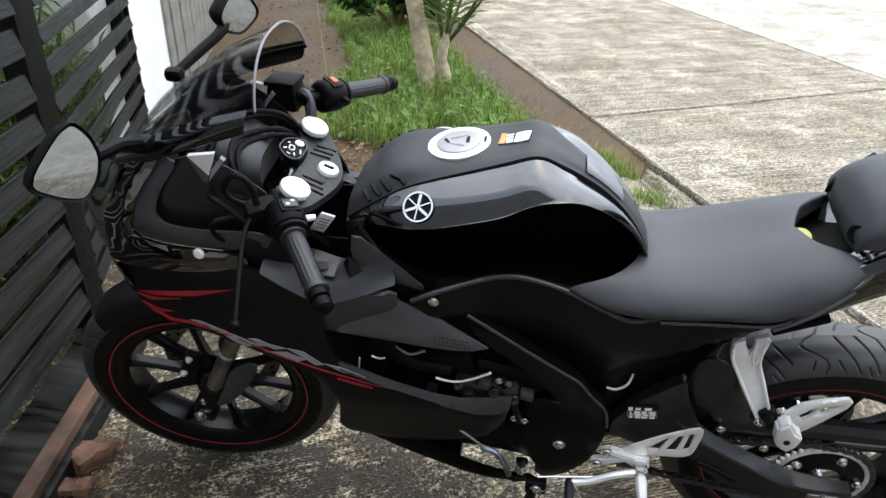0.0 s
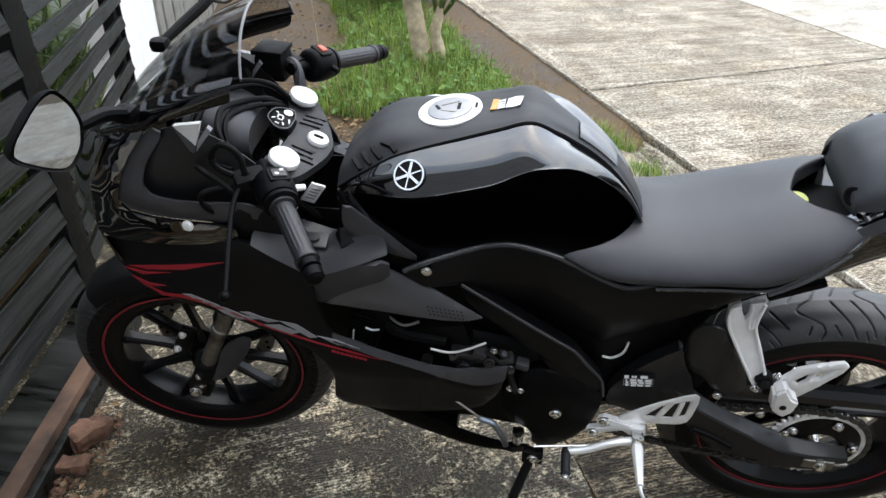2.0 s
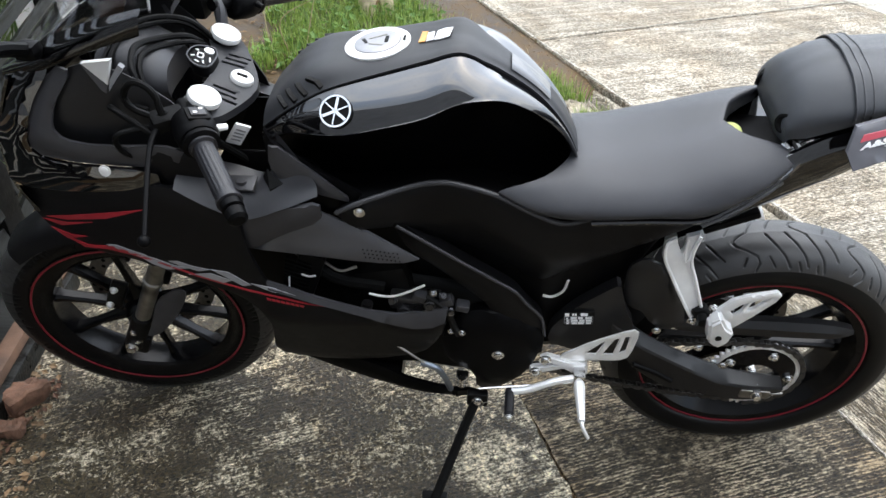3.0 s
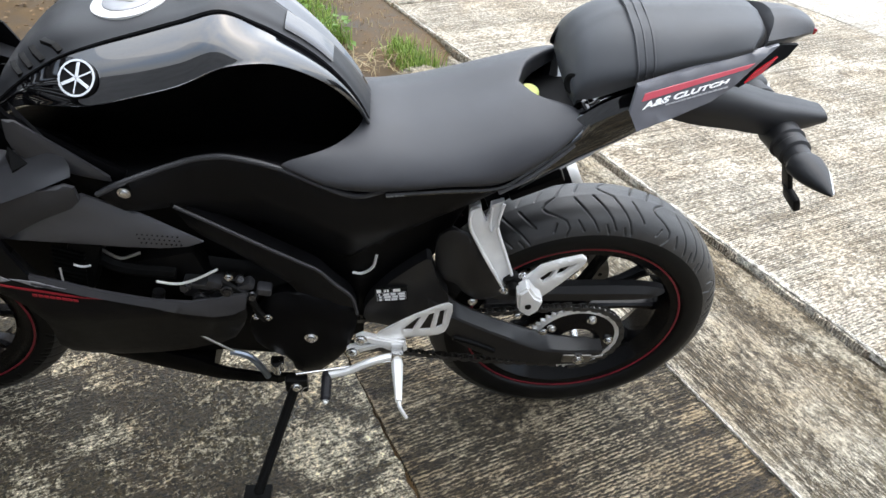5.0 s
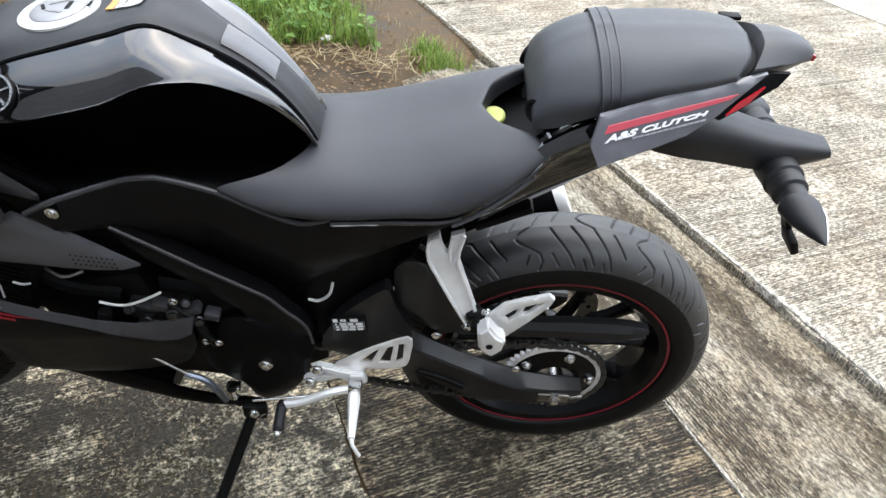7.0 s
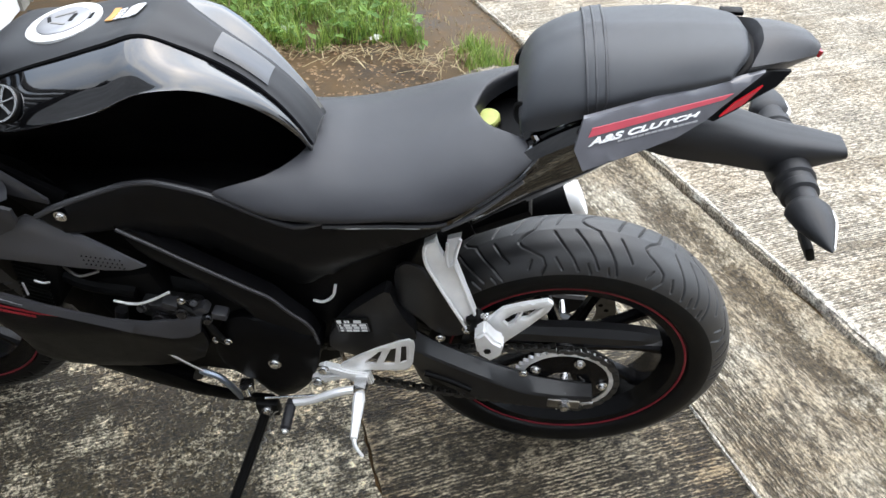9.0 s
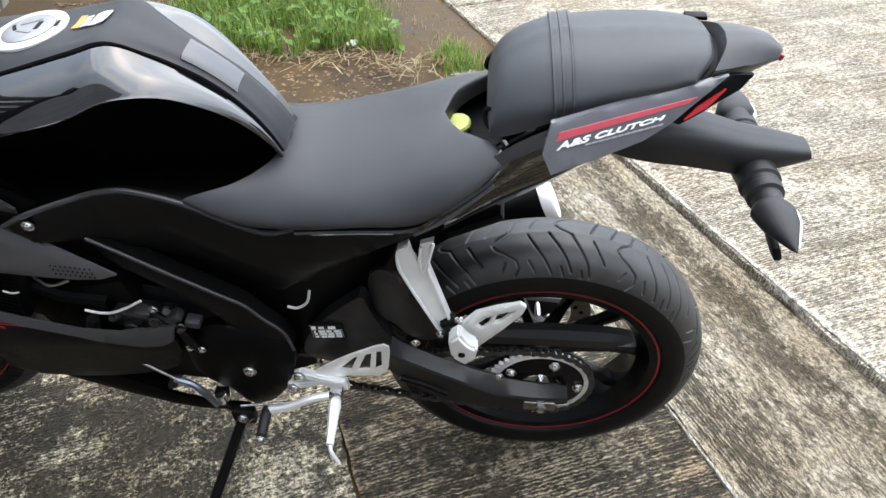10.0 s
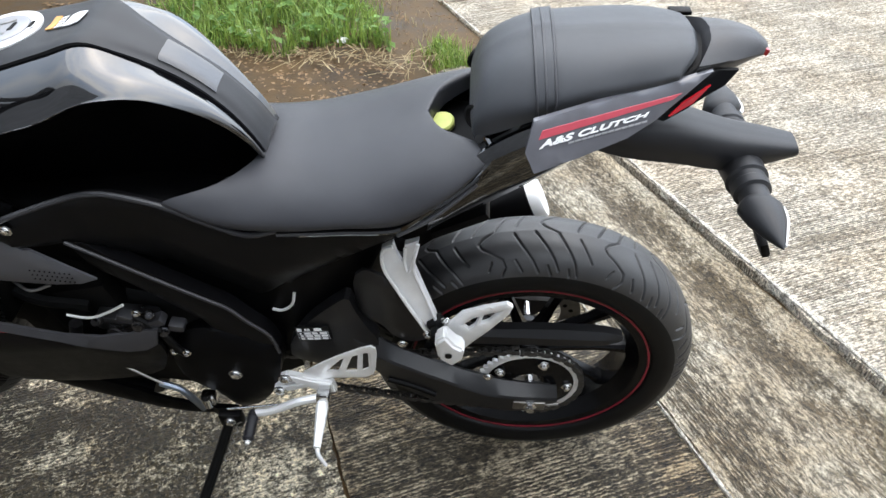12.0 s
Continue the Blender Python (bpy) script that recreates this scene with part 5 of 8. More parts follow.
part("reservoir_hose", bm, M_DARK, res)
bm = bmesh.new()
box(bm, (0.347, -0.088, 0.84), (0.026, 0.004, 0.048), Euler((radians(18), radians(30), radians(25))).to_matrix(), 0.001)
slab_ = part("spec_label", bm, M_WHITE, bike, "small white data label on the steering head")
for k in range(4):
    bm = bmesh.new()
    box(bm, V(0.347, -0.088, 0.84) + Euler((radians(18), radians(30), radians(25))).to_matrix() @ V(0.0, -0.0024, 0.012 - 0.008 * k), (0.016, 0.001, 0.003), Euler((radians(18), radians(30), radians(25))).to_matrix())
    part("lettering_bar", bm, M_GREY, slab_)

# Cables and the lighter hose loops.
for pts, r in (([(0.22, -0.12, 0.896), (0.16, -0.1, 0.936), (0.17, 0.0, 0.981), (0.24, 0.06, 0.966), (0.3, 0.08, 0.883)], 0.005),
               ([(0.23, -0.13, 0.906), (0.15, -0.11, 0.926), (0.155, -0.02, 0.971), (0.22, 0.07, 0.956), (0.27, 0.1, 0.896)], 0.0045),
               ([(0.25, -0.17, 0.886), (0.19, -0.16, 0.926), (0.18, -0.12, 0.886), (0.21, -0.1, 0.826), (0.28, -0.06, 0.765)], 0.005),
               ([(0.24, -0.16, 0.896), (0.2, -0.19, 0.896), (0.2, -0.17, 0.846), (0.25, -0.11, 0.806)], 0.0045),
               ([(0.3, -0.12, 0.863), (0.33, -0.1, 0.820), (0.36, -0.08, 0.777)], 0.006),
               ([(0.255, 0.06, 0.926), (0.243, 0.03, 0.952), (0.213, 0.0, 0.961), (0.198, -0.05, 0.973), (0.203, -0.09, 0.966), (0.213, -0.11, 0.950), (0.225, -0.115, 0.896)], 0.0055),
               ([(0.262, 0.06, 0.921), (0.25, 0.025, 0.944), (0.222, -0.003, 0.951), (0.207, -0.05, 0.961), (0.211, -0.085, 0.956), (0.22, -0.105, 0.936)], 0.0045),
               ([(0.272, -0.17, 0.926), (0.268, -0.168, 0.959), (0.252, -0.17, 0.978), (0.234, -0.17, 0.974), (0.222, -0.17, 0.953), (0.23, -0.168, 0.931), (0.25, -0.15, 0.906)], 0.0055)):
    bm = bmesh.new()
    sweep(bm, pts, r, 8, 8)
    part("cable", bm, M_DARK, bike, "black control cable")

# Instrument pod behind the screen.
bm = loft([[(0.12, 0, 0.956), (0.12, -0.045, 0.951), (0.12, -0.065, 0.926), (0.12, -0.05, 0.896)],
           [(0.165, 0, 0.971), (0.165, -0.052, 0.963), (0.165, -0.078, 0.926), (0.165, -0.06, 0.886)],
           [(0.21, 0, 0.958), (0.21, -0.048, 0.949), (0.21, -0.073, 0.914), (0.21, -0.056, 0.871)],
           [(0.232, 0, 0.936), (0.232, -0.04, 0.928), (0.232, -0.056, 0.901), (0.228, -0.045, 0.871)]], 4, floor_z=0.84)
pod = part("instrument_pod", bm, M_SATIN, bike, "rounded matte black instrument housing")
bm = bmesh.new()
shell(bm, [V(-0.045, -0.03), V(0.045, -0.03), V(0.05, 0.025), V(-0.05, 0.025)], lambda u, v, d: V(0.235 - v * 0.6 - d * 0.7, u, 0.88 + v * 0.8 - d * 0.5), 0.004, 0.02, 0.001)
part("display", bm, M_GLOSS, pod)

# Windscreen.
scr = [[(-0.035, 0, 0.928), (-0.028, -0.045, 0.932), (-0.01, -0.085, 0.945), (0.02, -0.115, 0.966)],
       [(0.05, 0, 1.015), (0.055, -0.05, 1.012), (0.065, -0.095, 1.002), (0.08, -0.128, 1.0)],
       [(0.125, 0, 1.072), (0.127, -0.05, 1.066), (0.135, -0.1, 1.048), (0.145, -0.132, 1.03)],
       [(0.19, 0, 1.112), (0.193, -0.05, 1.106), (0.2, -0.1, 1.083), (0.21, -0.133, 1.052)],
       [(0.272, 0, 1.15), (0.273, -0.05, 1.143), (0.276, -0.1, 1.116), (0.279, -0.13, 1.07)]]
bm = loft(scr, 6, caps=False)
bmesh.ops.solidify(bm, geom=bm.faces[:], thickness=0.0025)
screen = part("windscreen", bm, M_SCREEN, bike, "smoked transparent windscreen")
net = resample(scr, 6)
edge_line = [p for p in net[-1]][::-1]
edge_line = edge_line + [V(p.x, -p.y, p.z) for p in edge_line[::-1][1:]]
bm = bmesh.new()
sweep(bm, edge_line[::4] + [edge_line[-1]], 0.0022, 3, 8)
part("screen_lip", bm, M_LIP, screen, "polished screen edge")
for s in (1, -1):
    bm = bmesh.new()
    low = [V(r[-1].x, s * r[-1].y, r[-1].z) for r in net]
    sweep(bm, low[::3], 0.004, 3, 8)
    part("screen_trim", bm, M_MATTE, screen)

# Mirrors.
for s in (-1, 1):
    f = lambda x, y, z: V(x, s * y, z)
    ob = new("mirror")
    ob.parent = bike
    ob["label"] = "black teardrop rear-view mirror on a stalk"
    c = V(0.108, -0.335, 1.086) if s < 0 else V(0.062, 0.328, 1.05)
    n_ = V(0.93, -0.3, 0.02).normalized() if s > 0 else V(0.86, -0.42, 0.165).normalized()
    ux = V(0, 0, 1).cross(n_).normalized()
    uz = n_.cross(ux)
    if s > 0:
        ux_m = ux * -1
    else:
        ux_m = ux
    out = [V(-0.062, -0.012), V(-0.052, -0.03), V(0.0, -0.046), V(0.036, -0.03), V(0.05, -0.002), V(0.044, 0.014), V(0.0, 0.044), V(-0.024, 0.042)]
    if s < 0:
        out = [V(0.022, 0.05), V(0.035, 0.026), V(0.038, -0.002), V(0.024, -0.031), V(-0.003, -0.051), V(-0.03, -0.036), V(-0.061, -0.007), V(-0.05, 0.01), V(-0.024, 0.029), V(0.001, 0.045)]
    outline = rounded(out, 2)
    bm = bmesh.new()
    rows = []
    for dep, k in ((0.006, 1.06), (0.0, 1.08), (-0.02, 1.0), (-0.042, 0.72), (-0.052, 0.35)):
        rows.append([bm.verts.new(c + ux_m * p.x * k + uz * p.y * k + n_ * dep) for p in outline])
    for a, b in zip(rows, rows[1:]):
        for i in range(len(a)):
            j = (i + 1) % len(a)
            bm.faces.new((a[i], a[j], b[j], b[i]))
    bm.faces.new(rows[-1])
    inner = [bm.verts.new(c + ux_m * p.x * 0.97 + uz * p.y * 0.97 + n_ * 0.001) for p in outline]
    for i in range(len(inner)):
        j = (i + 1) % len(inner)
        bm.faces.new((rows[0][i], rows[0][j], inner[j], inner[i]))
    bm.faces.new(inner)
    part("housing", bm, M_MATTE, ob)
    bm = bmesh.new()
    v = [bm.verts.new(c + ux_m * p.x * 0.96 + uz * p.y * 0.96 + n_ * 0.0035) for p in outline]
    bm.faces.new(v)
    ww = [bm.verts.new(q.co - n_ * 0.002) for q in v]
    bm.faces.new(ww[::-1])
    for i in range(len(v)):
        j = (i + 1) % len(v)
        bm.faces.new((v[i], ww[i], ww[j], v[j]))
    part("mirror_glass", bm, M_MIRROR, ob, "silvered mirror glass", smooth=False)
    bm = bmesh.new()
    m0 = V(0.1, -0.165, 1.02) if s < 0 else V(-0.004, 0.15, 0.988)
    sweep(bm, [m0, m0.lerp(c, 0.35) + V(0, 0, 0.008 if s < 0 else -0.004), m0.lerp(c, 0.75) + V(0, 0, 0.002 if s < 0 else -0.006), c - n_ * 0.03], 0.0115 if s < 0 else 0.0095, 6, 10, 0.85 if s < 0 else 1.35)
    box(bm, m0, (0.036, 0.03, 0.026), None, 0.011)
    part("stalk", bm, M_MATTE, ob)

# Upper fairing, nose and flanks.
nose = [[(-0.02, 0, 0.931), (-0.012, -0.06, 0.936), (0.005, -0.105, 0.951), (0.035, -0.15, 0.971), (0.05, -0.172, 0.976)],
        [(-0.1, 0, 0.886), (-0.085, -0.06, 0.888), (-0.05, -0.11, 0.891), (-0.01, -0.155, 0.894), (0.005, -0.178, 0.894)],
        [(-0.14, 0, 0.826), (-0.12, -0.06, 0.826), (-0.075, -0.115, 0.826), (-0.03, -0.155, 0.826), (-0.012, -0.18, 0.826)],
        [(-0.14, 0, 0.766), (-0.12, -0.06, 0.766), (-0.08, -0.11, 0.768), (-0.035, -0.15, 0.771), (-0.015, -0.178, 0.773)],
        [(-0.1, 0, 0.716), (-0.09, -0.06, 0.716), (-0.06, -0.1, 0.716), (-0.03, -0.14, 0.716), (-0.005, -0.17, 0.716)]]
bm = loft(nose, 4, caps=False)
bmesh.ops.solidify(bm, geom=bm.faces[:], thickness=0.004)
part("nose_cowl", bm, M_GLOSS, bike, "gloss black pointed nose cowl")
for s in (-1, 1.026):
    bm = bmesh.new()
    rim_rows = [[(0.03, s * 0.118, 0.983), (0.085, s * 0.136, 1.012), (0.175, s * 0.14, 1.050), (0.27, s * 0.135, 1.076)],
                [(0.03, s * 0.145, 0.976), (0.09, s * 0.158, 1.002), (0.175, s * 0.16, 1.036), (0.268, s * 0.147, 1.064)],
                [(0.035, s * 0.15, 0.961), (0.09, s * 0.163, 0.983), (0.17, s * 0.163, 1.014), (0.262, s * 0.147, 1.040)],
                [(0.05, s * 0.13, 0.956), (0.1, s * 0.145, 0.978), (0.17, s * 0.145, 1.008), (0.25, s * 0.133, 1.036)]]
    g = [[bm.verts.new(p) for p in r] for r in resample(rim_rows, 5)]
    for a, b in zip(g, g[1:]):
        for i in range(len(a) - 1):
            bm.faces.new((a[i], a[i + 1], b[i + 1], b[i]))
    bmesh.ops.solidify(bm, geom=bm.faces[:], thickness=0.003)
    part("screen_cowl", bm, M_GLOSS, bike, "gloss black cowl under the screen")
    flank = lambda x, z: -0.18 - 0.01 * math.sin(min(1, max(0, (x + 0.02) / 0.26)) * math.pi) + 0.25 * max(0, z - 0.886)
    part("upper_fairing", side_plate([(0.045, 0.971), (0.0, 0.886), (-0.016, 0.826), (-0.016, 0.778), (0.1, 0.779), (0.238, 0.788), (0.236, 0.823), (0.062, 0.839), (0.042, 0.861), (0.07, 0.931), (0.118, 0.991), (0.1, 0.998)], flank, 0.01, s, 0.018), M_GLOSS, bike, "gloss black headlamp fairing")
    band = lambda x, z: flank(x, z) + 0.004 + 0.6 * max(0, min(1, (x - 0.04) * 4)) * 0.02
    part("fairing_band", side_plate([(0.118, 0.991), (0.068, 0.929), (0.043, 0.866), (0.062, 0.841), (0.27, 0.816), (0.285, 0.859), (0.15, 0.866), (0.105, 0.876), (0.092, 0.896), (0.104, 0.931), (0.142, 0.981)], band, 0.008, s, 0.014, 0.003), M_SATIN, bike, "grey satin angular fairing band")
    inner_y = lambda x, z: -0.165 + 0.28 * max(0, x - 0.08) + 0.06 * max(0, z - 0.846)
    part("inner_fairing", side_plate([(0.14, 0.991), (0.095, 0.936), (0.075, 0.886), (0.08, 0.841), (0.14, 0.801), (0.27, 0.791), (0.3, 0.833), (0.27, 0.896), (0.21, 0.961)], inner_y, 0.006, s, 0.02), M_ARM, bike, "matte black inner fairing panel")
    bm = bmesh.new()
    bolt(bm, V(0.163, s * 0.194, 0.832), (0, s, 0.25), 0.0065, 0.003)
    part("fairing_bolt", bm, M_CAP, bike, "pale dome screw")
    # White and grey plates painted as a sky reflection beside the instruments.
    glint_y = lambda x, z: -0.147 + 0.3 * (x - 0.14)
    lamp = part("glint_plate", side_plate([(0.155, 0.989), (0.194, 0.989), (0.18, 0.95)], glint_y, 0.01, s, 0.012, 0.001, turn=0), M_CAP, bike, "white plate painted as a sky reflection behind the screen")
    part("glint_side", side_plate([(0.153, 0.989), (0.179, 0.949), (0.174, 0.936), (0.169, 0.941)], lambda x, z: glint_y(x, z) + 0.001, 0.01, s, 0.012, 0.001, turn=0), M_DUCT, lamp)
    part("glint_facet", side_plate([(0.184, 0.957), (0.202, 0.98), (0.207, 0.973), (0.178, 0.938)], lambda x, z: glint_y(x, z) + 0.002, 0.01, s, 0.012, 0.001, turn=0), M_GREY, lamp)

for s in (-1, 1.026):
    part("fairing_filler", side_plate([(0.19, 0.771), (0.19, 0.861), (0.3, 0.853), (0.33, 0.800), (0.33, 0.740), (0.25, 0.761)], lambda x, z: -0.168 + 0.2 * max(0, x - 0.25), 0.008, s, 0.02), M_SIDE, bike)
    part("fairing_liner", side_plate([(0.28, 0.805), (0.45, 0.807), (0.52, 0.720), (0.6, 0.620), (0.58, 0.45), (0.42, 0.42), (0.3, 0.52)], -0.09, 0.008, s, 0.03), M_MATTE, bike)


# Side fairings.
def fair_y(x, z):
    k = max(0.0, min(1.0, x / 0.3))
    y = -0.165 - 0.03 * math.sin(k * math.pi / 2)
    y += 0.03 * max(0, x - 0.45) / 0.3
    y += 0.28 * max(0.0, 0.50 - z) * (0.4 + 0.6 * k)
    y += 0.05 * max(0.0, z - 0.7)
    return y


SIDE_OUT = [(-0.02, 0.773), (0.049, 0.774), (0.131, 0.784), (0.23, 0.797), (0.265, 0.796), (0.306, 0.77), (0.358, 0.732), (0.359, 0.68), (0.366, 0.643), (0.381, 0.59), (0.43, 0.567), (0.493, 0.54), (0.556, 0.513), (0.609, 0.483), (0.641, 0.468), (0.674, 0.472), (0.699, 0.49), (0.69, 0.426), (0.652, 0.345), (0.544, 0.316), (0.425, 0.327), (0.346, 0.345), (0.369, 0.47), (0.36, 0.515), (0.326, 0.556), (0.258, 0.586), (0.195, 0.61), (0.14, 0.626), (0.07, 0.632), (0.004, 0.657), (-0.026, 0.73)]
STRIPES = (([(0.001, 0.703), (0.082, 0.722), (0.205, 0.752), (0.122, 0.72), (0.042, 0.703)], M_RED), ([(-0.008, 0.698), (0.04, 0.697), (0.092, 0.707), (0.027, 0.687)], M_RED), ([(0.001, 0.679), (0.037, 0.668), (0.07, 0.67), (0.025, 0.656)], M_RED),
           ([(0.02, 0.663), (0.062, 0.649), (0.112, 0.655), (0.156, 0.645), (0.199, 0.631), (0.197, 0.627), (0.143, 0.641), (0.097, 0.646), (0.054, 0.641)], M_RED), ([(0.199, 0.631), (0.262, 0.607), (0.345, 0.579), (0.43, 0.557), (0.493, 0.539), (0.429, 0.553), (0.344, 0.575), (0.26, 0.603), (0.197, 0.627)], M_RED),
           ([(0.1, 0.657), (0.119, 0.66), (0.174, 0.644), (0.161, 0.638)], M_GREY), ([(0.15, 0.645), (0.189, 0.639), (0.22, 0.627), (0.253, 0.625), (0.206, 0.615), (0.178, 0.625)], M_GREY),
           ([(0.212, 0.636), (0.229, 0.639), (0.253, 0.63), (0.285, 0.624), (0.263, 0.618), (0.233, 0.628)], M_GREY), ([(0.241, 0.608), (0.284, 0.615), (0.32, 0.6), (0.302, 0.592), (0.273, 0.604)], M_GREY),
           ([(0.286, 0.625), (0.317, 0.621), (0.353, 0.591), (0.337, 0.588), (0.309, 0.609)], M_GREY), ([(0.353, 0.595), (0.389, 0.588), (0.431, 0.571), (0.388, 0.576)], M_GREY))
for s in (-1, 1):
    fairing = part("side_fairing", side_plate(SIDE_OUT, fair_y, 0.012, s, 0.02), M_SIDE, bike, "matte black side fairing with red and grey graphics")
    for poly, m_ in STRIPES:
        part("stripe", side_plate(poly, lambda x, z: fair_y(x, z) - 0.0012, 0.0016, s, 0.02, 0.0, turn=0), m_, fairing, "red graphic stripe" if m_ is M_RED else "grey graphic flash")
    for k in range(8):
        x0 = 0.376 + 0.0085 * k
        part("lettering_bar", side_plate([(x0, 0.5605 - 0.0019 * k), (x0 + 0.0066, 0.559 - 0.0019 * k), (x0 + 0.0066, 0.5535 - 0.0019 * k), (x0, 0.555 - 0.0019 * k)], lambda x, z: fair_y(x, z) - 0.0022, 0.0014, s, 0.02, 0.0, turn=0), M_RED, fairing)
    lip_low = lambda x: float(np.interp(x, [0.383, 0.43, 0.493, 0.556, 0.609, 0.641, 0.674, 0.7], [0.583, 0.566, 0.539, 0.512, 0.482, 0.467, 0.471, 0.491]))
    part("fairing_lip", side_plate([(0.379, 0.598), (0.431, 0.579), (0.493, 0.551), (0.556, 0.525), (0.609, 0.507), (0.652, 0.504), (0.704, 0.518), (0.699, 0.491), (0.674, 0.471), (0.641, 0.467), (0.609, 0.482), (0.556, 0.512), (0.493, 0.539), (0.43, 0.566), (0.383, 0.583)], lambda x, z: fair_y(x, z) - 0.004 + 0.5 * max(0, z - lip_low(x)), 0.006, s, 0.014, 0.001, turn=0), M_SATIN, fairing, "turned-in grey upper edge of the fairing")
    # shoulder panel beside the tank, with its well and lock plate
    bm = bmesh.new()
    shoulder = [[(0.262, 0.19, 0.797), (0.31, 0.196, 0.772), (0.368, 0.197, 0.748), (0.43, 0.186, 0.762), (0.49, 0.166, 0.78)],
                [(0.262, 0.17, 0.808), (0.315, 0.17, 0.79), (0.375, 0.17, 0.772), (0.44, 0.162, 0.784), (0.484, 0.15, 0.796)],
                [(0.27, 0.14, 0.812), (0.325, 0.14, 0.796), (0.385, 0.14, 0.778), (0.435, 0.138, 0.812), (0.456, 0.138, 0.838)],
                [(0.28, 0.115, 0.812), (0.34, 0.11, 0.795), (0.395, 0.11, 0.782), (0.42, 0.118, 0.832), (0.422, 0.122, 0.876)]]
    g = [[bm.verts.new((p.x, s * p.y, p.z)) for p in r] for r in resample([[V(*p) for p in r] for r in shoulder], 5)]
    for a, b in zip(g, g[1:]):
        for i in range(len(a) - 1):
            bm.faces.new((a[i], a[i + 1], b[i + 1], b[i]))
    bmesh.ops.solidify(bm, geom=bm.faces[:], thickness=0.004)
    bw = bmesh.new()
    well = [V(0.402, s * 0.132, 0.803), V(0.432, s * 0.152, 0.789), V(0.41, s * 0.16, 0.78), V(0.392, s * 0.13, 0.784)]
    wa = [bw.verts.new(p + V(0, s * 0.001, 0.0035)) for p in well]
    wb = [bw.verts.new(p - V(0, 0, 0.006)) for p in well]
    bw.faces.new(wa)
    bw.faces.new(wb[::-1])
    for i in range(4):
        bw.faces.new((wa[i], wb[i], wb[(i + 1) % 4], wa[(i + 1) % 4]))
    sh = part("shoulder_panel", bm, M_DUCT, bike, "charcoal shoulder panel beside the tank")
    bm = bmesh.new()
    box(bm, V(0.362, s * 0.15, 0.786), (0.045, 0.032, 0.006), Matrix.Rotation(s * radians(-12), 3, "X"), 0.003)
    tube(bm, V(0.362, s * 0.151, 0.788), V(0.362, s * 0.151, 0.793), 0.008, seg=18)
    part("lock_plate", bm, M_SATIN, sh)
    part("well", bw, M_DARK, sh, "dark recess beside the lock", smooth=False)
    part("shoulder_wing", side_plate([(0.415, 0.866), (0.483, 0.812), (0.549, 0.755), (0.485, 0.77), (0.43, 0.79), (0.41, 0.82)], lambda x, z: -0.148 + 0.1 * (z - 0.8), 0.006, s, 0.012, 0.002), M_SATIN, sh)
    part("shoulder_edge", side_plate([(0.262, 0.79), (0.31, 0.768), (0.362, 0.746), (0.43, 0.758), (0.494, 0.776), (0.495, 0.736), (0.42, 0.7), (0.36, 0.66), (0.336, 0.698), (0.288, 0.724), (0.25, 0.762)], -0.182, 0.01, s, 0.02), M_SATIN, bike, "satin side of the shoulder panel")
    part("duct_panel", side_plate([(0.348, 0.654), (0.389, 0.679), (0.432, 0.705), (0.485, 0.732), (0.524, 0.716), (0.564, 0.7), (0.61, 0.674), (0.653, 0.65), (0.627, 0.641), (0.586, 0.638), (0.535, 0.64), (0.483, 0.644), (0.409, 0.649)], lambda x, z: -0.174 + 0.2 * (z - 0.63), 0.008, s, 0.016, turn=0), M_DUCT, bike, "satin grey duct panel with dotted corner")
    bm = bmesh.new()
    for i in range(9):
        for j in range(3):
            x, z = 0.56 + 0.0075 * i - 0.002 * j, 0.652 + 0.0075 * j - 0.0006 * i
            box(bm, V(x, s * (0.1743 - 0.2 * (z - 0.63)), z), (0.0022, 0.0012, 0.0022), Matrix.Rotation(radians(45), 3, "Y"))
    part("dots", bm, M_MATTE, bike)["kind"] = "stuff"
    part("tank_side_trim", side_plate([(0.41, 0.885), (0.418, 0.862), (0.482, 0.812), (0.556, 0.764), (0.54, 0.73), (0.495, 0.72), (0.466, 0.755), (0.43, 0.795), (0.406, 0.84)], lambda x, z: -0.14, 0.012, s, 0.018, turn=0), M_MATTE, bike, "matte black trim under the tank")

    def cover_y(x, z):
        y = -0.132 + 0.024 * max(0, x - 0.95) / 0.25 - 0.03 * max(0.0, min(1.0, (0.64 - x) / 0.09))
        line = np.interp(x, [0.55, 0.644, 0.74, 0.885, 1.0, 1.15], [0.7, 0.709, 0.721, 0.633, 0.66, 0.72])
        return y + 0.35 * max(0.0, line - z) * (1 if x > 0.6 else 0.3)
    part("side_cover", side_plate([(0.512, 0.738), (0.529, 0.754), (0.563, 0.765), (0.638, 0.781), (0.679, 0.792), (0.712, 0.792), (0.777, 0.774), (0.836, 0.741), (0.891, 0.719), (0.935, 0.731), (0.987, 0.748), (1.037, 0.752), (1.106, 0.752), (1.174, 0.802), (1.236, 0.856), (1.25, 0.848), (1.19, 0.772), (1.118, 0.713), (1.066, 0.685), (1.012, 0.656), (0.955, 0.619), (0.914, 0.585), (0.872, 0.54), (0.84, 0.535), (0.79, 0.576), (0.734, 0.613), (0.657, 0.662), (0.615, 0.694), (0.56, 0.702), (0.53, 0.715)], cover_y, 0.014, s, 0.016, 0.006), M_SIDE, bike, "matte black angular side cover under the seat")
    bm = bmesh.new()
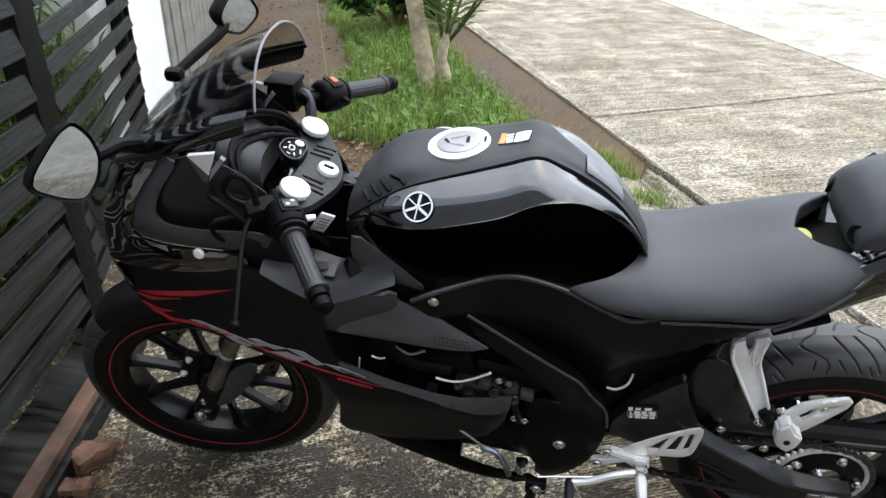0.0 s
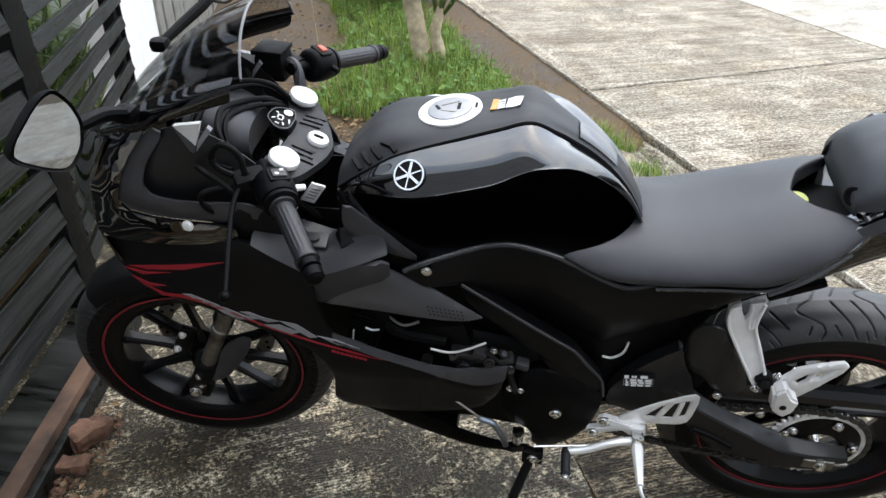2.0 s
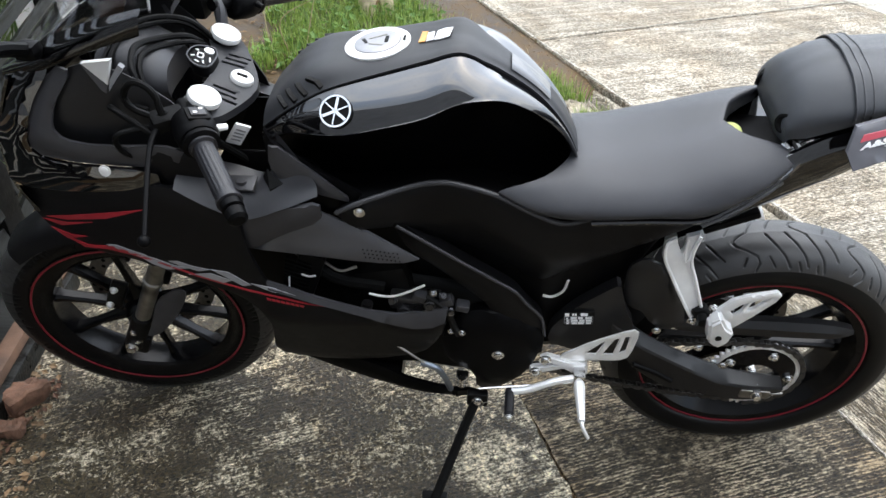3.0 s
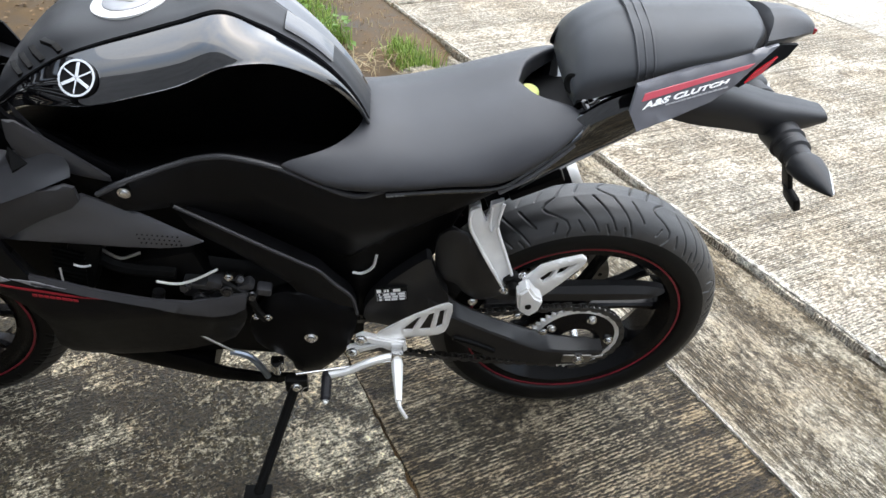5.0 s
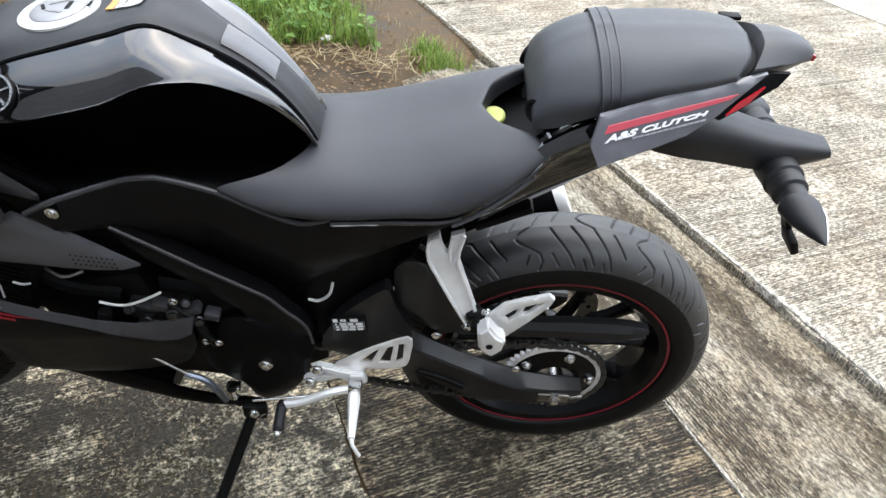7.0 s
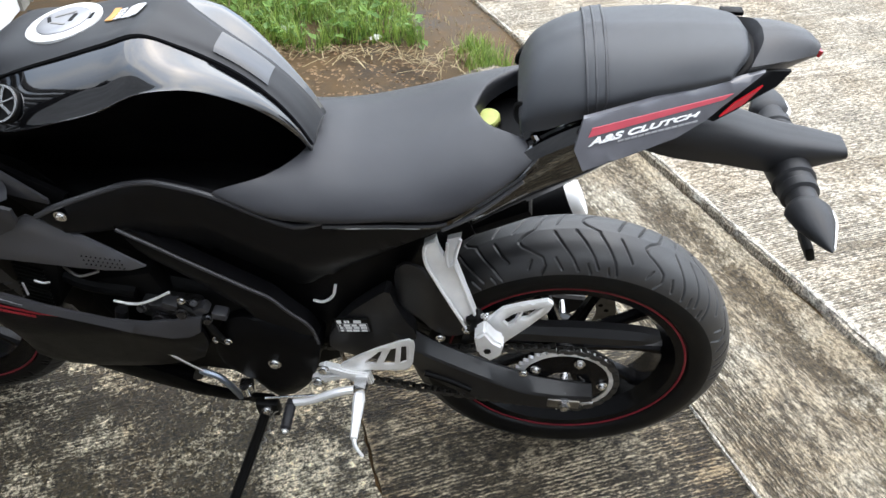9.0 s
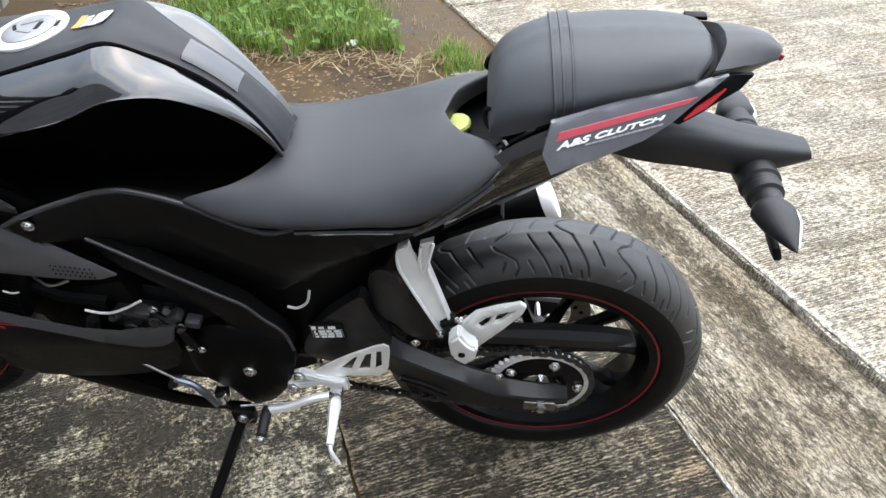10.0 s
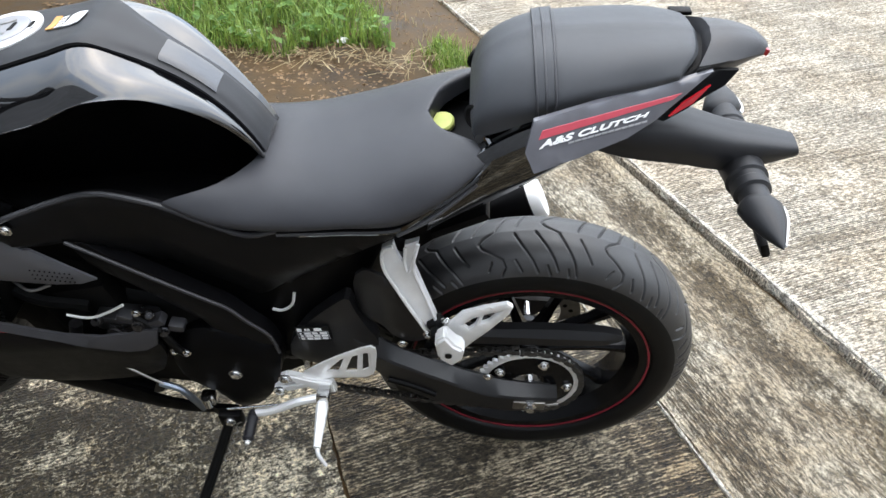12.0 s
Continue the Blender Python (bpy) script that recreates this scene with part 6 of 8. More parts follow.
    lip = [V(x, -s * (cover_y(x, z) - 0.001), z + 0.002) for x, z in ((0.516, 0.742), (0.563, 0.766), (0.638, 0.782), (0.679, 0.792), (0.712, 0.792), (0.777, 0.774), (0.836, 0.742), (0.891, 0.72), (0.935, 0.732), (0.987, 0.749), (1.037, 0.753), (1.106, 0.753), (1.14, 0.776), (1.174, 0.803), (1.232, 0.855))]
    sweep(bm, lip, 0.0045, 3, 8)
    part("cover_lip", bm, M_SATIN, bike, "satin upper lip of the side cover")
    bm = bmesh.new()
    bolt(bm, V(0.556, s * 0.164, 0.749), (0, s, 0), 0.0065, 0.005)
    part("cover_bolt", bm, M_CHROME, bike)
    part("frame_beam", side_plate([(0.605, 0.697), (0.62, 0.703), (0.661, 0.668), (0.729, 0.621), (0.792, 0.579), (0.825, 0.556), (0.848, 0.523), (0.88, 0.487), (0.891, 0.439), (0.877, 0.386), (0.846, 0.309), (0.821, 0.256), (0.794, 0.247), (0.79, 0.283), (0.8, 0.383), (0.8, 0.452), (0.775, 0.514), (0.745, 0.541), (0.69, 0.593), (0.63, 0.64)], lambda x, z: -0.138, 0.03, s, 0.02, 0.006), M_SIDE, bike, "black delta frame spar")
    # Thin paler rod that paints the highlight along the black spar's edge.
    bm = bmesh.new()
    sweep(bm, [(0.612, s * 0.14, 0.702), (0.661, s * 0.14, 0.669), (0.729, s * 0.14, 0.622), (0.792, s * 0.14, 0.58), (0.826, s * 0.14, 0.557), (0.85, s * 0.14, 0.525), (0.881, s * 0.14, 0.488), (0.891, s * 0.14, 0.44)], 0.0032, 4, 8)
    part("spar_highlight", bm, M_SATIN, bike)

# Fuel tank.
TANK_SECTIONS = [  # x, spine z, shoulder (y, z), cover edge (y, z), knee edge (y, z)
    (0.392, 0.878, (-0.06, 0.872), (-0.088, 0.852), (-0.098, 0.838)),
    (0.44, 0.925, (-0.066, 0.918), (-0.098, 0.892), (-0.114, 0.866)),
    (0.49, 0.95, (-0.062, 0.946), (-0.091, 0.921), (-0.131, 0.878)),
    (0.54, 0.958, (-0.055, 0.955), (-0.086, 0.94), (-0.141, 0.887)),
    (0.6, 0.965, (-0.046, 0.965), (-0.077, 0.956), (-0.14, 0.902)),
    (0.66, 0.974, (-0.04, 0.975), (-0.068, 0.972), (-0.134, 0.917)),
    (0.712, 0.986, (-0.034, 0.987), (-0.06, 0.984), (-0.122, 0.937)),
    (0.755, 0.966, (-0.028, 0.966), (-0.046, 0.961), (-0.113, 0.943)),
    (0.787, 0.947, (-0.022, 0.946), (-0.038, 0.94), (-0.099, 0.935)),
    (0.82, 0.925, (-0.02, 0.924), (-0.034, 0.917), (-0.084, 0.914)),
    (0.85, 0.9, (-0.019, 0.899), (-0.034, 0.892), (-0.07, 0.888)),
    (0.875, 0.872, (-0.019, 0.871), (-0.034, 0.864), (-0.06, 0.86)),
    (0.897, 0.84, (-0.02, 0.838), (-0.036, 0.832), (-0.053, 0.828)),
    (0.914, 0.806, (-0.022, 0.804), (-0.038, 0.798), (-0.05, 0.793))]
TANK = []
for tx, tz, (y1, z1), (y2, z2), (y3, z3) in TANK_SECTIONS:
    low_z = 0.7 + 0.012 * math.sin(tx * 9)
    deep = max(0.0, min(1.0, (tx - 0.7) / 0.08))
    TANK.append([(tx, 0, tz), (tx, y1, z1), (tx, y2, z2), (tx, y2 * 0.45 + y3 * 0.55 - 0.004, z2 * 0.45 + z3 * 0.55 + 0.007), (tx, y3, z3), (tx, y3 + 0.006, z3 - 0.007), (tx, y3 * (0.44 - 0.34 * deep), (z3 * 0.6 + low_z * 0.4) * (1 - deep) + (z3 - 0.03) * deep), (tx, y3 * 0.05, low_z)])
TK = 6
tank = new("fuel_tank")
tank.parent = bike
tank["label"] = "gloss black tank with matte centre cover"
part("tank_body", loft(TANK, TK, first=0, last=5), M_GLOSS, tank, "gloss black sculpted tank", edge=45)
part("tank_hollow", loft(TANK, TK, first=5, last=7, floor_z=0.69), M_MATTE, tank, "black knee hollow under the tank's edge", edge=45)
bm = loft(TANK, TK, first=0, last=2, lift=0.005, caps=False)
bmesh.ops.solidify(bm, geom=bm.faces[:], thickness=0.006)
cover = part("tank_cover", bm, M_COVER, tank, "matte charcoal centre cover", edge=50)
NET = resample([[V(*p) for p in r] for r in TANK], TK)


def on_tank(x, col, lift=0.006):
    """A point of the tank's skin at x and column col (spine 0 to flank 7)."""
    j = min(range(len(NET)), key=lambda i: abs(NET[i][0].x - x))
    return NET[j][int(round(col * TK))] + V(0, 0, lift)


def tank_z(x, y):
    j = min(range(len(NET)), key=lambda i: abs(NET[i][0].x - x))
    r = NET[j]
    k = min(range(len(r)), key=lambda i: abs(r[i].y + abs(y)) + (0 if i < 4.1 * TK else 9))
    return r[k].z


bm = bmesh.new()
slope = math.atan2(0.965 - 0.955, 0.07)
cap_n = V(-math.sin(slope), 0, math.cos(slope))
cc = V(0.576, 0, 0.9665)
turned(bm, cc, cap_n, [(-0.002, 0.054), (0.0025, 0.054), (0.004, 0.0515), (0.004, 0.039), (0.002, 0.037), (0.002, 0.02)], 48)
fuel_cap = part("fuel_cap", bm, M_CAP, tank, "round pale metal fuel filler ring")
bm = bmesh.new()
turned(bm, cc + cap_n * 0.002, cap_n, [(0, 0.0375), (0.003, 0.0375), (0.0045, 0.035), (0.005, 0.02)], 40)
part("cap_lid", bm, M_LID, fuel_cap, "brushed silver filler lid")
crot = cap_n.to_track_quat("Z", "X").to_matrix()
for dx, dy, w, h, a in ((0.0, 0.012, 0.03, 0.004, 20), (0.0, -0.014, 0.026, 0.004, -20), (0.016, 0.0, 0.006, 0.02, 0), (-0.02, 0.0, 0.005, 0.016, 30), (0.045, 0.0, 0.004, 0.016, 0)):
    bm = bmesh.new()
    box(bm, cc + cap_n * 0.0072 + V(dx, dy, dx * slope), (w, h, 0.0012), crot @ Matrix.Rotation(radians(a), 3, "Z"))
    part("cap_mark", bm, M_DARK if dx else M_STEEL, fuel_cap)
bm = bmesh.new()
shell(bm, [V(0.668, -0.012), V(0.692, -0.014), V(0.696, 0.016), V(0.671, 0.018)], lambda x, y, d: V(x, y, tank_z(x, y) + 0.0078 - d), 0.0015, 0.012, 0.0)
part("warning_label", bm, M_WHITE, tank, "small white and orange warning label")
bm = bmesh.new()
shell(bm, [V(0.643, -0.012), V(0.653, -0.012), V(0.656, 0.019), V(0.646, 0.02)], lambda x, y, d: V(x, y, tank_z(x, y) + 0.0078 - d), 0.0015, 0.012, 0.0)
part("label_stripe", bm, M_ORANGE, tank)
for k in range(4):
    bm = bmesh.new()
    shell(bm, [V(0.655, -0.011 + 0.0078 * k), V(0.667, -0.0115 + 0.0078 * k), V(0.667, -0.007 + 0.0078 * k), V(0.655, -0.0065 + 0.0078 * k)], lambda x, y, d: V(x, y, tank_z(x, y) + 0.0079 - d), 0.0012, 0.01, 0.0)
    part("lettering_bar", bm, M_WHITE, tank)
for s in (-1, 1):
    for k in range(4):
        bm = bmesh.new()
        x = 0.42 + 0.019 * k
        pts = [on_tank(x, 1.1, 0.0048), on_tank(x + 0.01, 1.5, 0.0048), on_tank(x + 0.018, 1.9, 0.0048)]
        for a, b in zip(pts, pts[1:]):
            a, b = V(a.x, s * a.y, a.z), V(b.x, s * b.y, b.z)
            d = b - a
            box(bm, (a + b) / 2, (d.length * 1.1, 0.0105, 0.006), d.to_track_quat("X", "Z").to_matrix(), 0.001)
        part("vent_slot", bm, M_DARK, cover, "dark vent slot")
    # round badge with three plain spokes
    c = V(0.527, s * 0.1225, 0.9135)
    n_ = V(-0.14, s * 0.68, 0.72).normalized()
    bm = bmesh.new()
    turned(bm, c - n_ * 0.004, n_, [(0, 0.026), (0.007, 0.026), (0.0085, 0.0245)], 36)
    badge = part("badge", bm, M_DARK, tank, "round silver emblem")
    bm = bmesh.new()
    q = n_.to_track_quat("Z", "X").to_matrix()
    ringp = [(r * math.cos(2 * math.pi * i / 40), r * math.sin(2 * math.pi * i / 40)) for r in (0.0255, 0.0225) for i in range(40)]
    vs = [bm.verts.new(c + q @ V(x, y, 0.0068)) for x, y in ringp]
    vs2 = [bm.verts.new(c + q @ V(x, y, 0.005)) for x, y in ringp]
    for i in range(40):
        j = (i + 1) % 40
        bm.faces.new((vs[i], vs[j], vs[40 + j], vs[40 + i]))
        bm.faces.new((vs[i], vs2[i], vs2[j], vs[j]))
        bm.faces.new((vs[40 + i], vs[40 + j], vs2[40 + j], vs2[40 + i]))
    part("badge_ring", bm, M_CHROME, badge)
    for k in range(6):
        bm = bmesh.new()
        box(bm, c + q @ (Matrix.Rotation(k * math.pi / 3, 3, "Z") @ V(0.011, 0, 0.0062)), (0.021, 0.0022 if k % 2 else 0.0046, 0.0015), q @ Matrix.Rotation(k * math.pi / 3, 3, "Z"))
        part("badge_spoke", bm, M_CHROME, badge)

bm = bmesh.new()
film_rows = [r for r in NET if 0.79 <= r[0].x <= 0.862]
for s, n_col in ((1, 10), (-1, 6)):
    g = [[bm.verts.new((p.x, s * p.y, p.z + 0.0085)) for p in r[:n_col]] for r in film_rows]
    for a, b in zip(g, g[1:]):
        for i in range(n_col - 1):
            bm.faces.new((a[i], a[i + 1], b[i + 1], b[i]))
bmesh.ops.remove_doubles(bm, verts=bm.verts, dist=0.0002)
bmesh.ops.recalc_face_normals(bm, faces=bm.faces)
bmesh.ops.solidify(bm, geom=bm.faces[:], thickness=0.0006)
part("protective_film", bm, M_FILM, tank, "glossy clear film on the tank cover")

# Rider's seat.
SEAT = [[(0.905, 0, 0.8), (0.897, -0.05, 0.797), (0.855, -0.1, 0.792), (0.79, -0.132, 0.787), (0.785, -0.134, 0.777)],
        [(0.93, 0, 0.803), (0.925, -0.06, 0.801), (0.9, -0.107, 0.787), (0.857, -0.139, 0.758), (0.86, -0.136, 0.74)],
        [(0.98, 0, 0.806), (0.98, -0.065, 0.804), (0.97, -0.118, 0.788), (0.95, -0.147, 0.757), (0.95, -0.139, 0.737)],
        [(1.05, 0, 0.822), (1.05, -0.07, 0.821), (1.05, -0.125, 0.804), (1.04, -0.156, 0.772), (1.03, -0.144, 0.752)],
        [(1.11, 0, 0.842), (1.11, -0.07, 0.843), (1.12, -0.125, 0.825), (1.12, -0.155, 0.785), (1.12, -0.141, 0.759)],
        [(1.145, 0, 0.855), (1.16, -0.06, 0.861), (1.18, -0.113, 0.85), (1.19, -0.142, 0.822), (1.185, -0.13, 0.8)],
        [(1.152, 0, 0.85), (1.172, -0.05, 0.862), (1.22, -0.09, 0.868), (1.236, -0.115, 0.853), (1.23, -0.11, 0.838)],
        [(1.153, 0, 0.825), (1.174, -0.045, 0.836), (1.222, -0.085, 0.845), (1.238, -0.105, 0.838), (1.232, -0.1, 0.826)]]
SEAT = [r + [(r[-1][0] + 0.012, r[-1][1] * 0.86, r[-1][2] - 0.014)] for r in SEAT]
part("rider_seat", loft(SEAT, 5, caps=False), M_VINYL, bike, "black textured vinyl rider's seat", edge=70)
for s in (-1, 1):
    bm = bmesh.new()
    sweep(bm, [(x, -s * y, z) for x, y, z in ((0.94, -0.141, 0.734), (1.03, -0.148, 0.749), (1.112, -0.147, 0.756), (1.156, -0.143, 0.786), (1.195, -0.133, 0.813), (1.23, -0.119, 0.84), (1.244, -0.106, 0.862), (1.234, -0.09, 0.878))], 0.0055, 5, 8)
    part("seat_trim", bm, M_GLOSS, bike, "gloss black trim along the seat's lower edge")
    bm = bmesh.new()
    sweep(bm, [(x, -s * y, z) for x, y, z in ((1.115, -0.149, 0.747), (1.157, -0.146, 0.774), (1.193, -0.137, 0.801), (1.224, -0.124, 0.824))], 0.0035, 5, 8)
    part("cover_rib", bm, M_DUCT, bike)
bm = loft([[(x, 0, z), (x, -0.06, z), (x, -0.095, z - 0.015), (x, -0.09, z - 0.045)] for x, z in ((1.1, 0.81), (1.17, 0.82), (1.22, 0.832), (1.27, 0.855))], 3, floor_z=lambda p: p.z - 0.004)
part("under_seat_tray", bm, M_MATTE, bike)
bm = bmesh.new()
turned(bm, (1.172, 0.012, 0.812), (-0.15, -0.2, 1), [(0, 0.012), (0.008, 0.012), (0.01, 0.019), (0.018, 0.0195), (0.021, 0.017), (0.0215, 0.008)], 24)
part("seat_stop", bm, M_YELLOW, bike, "round yellow-green rubber knob behind the seat")

# Passenger seat, tail cowl and flanks.
PIL = [[(1.212, 0, 0.885), (1.212, -0.05, 0.883), (1.216, -0.085, 0.88), (1.22, -0.09, 0.872)],
       [(1.212, 0, 0.912), (1.213, -0.055, 0.91), (1.217, -0.09, 0.902), (1.222, -0.097, 0.886)],
       [(1.232, 0, 0.955), (1.234, -0.055, 0.95), (1.238, -0.096, 0.925), (1.244, -0.104, 0.894)],
       [(1.285, 0, 0.985), (1.286, -0.062, 0.975), (1.29, -0.104, 0.943), (1.292, -0.108, 0.918)],
       [(1.36, 0, 0.993), (1.36, -0.066, 0.983), (1.36, -0.099, 0.96), (1.36, -0.102, 0.943)],
       [(1.43, 0, 0.996), (1.43, -0.06, 0.989), (1.43, -0.087, 0.968), (1.43, -0.09, 0.955)],
       [(1.488, 0, 0.993), (1.482, -0.048, 0.988), (1.466, -0.078, 0.972), (1.466, -0.08, 0.962)],
       [(1.5, 0, 0.984), (1.494, -0.046, 0.98), (1.472, -0.076, 0.966), (1.47, -0.078, 0.958)]]
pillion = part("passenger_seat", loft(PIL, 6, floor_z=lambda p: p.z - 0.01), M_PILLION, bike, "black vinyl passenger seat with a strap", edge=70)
PN = resample([[V(*p) for p in r] for r in PIL], 12)


def band_over(i0, i1, lift, mat_, name):
    bm = bmesh.new()
    for s in (1, -1):
        g = [[bm.verts.new(V(p.x, s * p.y * 1.015, p.z + lift)) for p in PN[i]] for i in range(i0, i1 + 1)]
        for a, b in zip(g, g[1:]):
            for k in range(len(a) - 1):
                f = (a[k], a[k + 1], b[k + 1], b[k])
                bm.faces.new(f if s > 0 else f[::-1])
    bmesh.ops.remove_doubles(bm, verts=bm.verts, dist=0.0003)
    bmesh.ops.recalc_face_normals(bm, faces=bm.faces)
    bmesh.ops.solidify(bm, geom=bm.faces[:], thickness=0.003)
    part(name, bm, mat_, pillion, "stitched vinyl strap across the seat", edge=50)


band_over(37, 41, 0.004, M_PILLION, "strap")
for i in (37, 39, 41):
    bm = bmesh.new()
    half = [V(p.x, p.y * 1.015, p.z + 0.0035) for p in PN[i]]
    sweep(bm, [V(p.x, -p.y, p.z) for p in half[::-6]] + half[6::6], 0.0018, 2, 6)
    part("seam", bm, M_VINYL, pillion)
for s in (-1, 1):
    bm = bmesh.new()
    turned(bm, V(1.218, s * 0.072, 0.898), (-0.75, s * 0.6, 0.15), [(0, 0.016), (0.004, 0.016), (0.005, 0.012), (0.003, 0.008)], 20)
    part("seat_stud", bm, M_DARK, pillion)
TAIL = [[(1.515, 0, 0.993), (1.511, -0.03, 0.989), (1.494, -0.064, 0.974), (1.4935, -0.065, 0.9725), (1.492, -0.066, 0.968), (1.486, -0.06, 0.942)],
        [(1.545, 0, 0.994), (1.542, -0.025, 0.99), (1.53, -0.051, 0.974), (1.5295, -0.052, 0.9725), (1.528, -0.052, 0.968), (1.52, -0.046, 0.945)],
        [(1.575, 0, 0.987), (1.573, -0.018, 0.984), (1.564, -0.034, 0.973), (1.5635, -0.0345, 0.9717), (1.562, -0.034, 0.968), (1.55, -0.028, 0.95)],
        [(1.593, 0, 0.974), (1.592, -0.01, 0.973), (1.586, -0.02, 0.969), (1.5855, -0.0203, 0.968), (1.585, -0.02, 0.965), (1.578, -0.014, 0.957)]]
part("seat_well", loft([[(1.462, 0, 0.972), (1.462, -0.05, 0.966), (1.456, -0.08, 0.955), (1.45, -0.08, 0.935)], [(1.5, 0, 0.978), (1.496, -0.045, 0.972), (1.478, -0.073, 0.958), (1.47, -0.07, 0.94)], [(1.525, 0, 0.98), (1.52, -0.04, 0.974), (1.502, -0.06, 0.96), (1.495, -0.058, 0.94)]], 4, floor_z=lambda p: p.z - 0.006), M_MATTE, bike, "black recess between seat and tail cowl", edge=50)
cowl = part("tail_cowl", loft(TAIL, 5, floor_z=lambda p: p.z - 0.006), M_SATIN, bike, "charcoal tail cowl", edge=45)
bm = bmesh.new()
box(bm, (1.59, 0, 0.967), (0.008, 0.034, 0.009), Matrix.Rotation(radians(20), 3, "Y"), 0.002)
part("tail_lamp", bm, M_REFLECT, cowl, "red tail lamp")
bm = bmesh.new()
box(bm, (1.489, 0.056, 0.985), (0.03, 0.016, 0.006), None, 0.002)
part("seat_catch", bm, M_DARK, cowl)
body_rows = [[(1.17, 0, 0.79), (1.17, -0.07, 0.8), (1.17, -0.11, 0.808), (1.155, -0.118, 0.735), (1.15, -0.085, 0.695)],
             [(1.24, 0, 0.83), (1.238, -0.07, 0.85), (1.236, -0.108, 0.872), (1.235, -0.12, 0.806), (1.245, -0.09, 0.763)],
             [(1.3, 0, 0.86), (1.3, -0.07, 0.89), (1.3, -0.104, 0.908), (1.31, -0.115, 0.846), (1.32, -0.085, 0.812)],
             [(1.38, 0, 0.9), (1.38, -0.06, 0.92), (1.38, -0.1, 0.93), (1.39, -0.105, 0.9), (1.4, -0.06, 0.85)],
             [(1.46, 0, 0.92), (1.46, -0.05, 0.935), (1.46, -0.068, 0.945), (1.46, -0.066, 0.925), (1.46, -0.05, 0.89)],
             [(1.52, 0, 0.935), (1.52, -0.022, 0.94), (1.52, -0.034, 0.944), (1.52, -0.032, 0.935), (1.51, -0.03, 0.92)]]
part("tail_body", loft(body_rows, 4, floor_z=lambda p: p.z - 0.004), M_GLOSS, bike, "gloss black tail body", edge=40)
TAIL_FOLD = lambda x: float(np.interp(x, [1.286, 1.372, 1.438, 1.455], [0.899, 0.91, 0.921, 0.928]))
tail_y = lambda x, z: -0.963 + 0.192 * x + 0.62 * z - 0.2 * max(0.0, TAIL_FOLD(x) - z)
for s in (-1, 1):
    tp = part("tail_panel", side_plate([(1.291, 0.935), (1.282, 0.903), (1.294, 0.882), (1.35, 0.894), (1.409, 0.909), (1.443, 0.924), (1.459, 0.935), (1.512, 0.97), (1.455, 0.961), (1.372, 0.949)], tail_y, 0.01, s, 0.01, 0.003, turn=0), M_TAIL, bike, "charcoal tail panel with red flash and lettering")
    part("flash", side_plate([(1.302, 0.9265), (1.298, 0.9175), (1.38, 0.932), (1.462, 0.9465), (1.473, 0.952), (1.39, 0.94)], lambda x, z: tail_y(x, z) - 0.0012, 0.0015, s, 0.02, 0.0, turn=0), M_FLASH_SHEEN, tp, "red flash with gloss reflection put into its pinkish colour")
    part("reflector", side_plate([(1.459, 0.929), (1.476, 0.942), (1.509, 0.958), (1.488, 0.941)], lambda x, z: tail_y(x, z) - 0.002, 0.004, s, 0.02, 0.0, turn=0), M_REFLECT, tp, "red reflector strip")
    part("tail_filler", side_plate([(1.43, 0.925), (1.455, 0.94), (1.505, 0.967), (1.545, 0.968), (1.53, 0.952), (1.485, 0.928), (1.456, 0.918)], lambda x, z: tail_y(min(x, 1.5), z) + 0.012, 0.008, s, 0.02, 0.002, turn=0), M_MATTE, bike)
    fc = bpy.data.curves.new("lettering", "FONT")
    fc.body, fc.size, fc.shear, fc.extrude, fc.offset = "A&S CLUTCH", 0.021, 0.25, 0.0004, 0.0007
    fo = bpy.data.objects.new("lettering", fc)
    scene.collection.objects.link(fo)
    bpy.context.view_layer.update()
    me = bpy.data.meshes.new_from_object(fo.evaluated_get(bpy.context.evaluated_depsgraph_get()))
    bpy.data.objects.remove(fo)
    wid = max(v.co.x for v in me.vertices)
    for v in me.vertices:
        u, w, dz = v.co.x / wid, v.co.y, v.co.z
        k = u if s < 0 else 1 - u
        x = 1.3 + 0.134 * k
        z = 0.909 + 0.0235 * k + w * (0.5 - 0.22 * u)
        v.co = (x, -s * (tail_y(x, z) - 0.0022 - dz) if s > 0 else tail_y(x, z) - 0.0022 - dz, z)
    me.materials.append(M_WHITE)
    lo = new("lettering", me)
    lo.parent = tp
    lo["label"] = "white slanted lettering"
    for k in range(12):
        x0, z0 = 1.335 + 0.0082 * k, 0.9108 + 0.00127 * k
        part("lettering_bar", side_plate([(x0, z0), (x0, z0 + 0.0014), (x0 + 0.007, z0 + 0.0025), (x0 + 0.007, z0 + 0.0011)], lambda x, z: tail_y(x, z) - 0.002, 0.0015, s, 0.02, 0.0, turn=0), M_GREY, tp)
    bm = bmesh.new()
    sweep(bm, [(1.2, s * 0.1, 0.79), (1.27, s * 0.108, 0.835), (1.33, s * 0.1, 0.865)], 0.006, 4, 8)
    part("grab_rail", bm, M_DARK, bike)

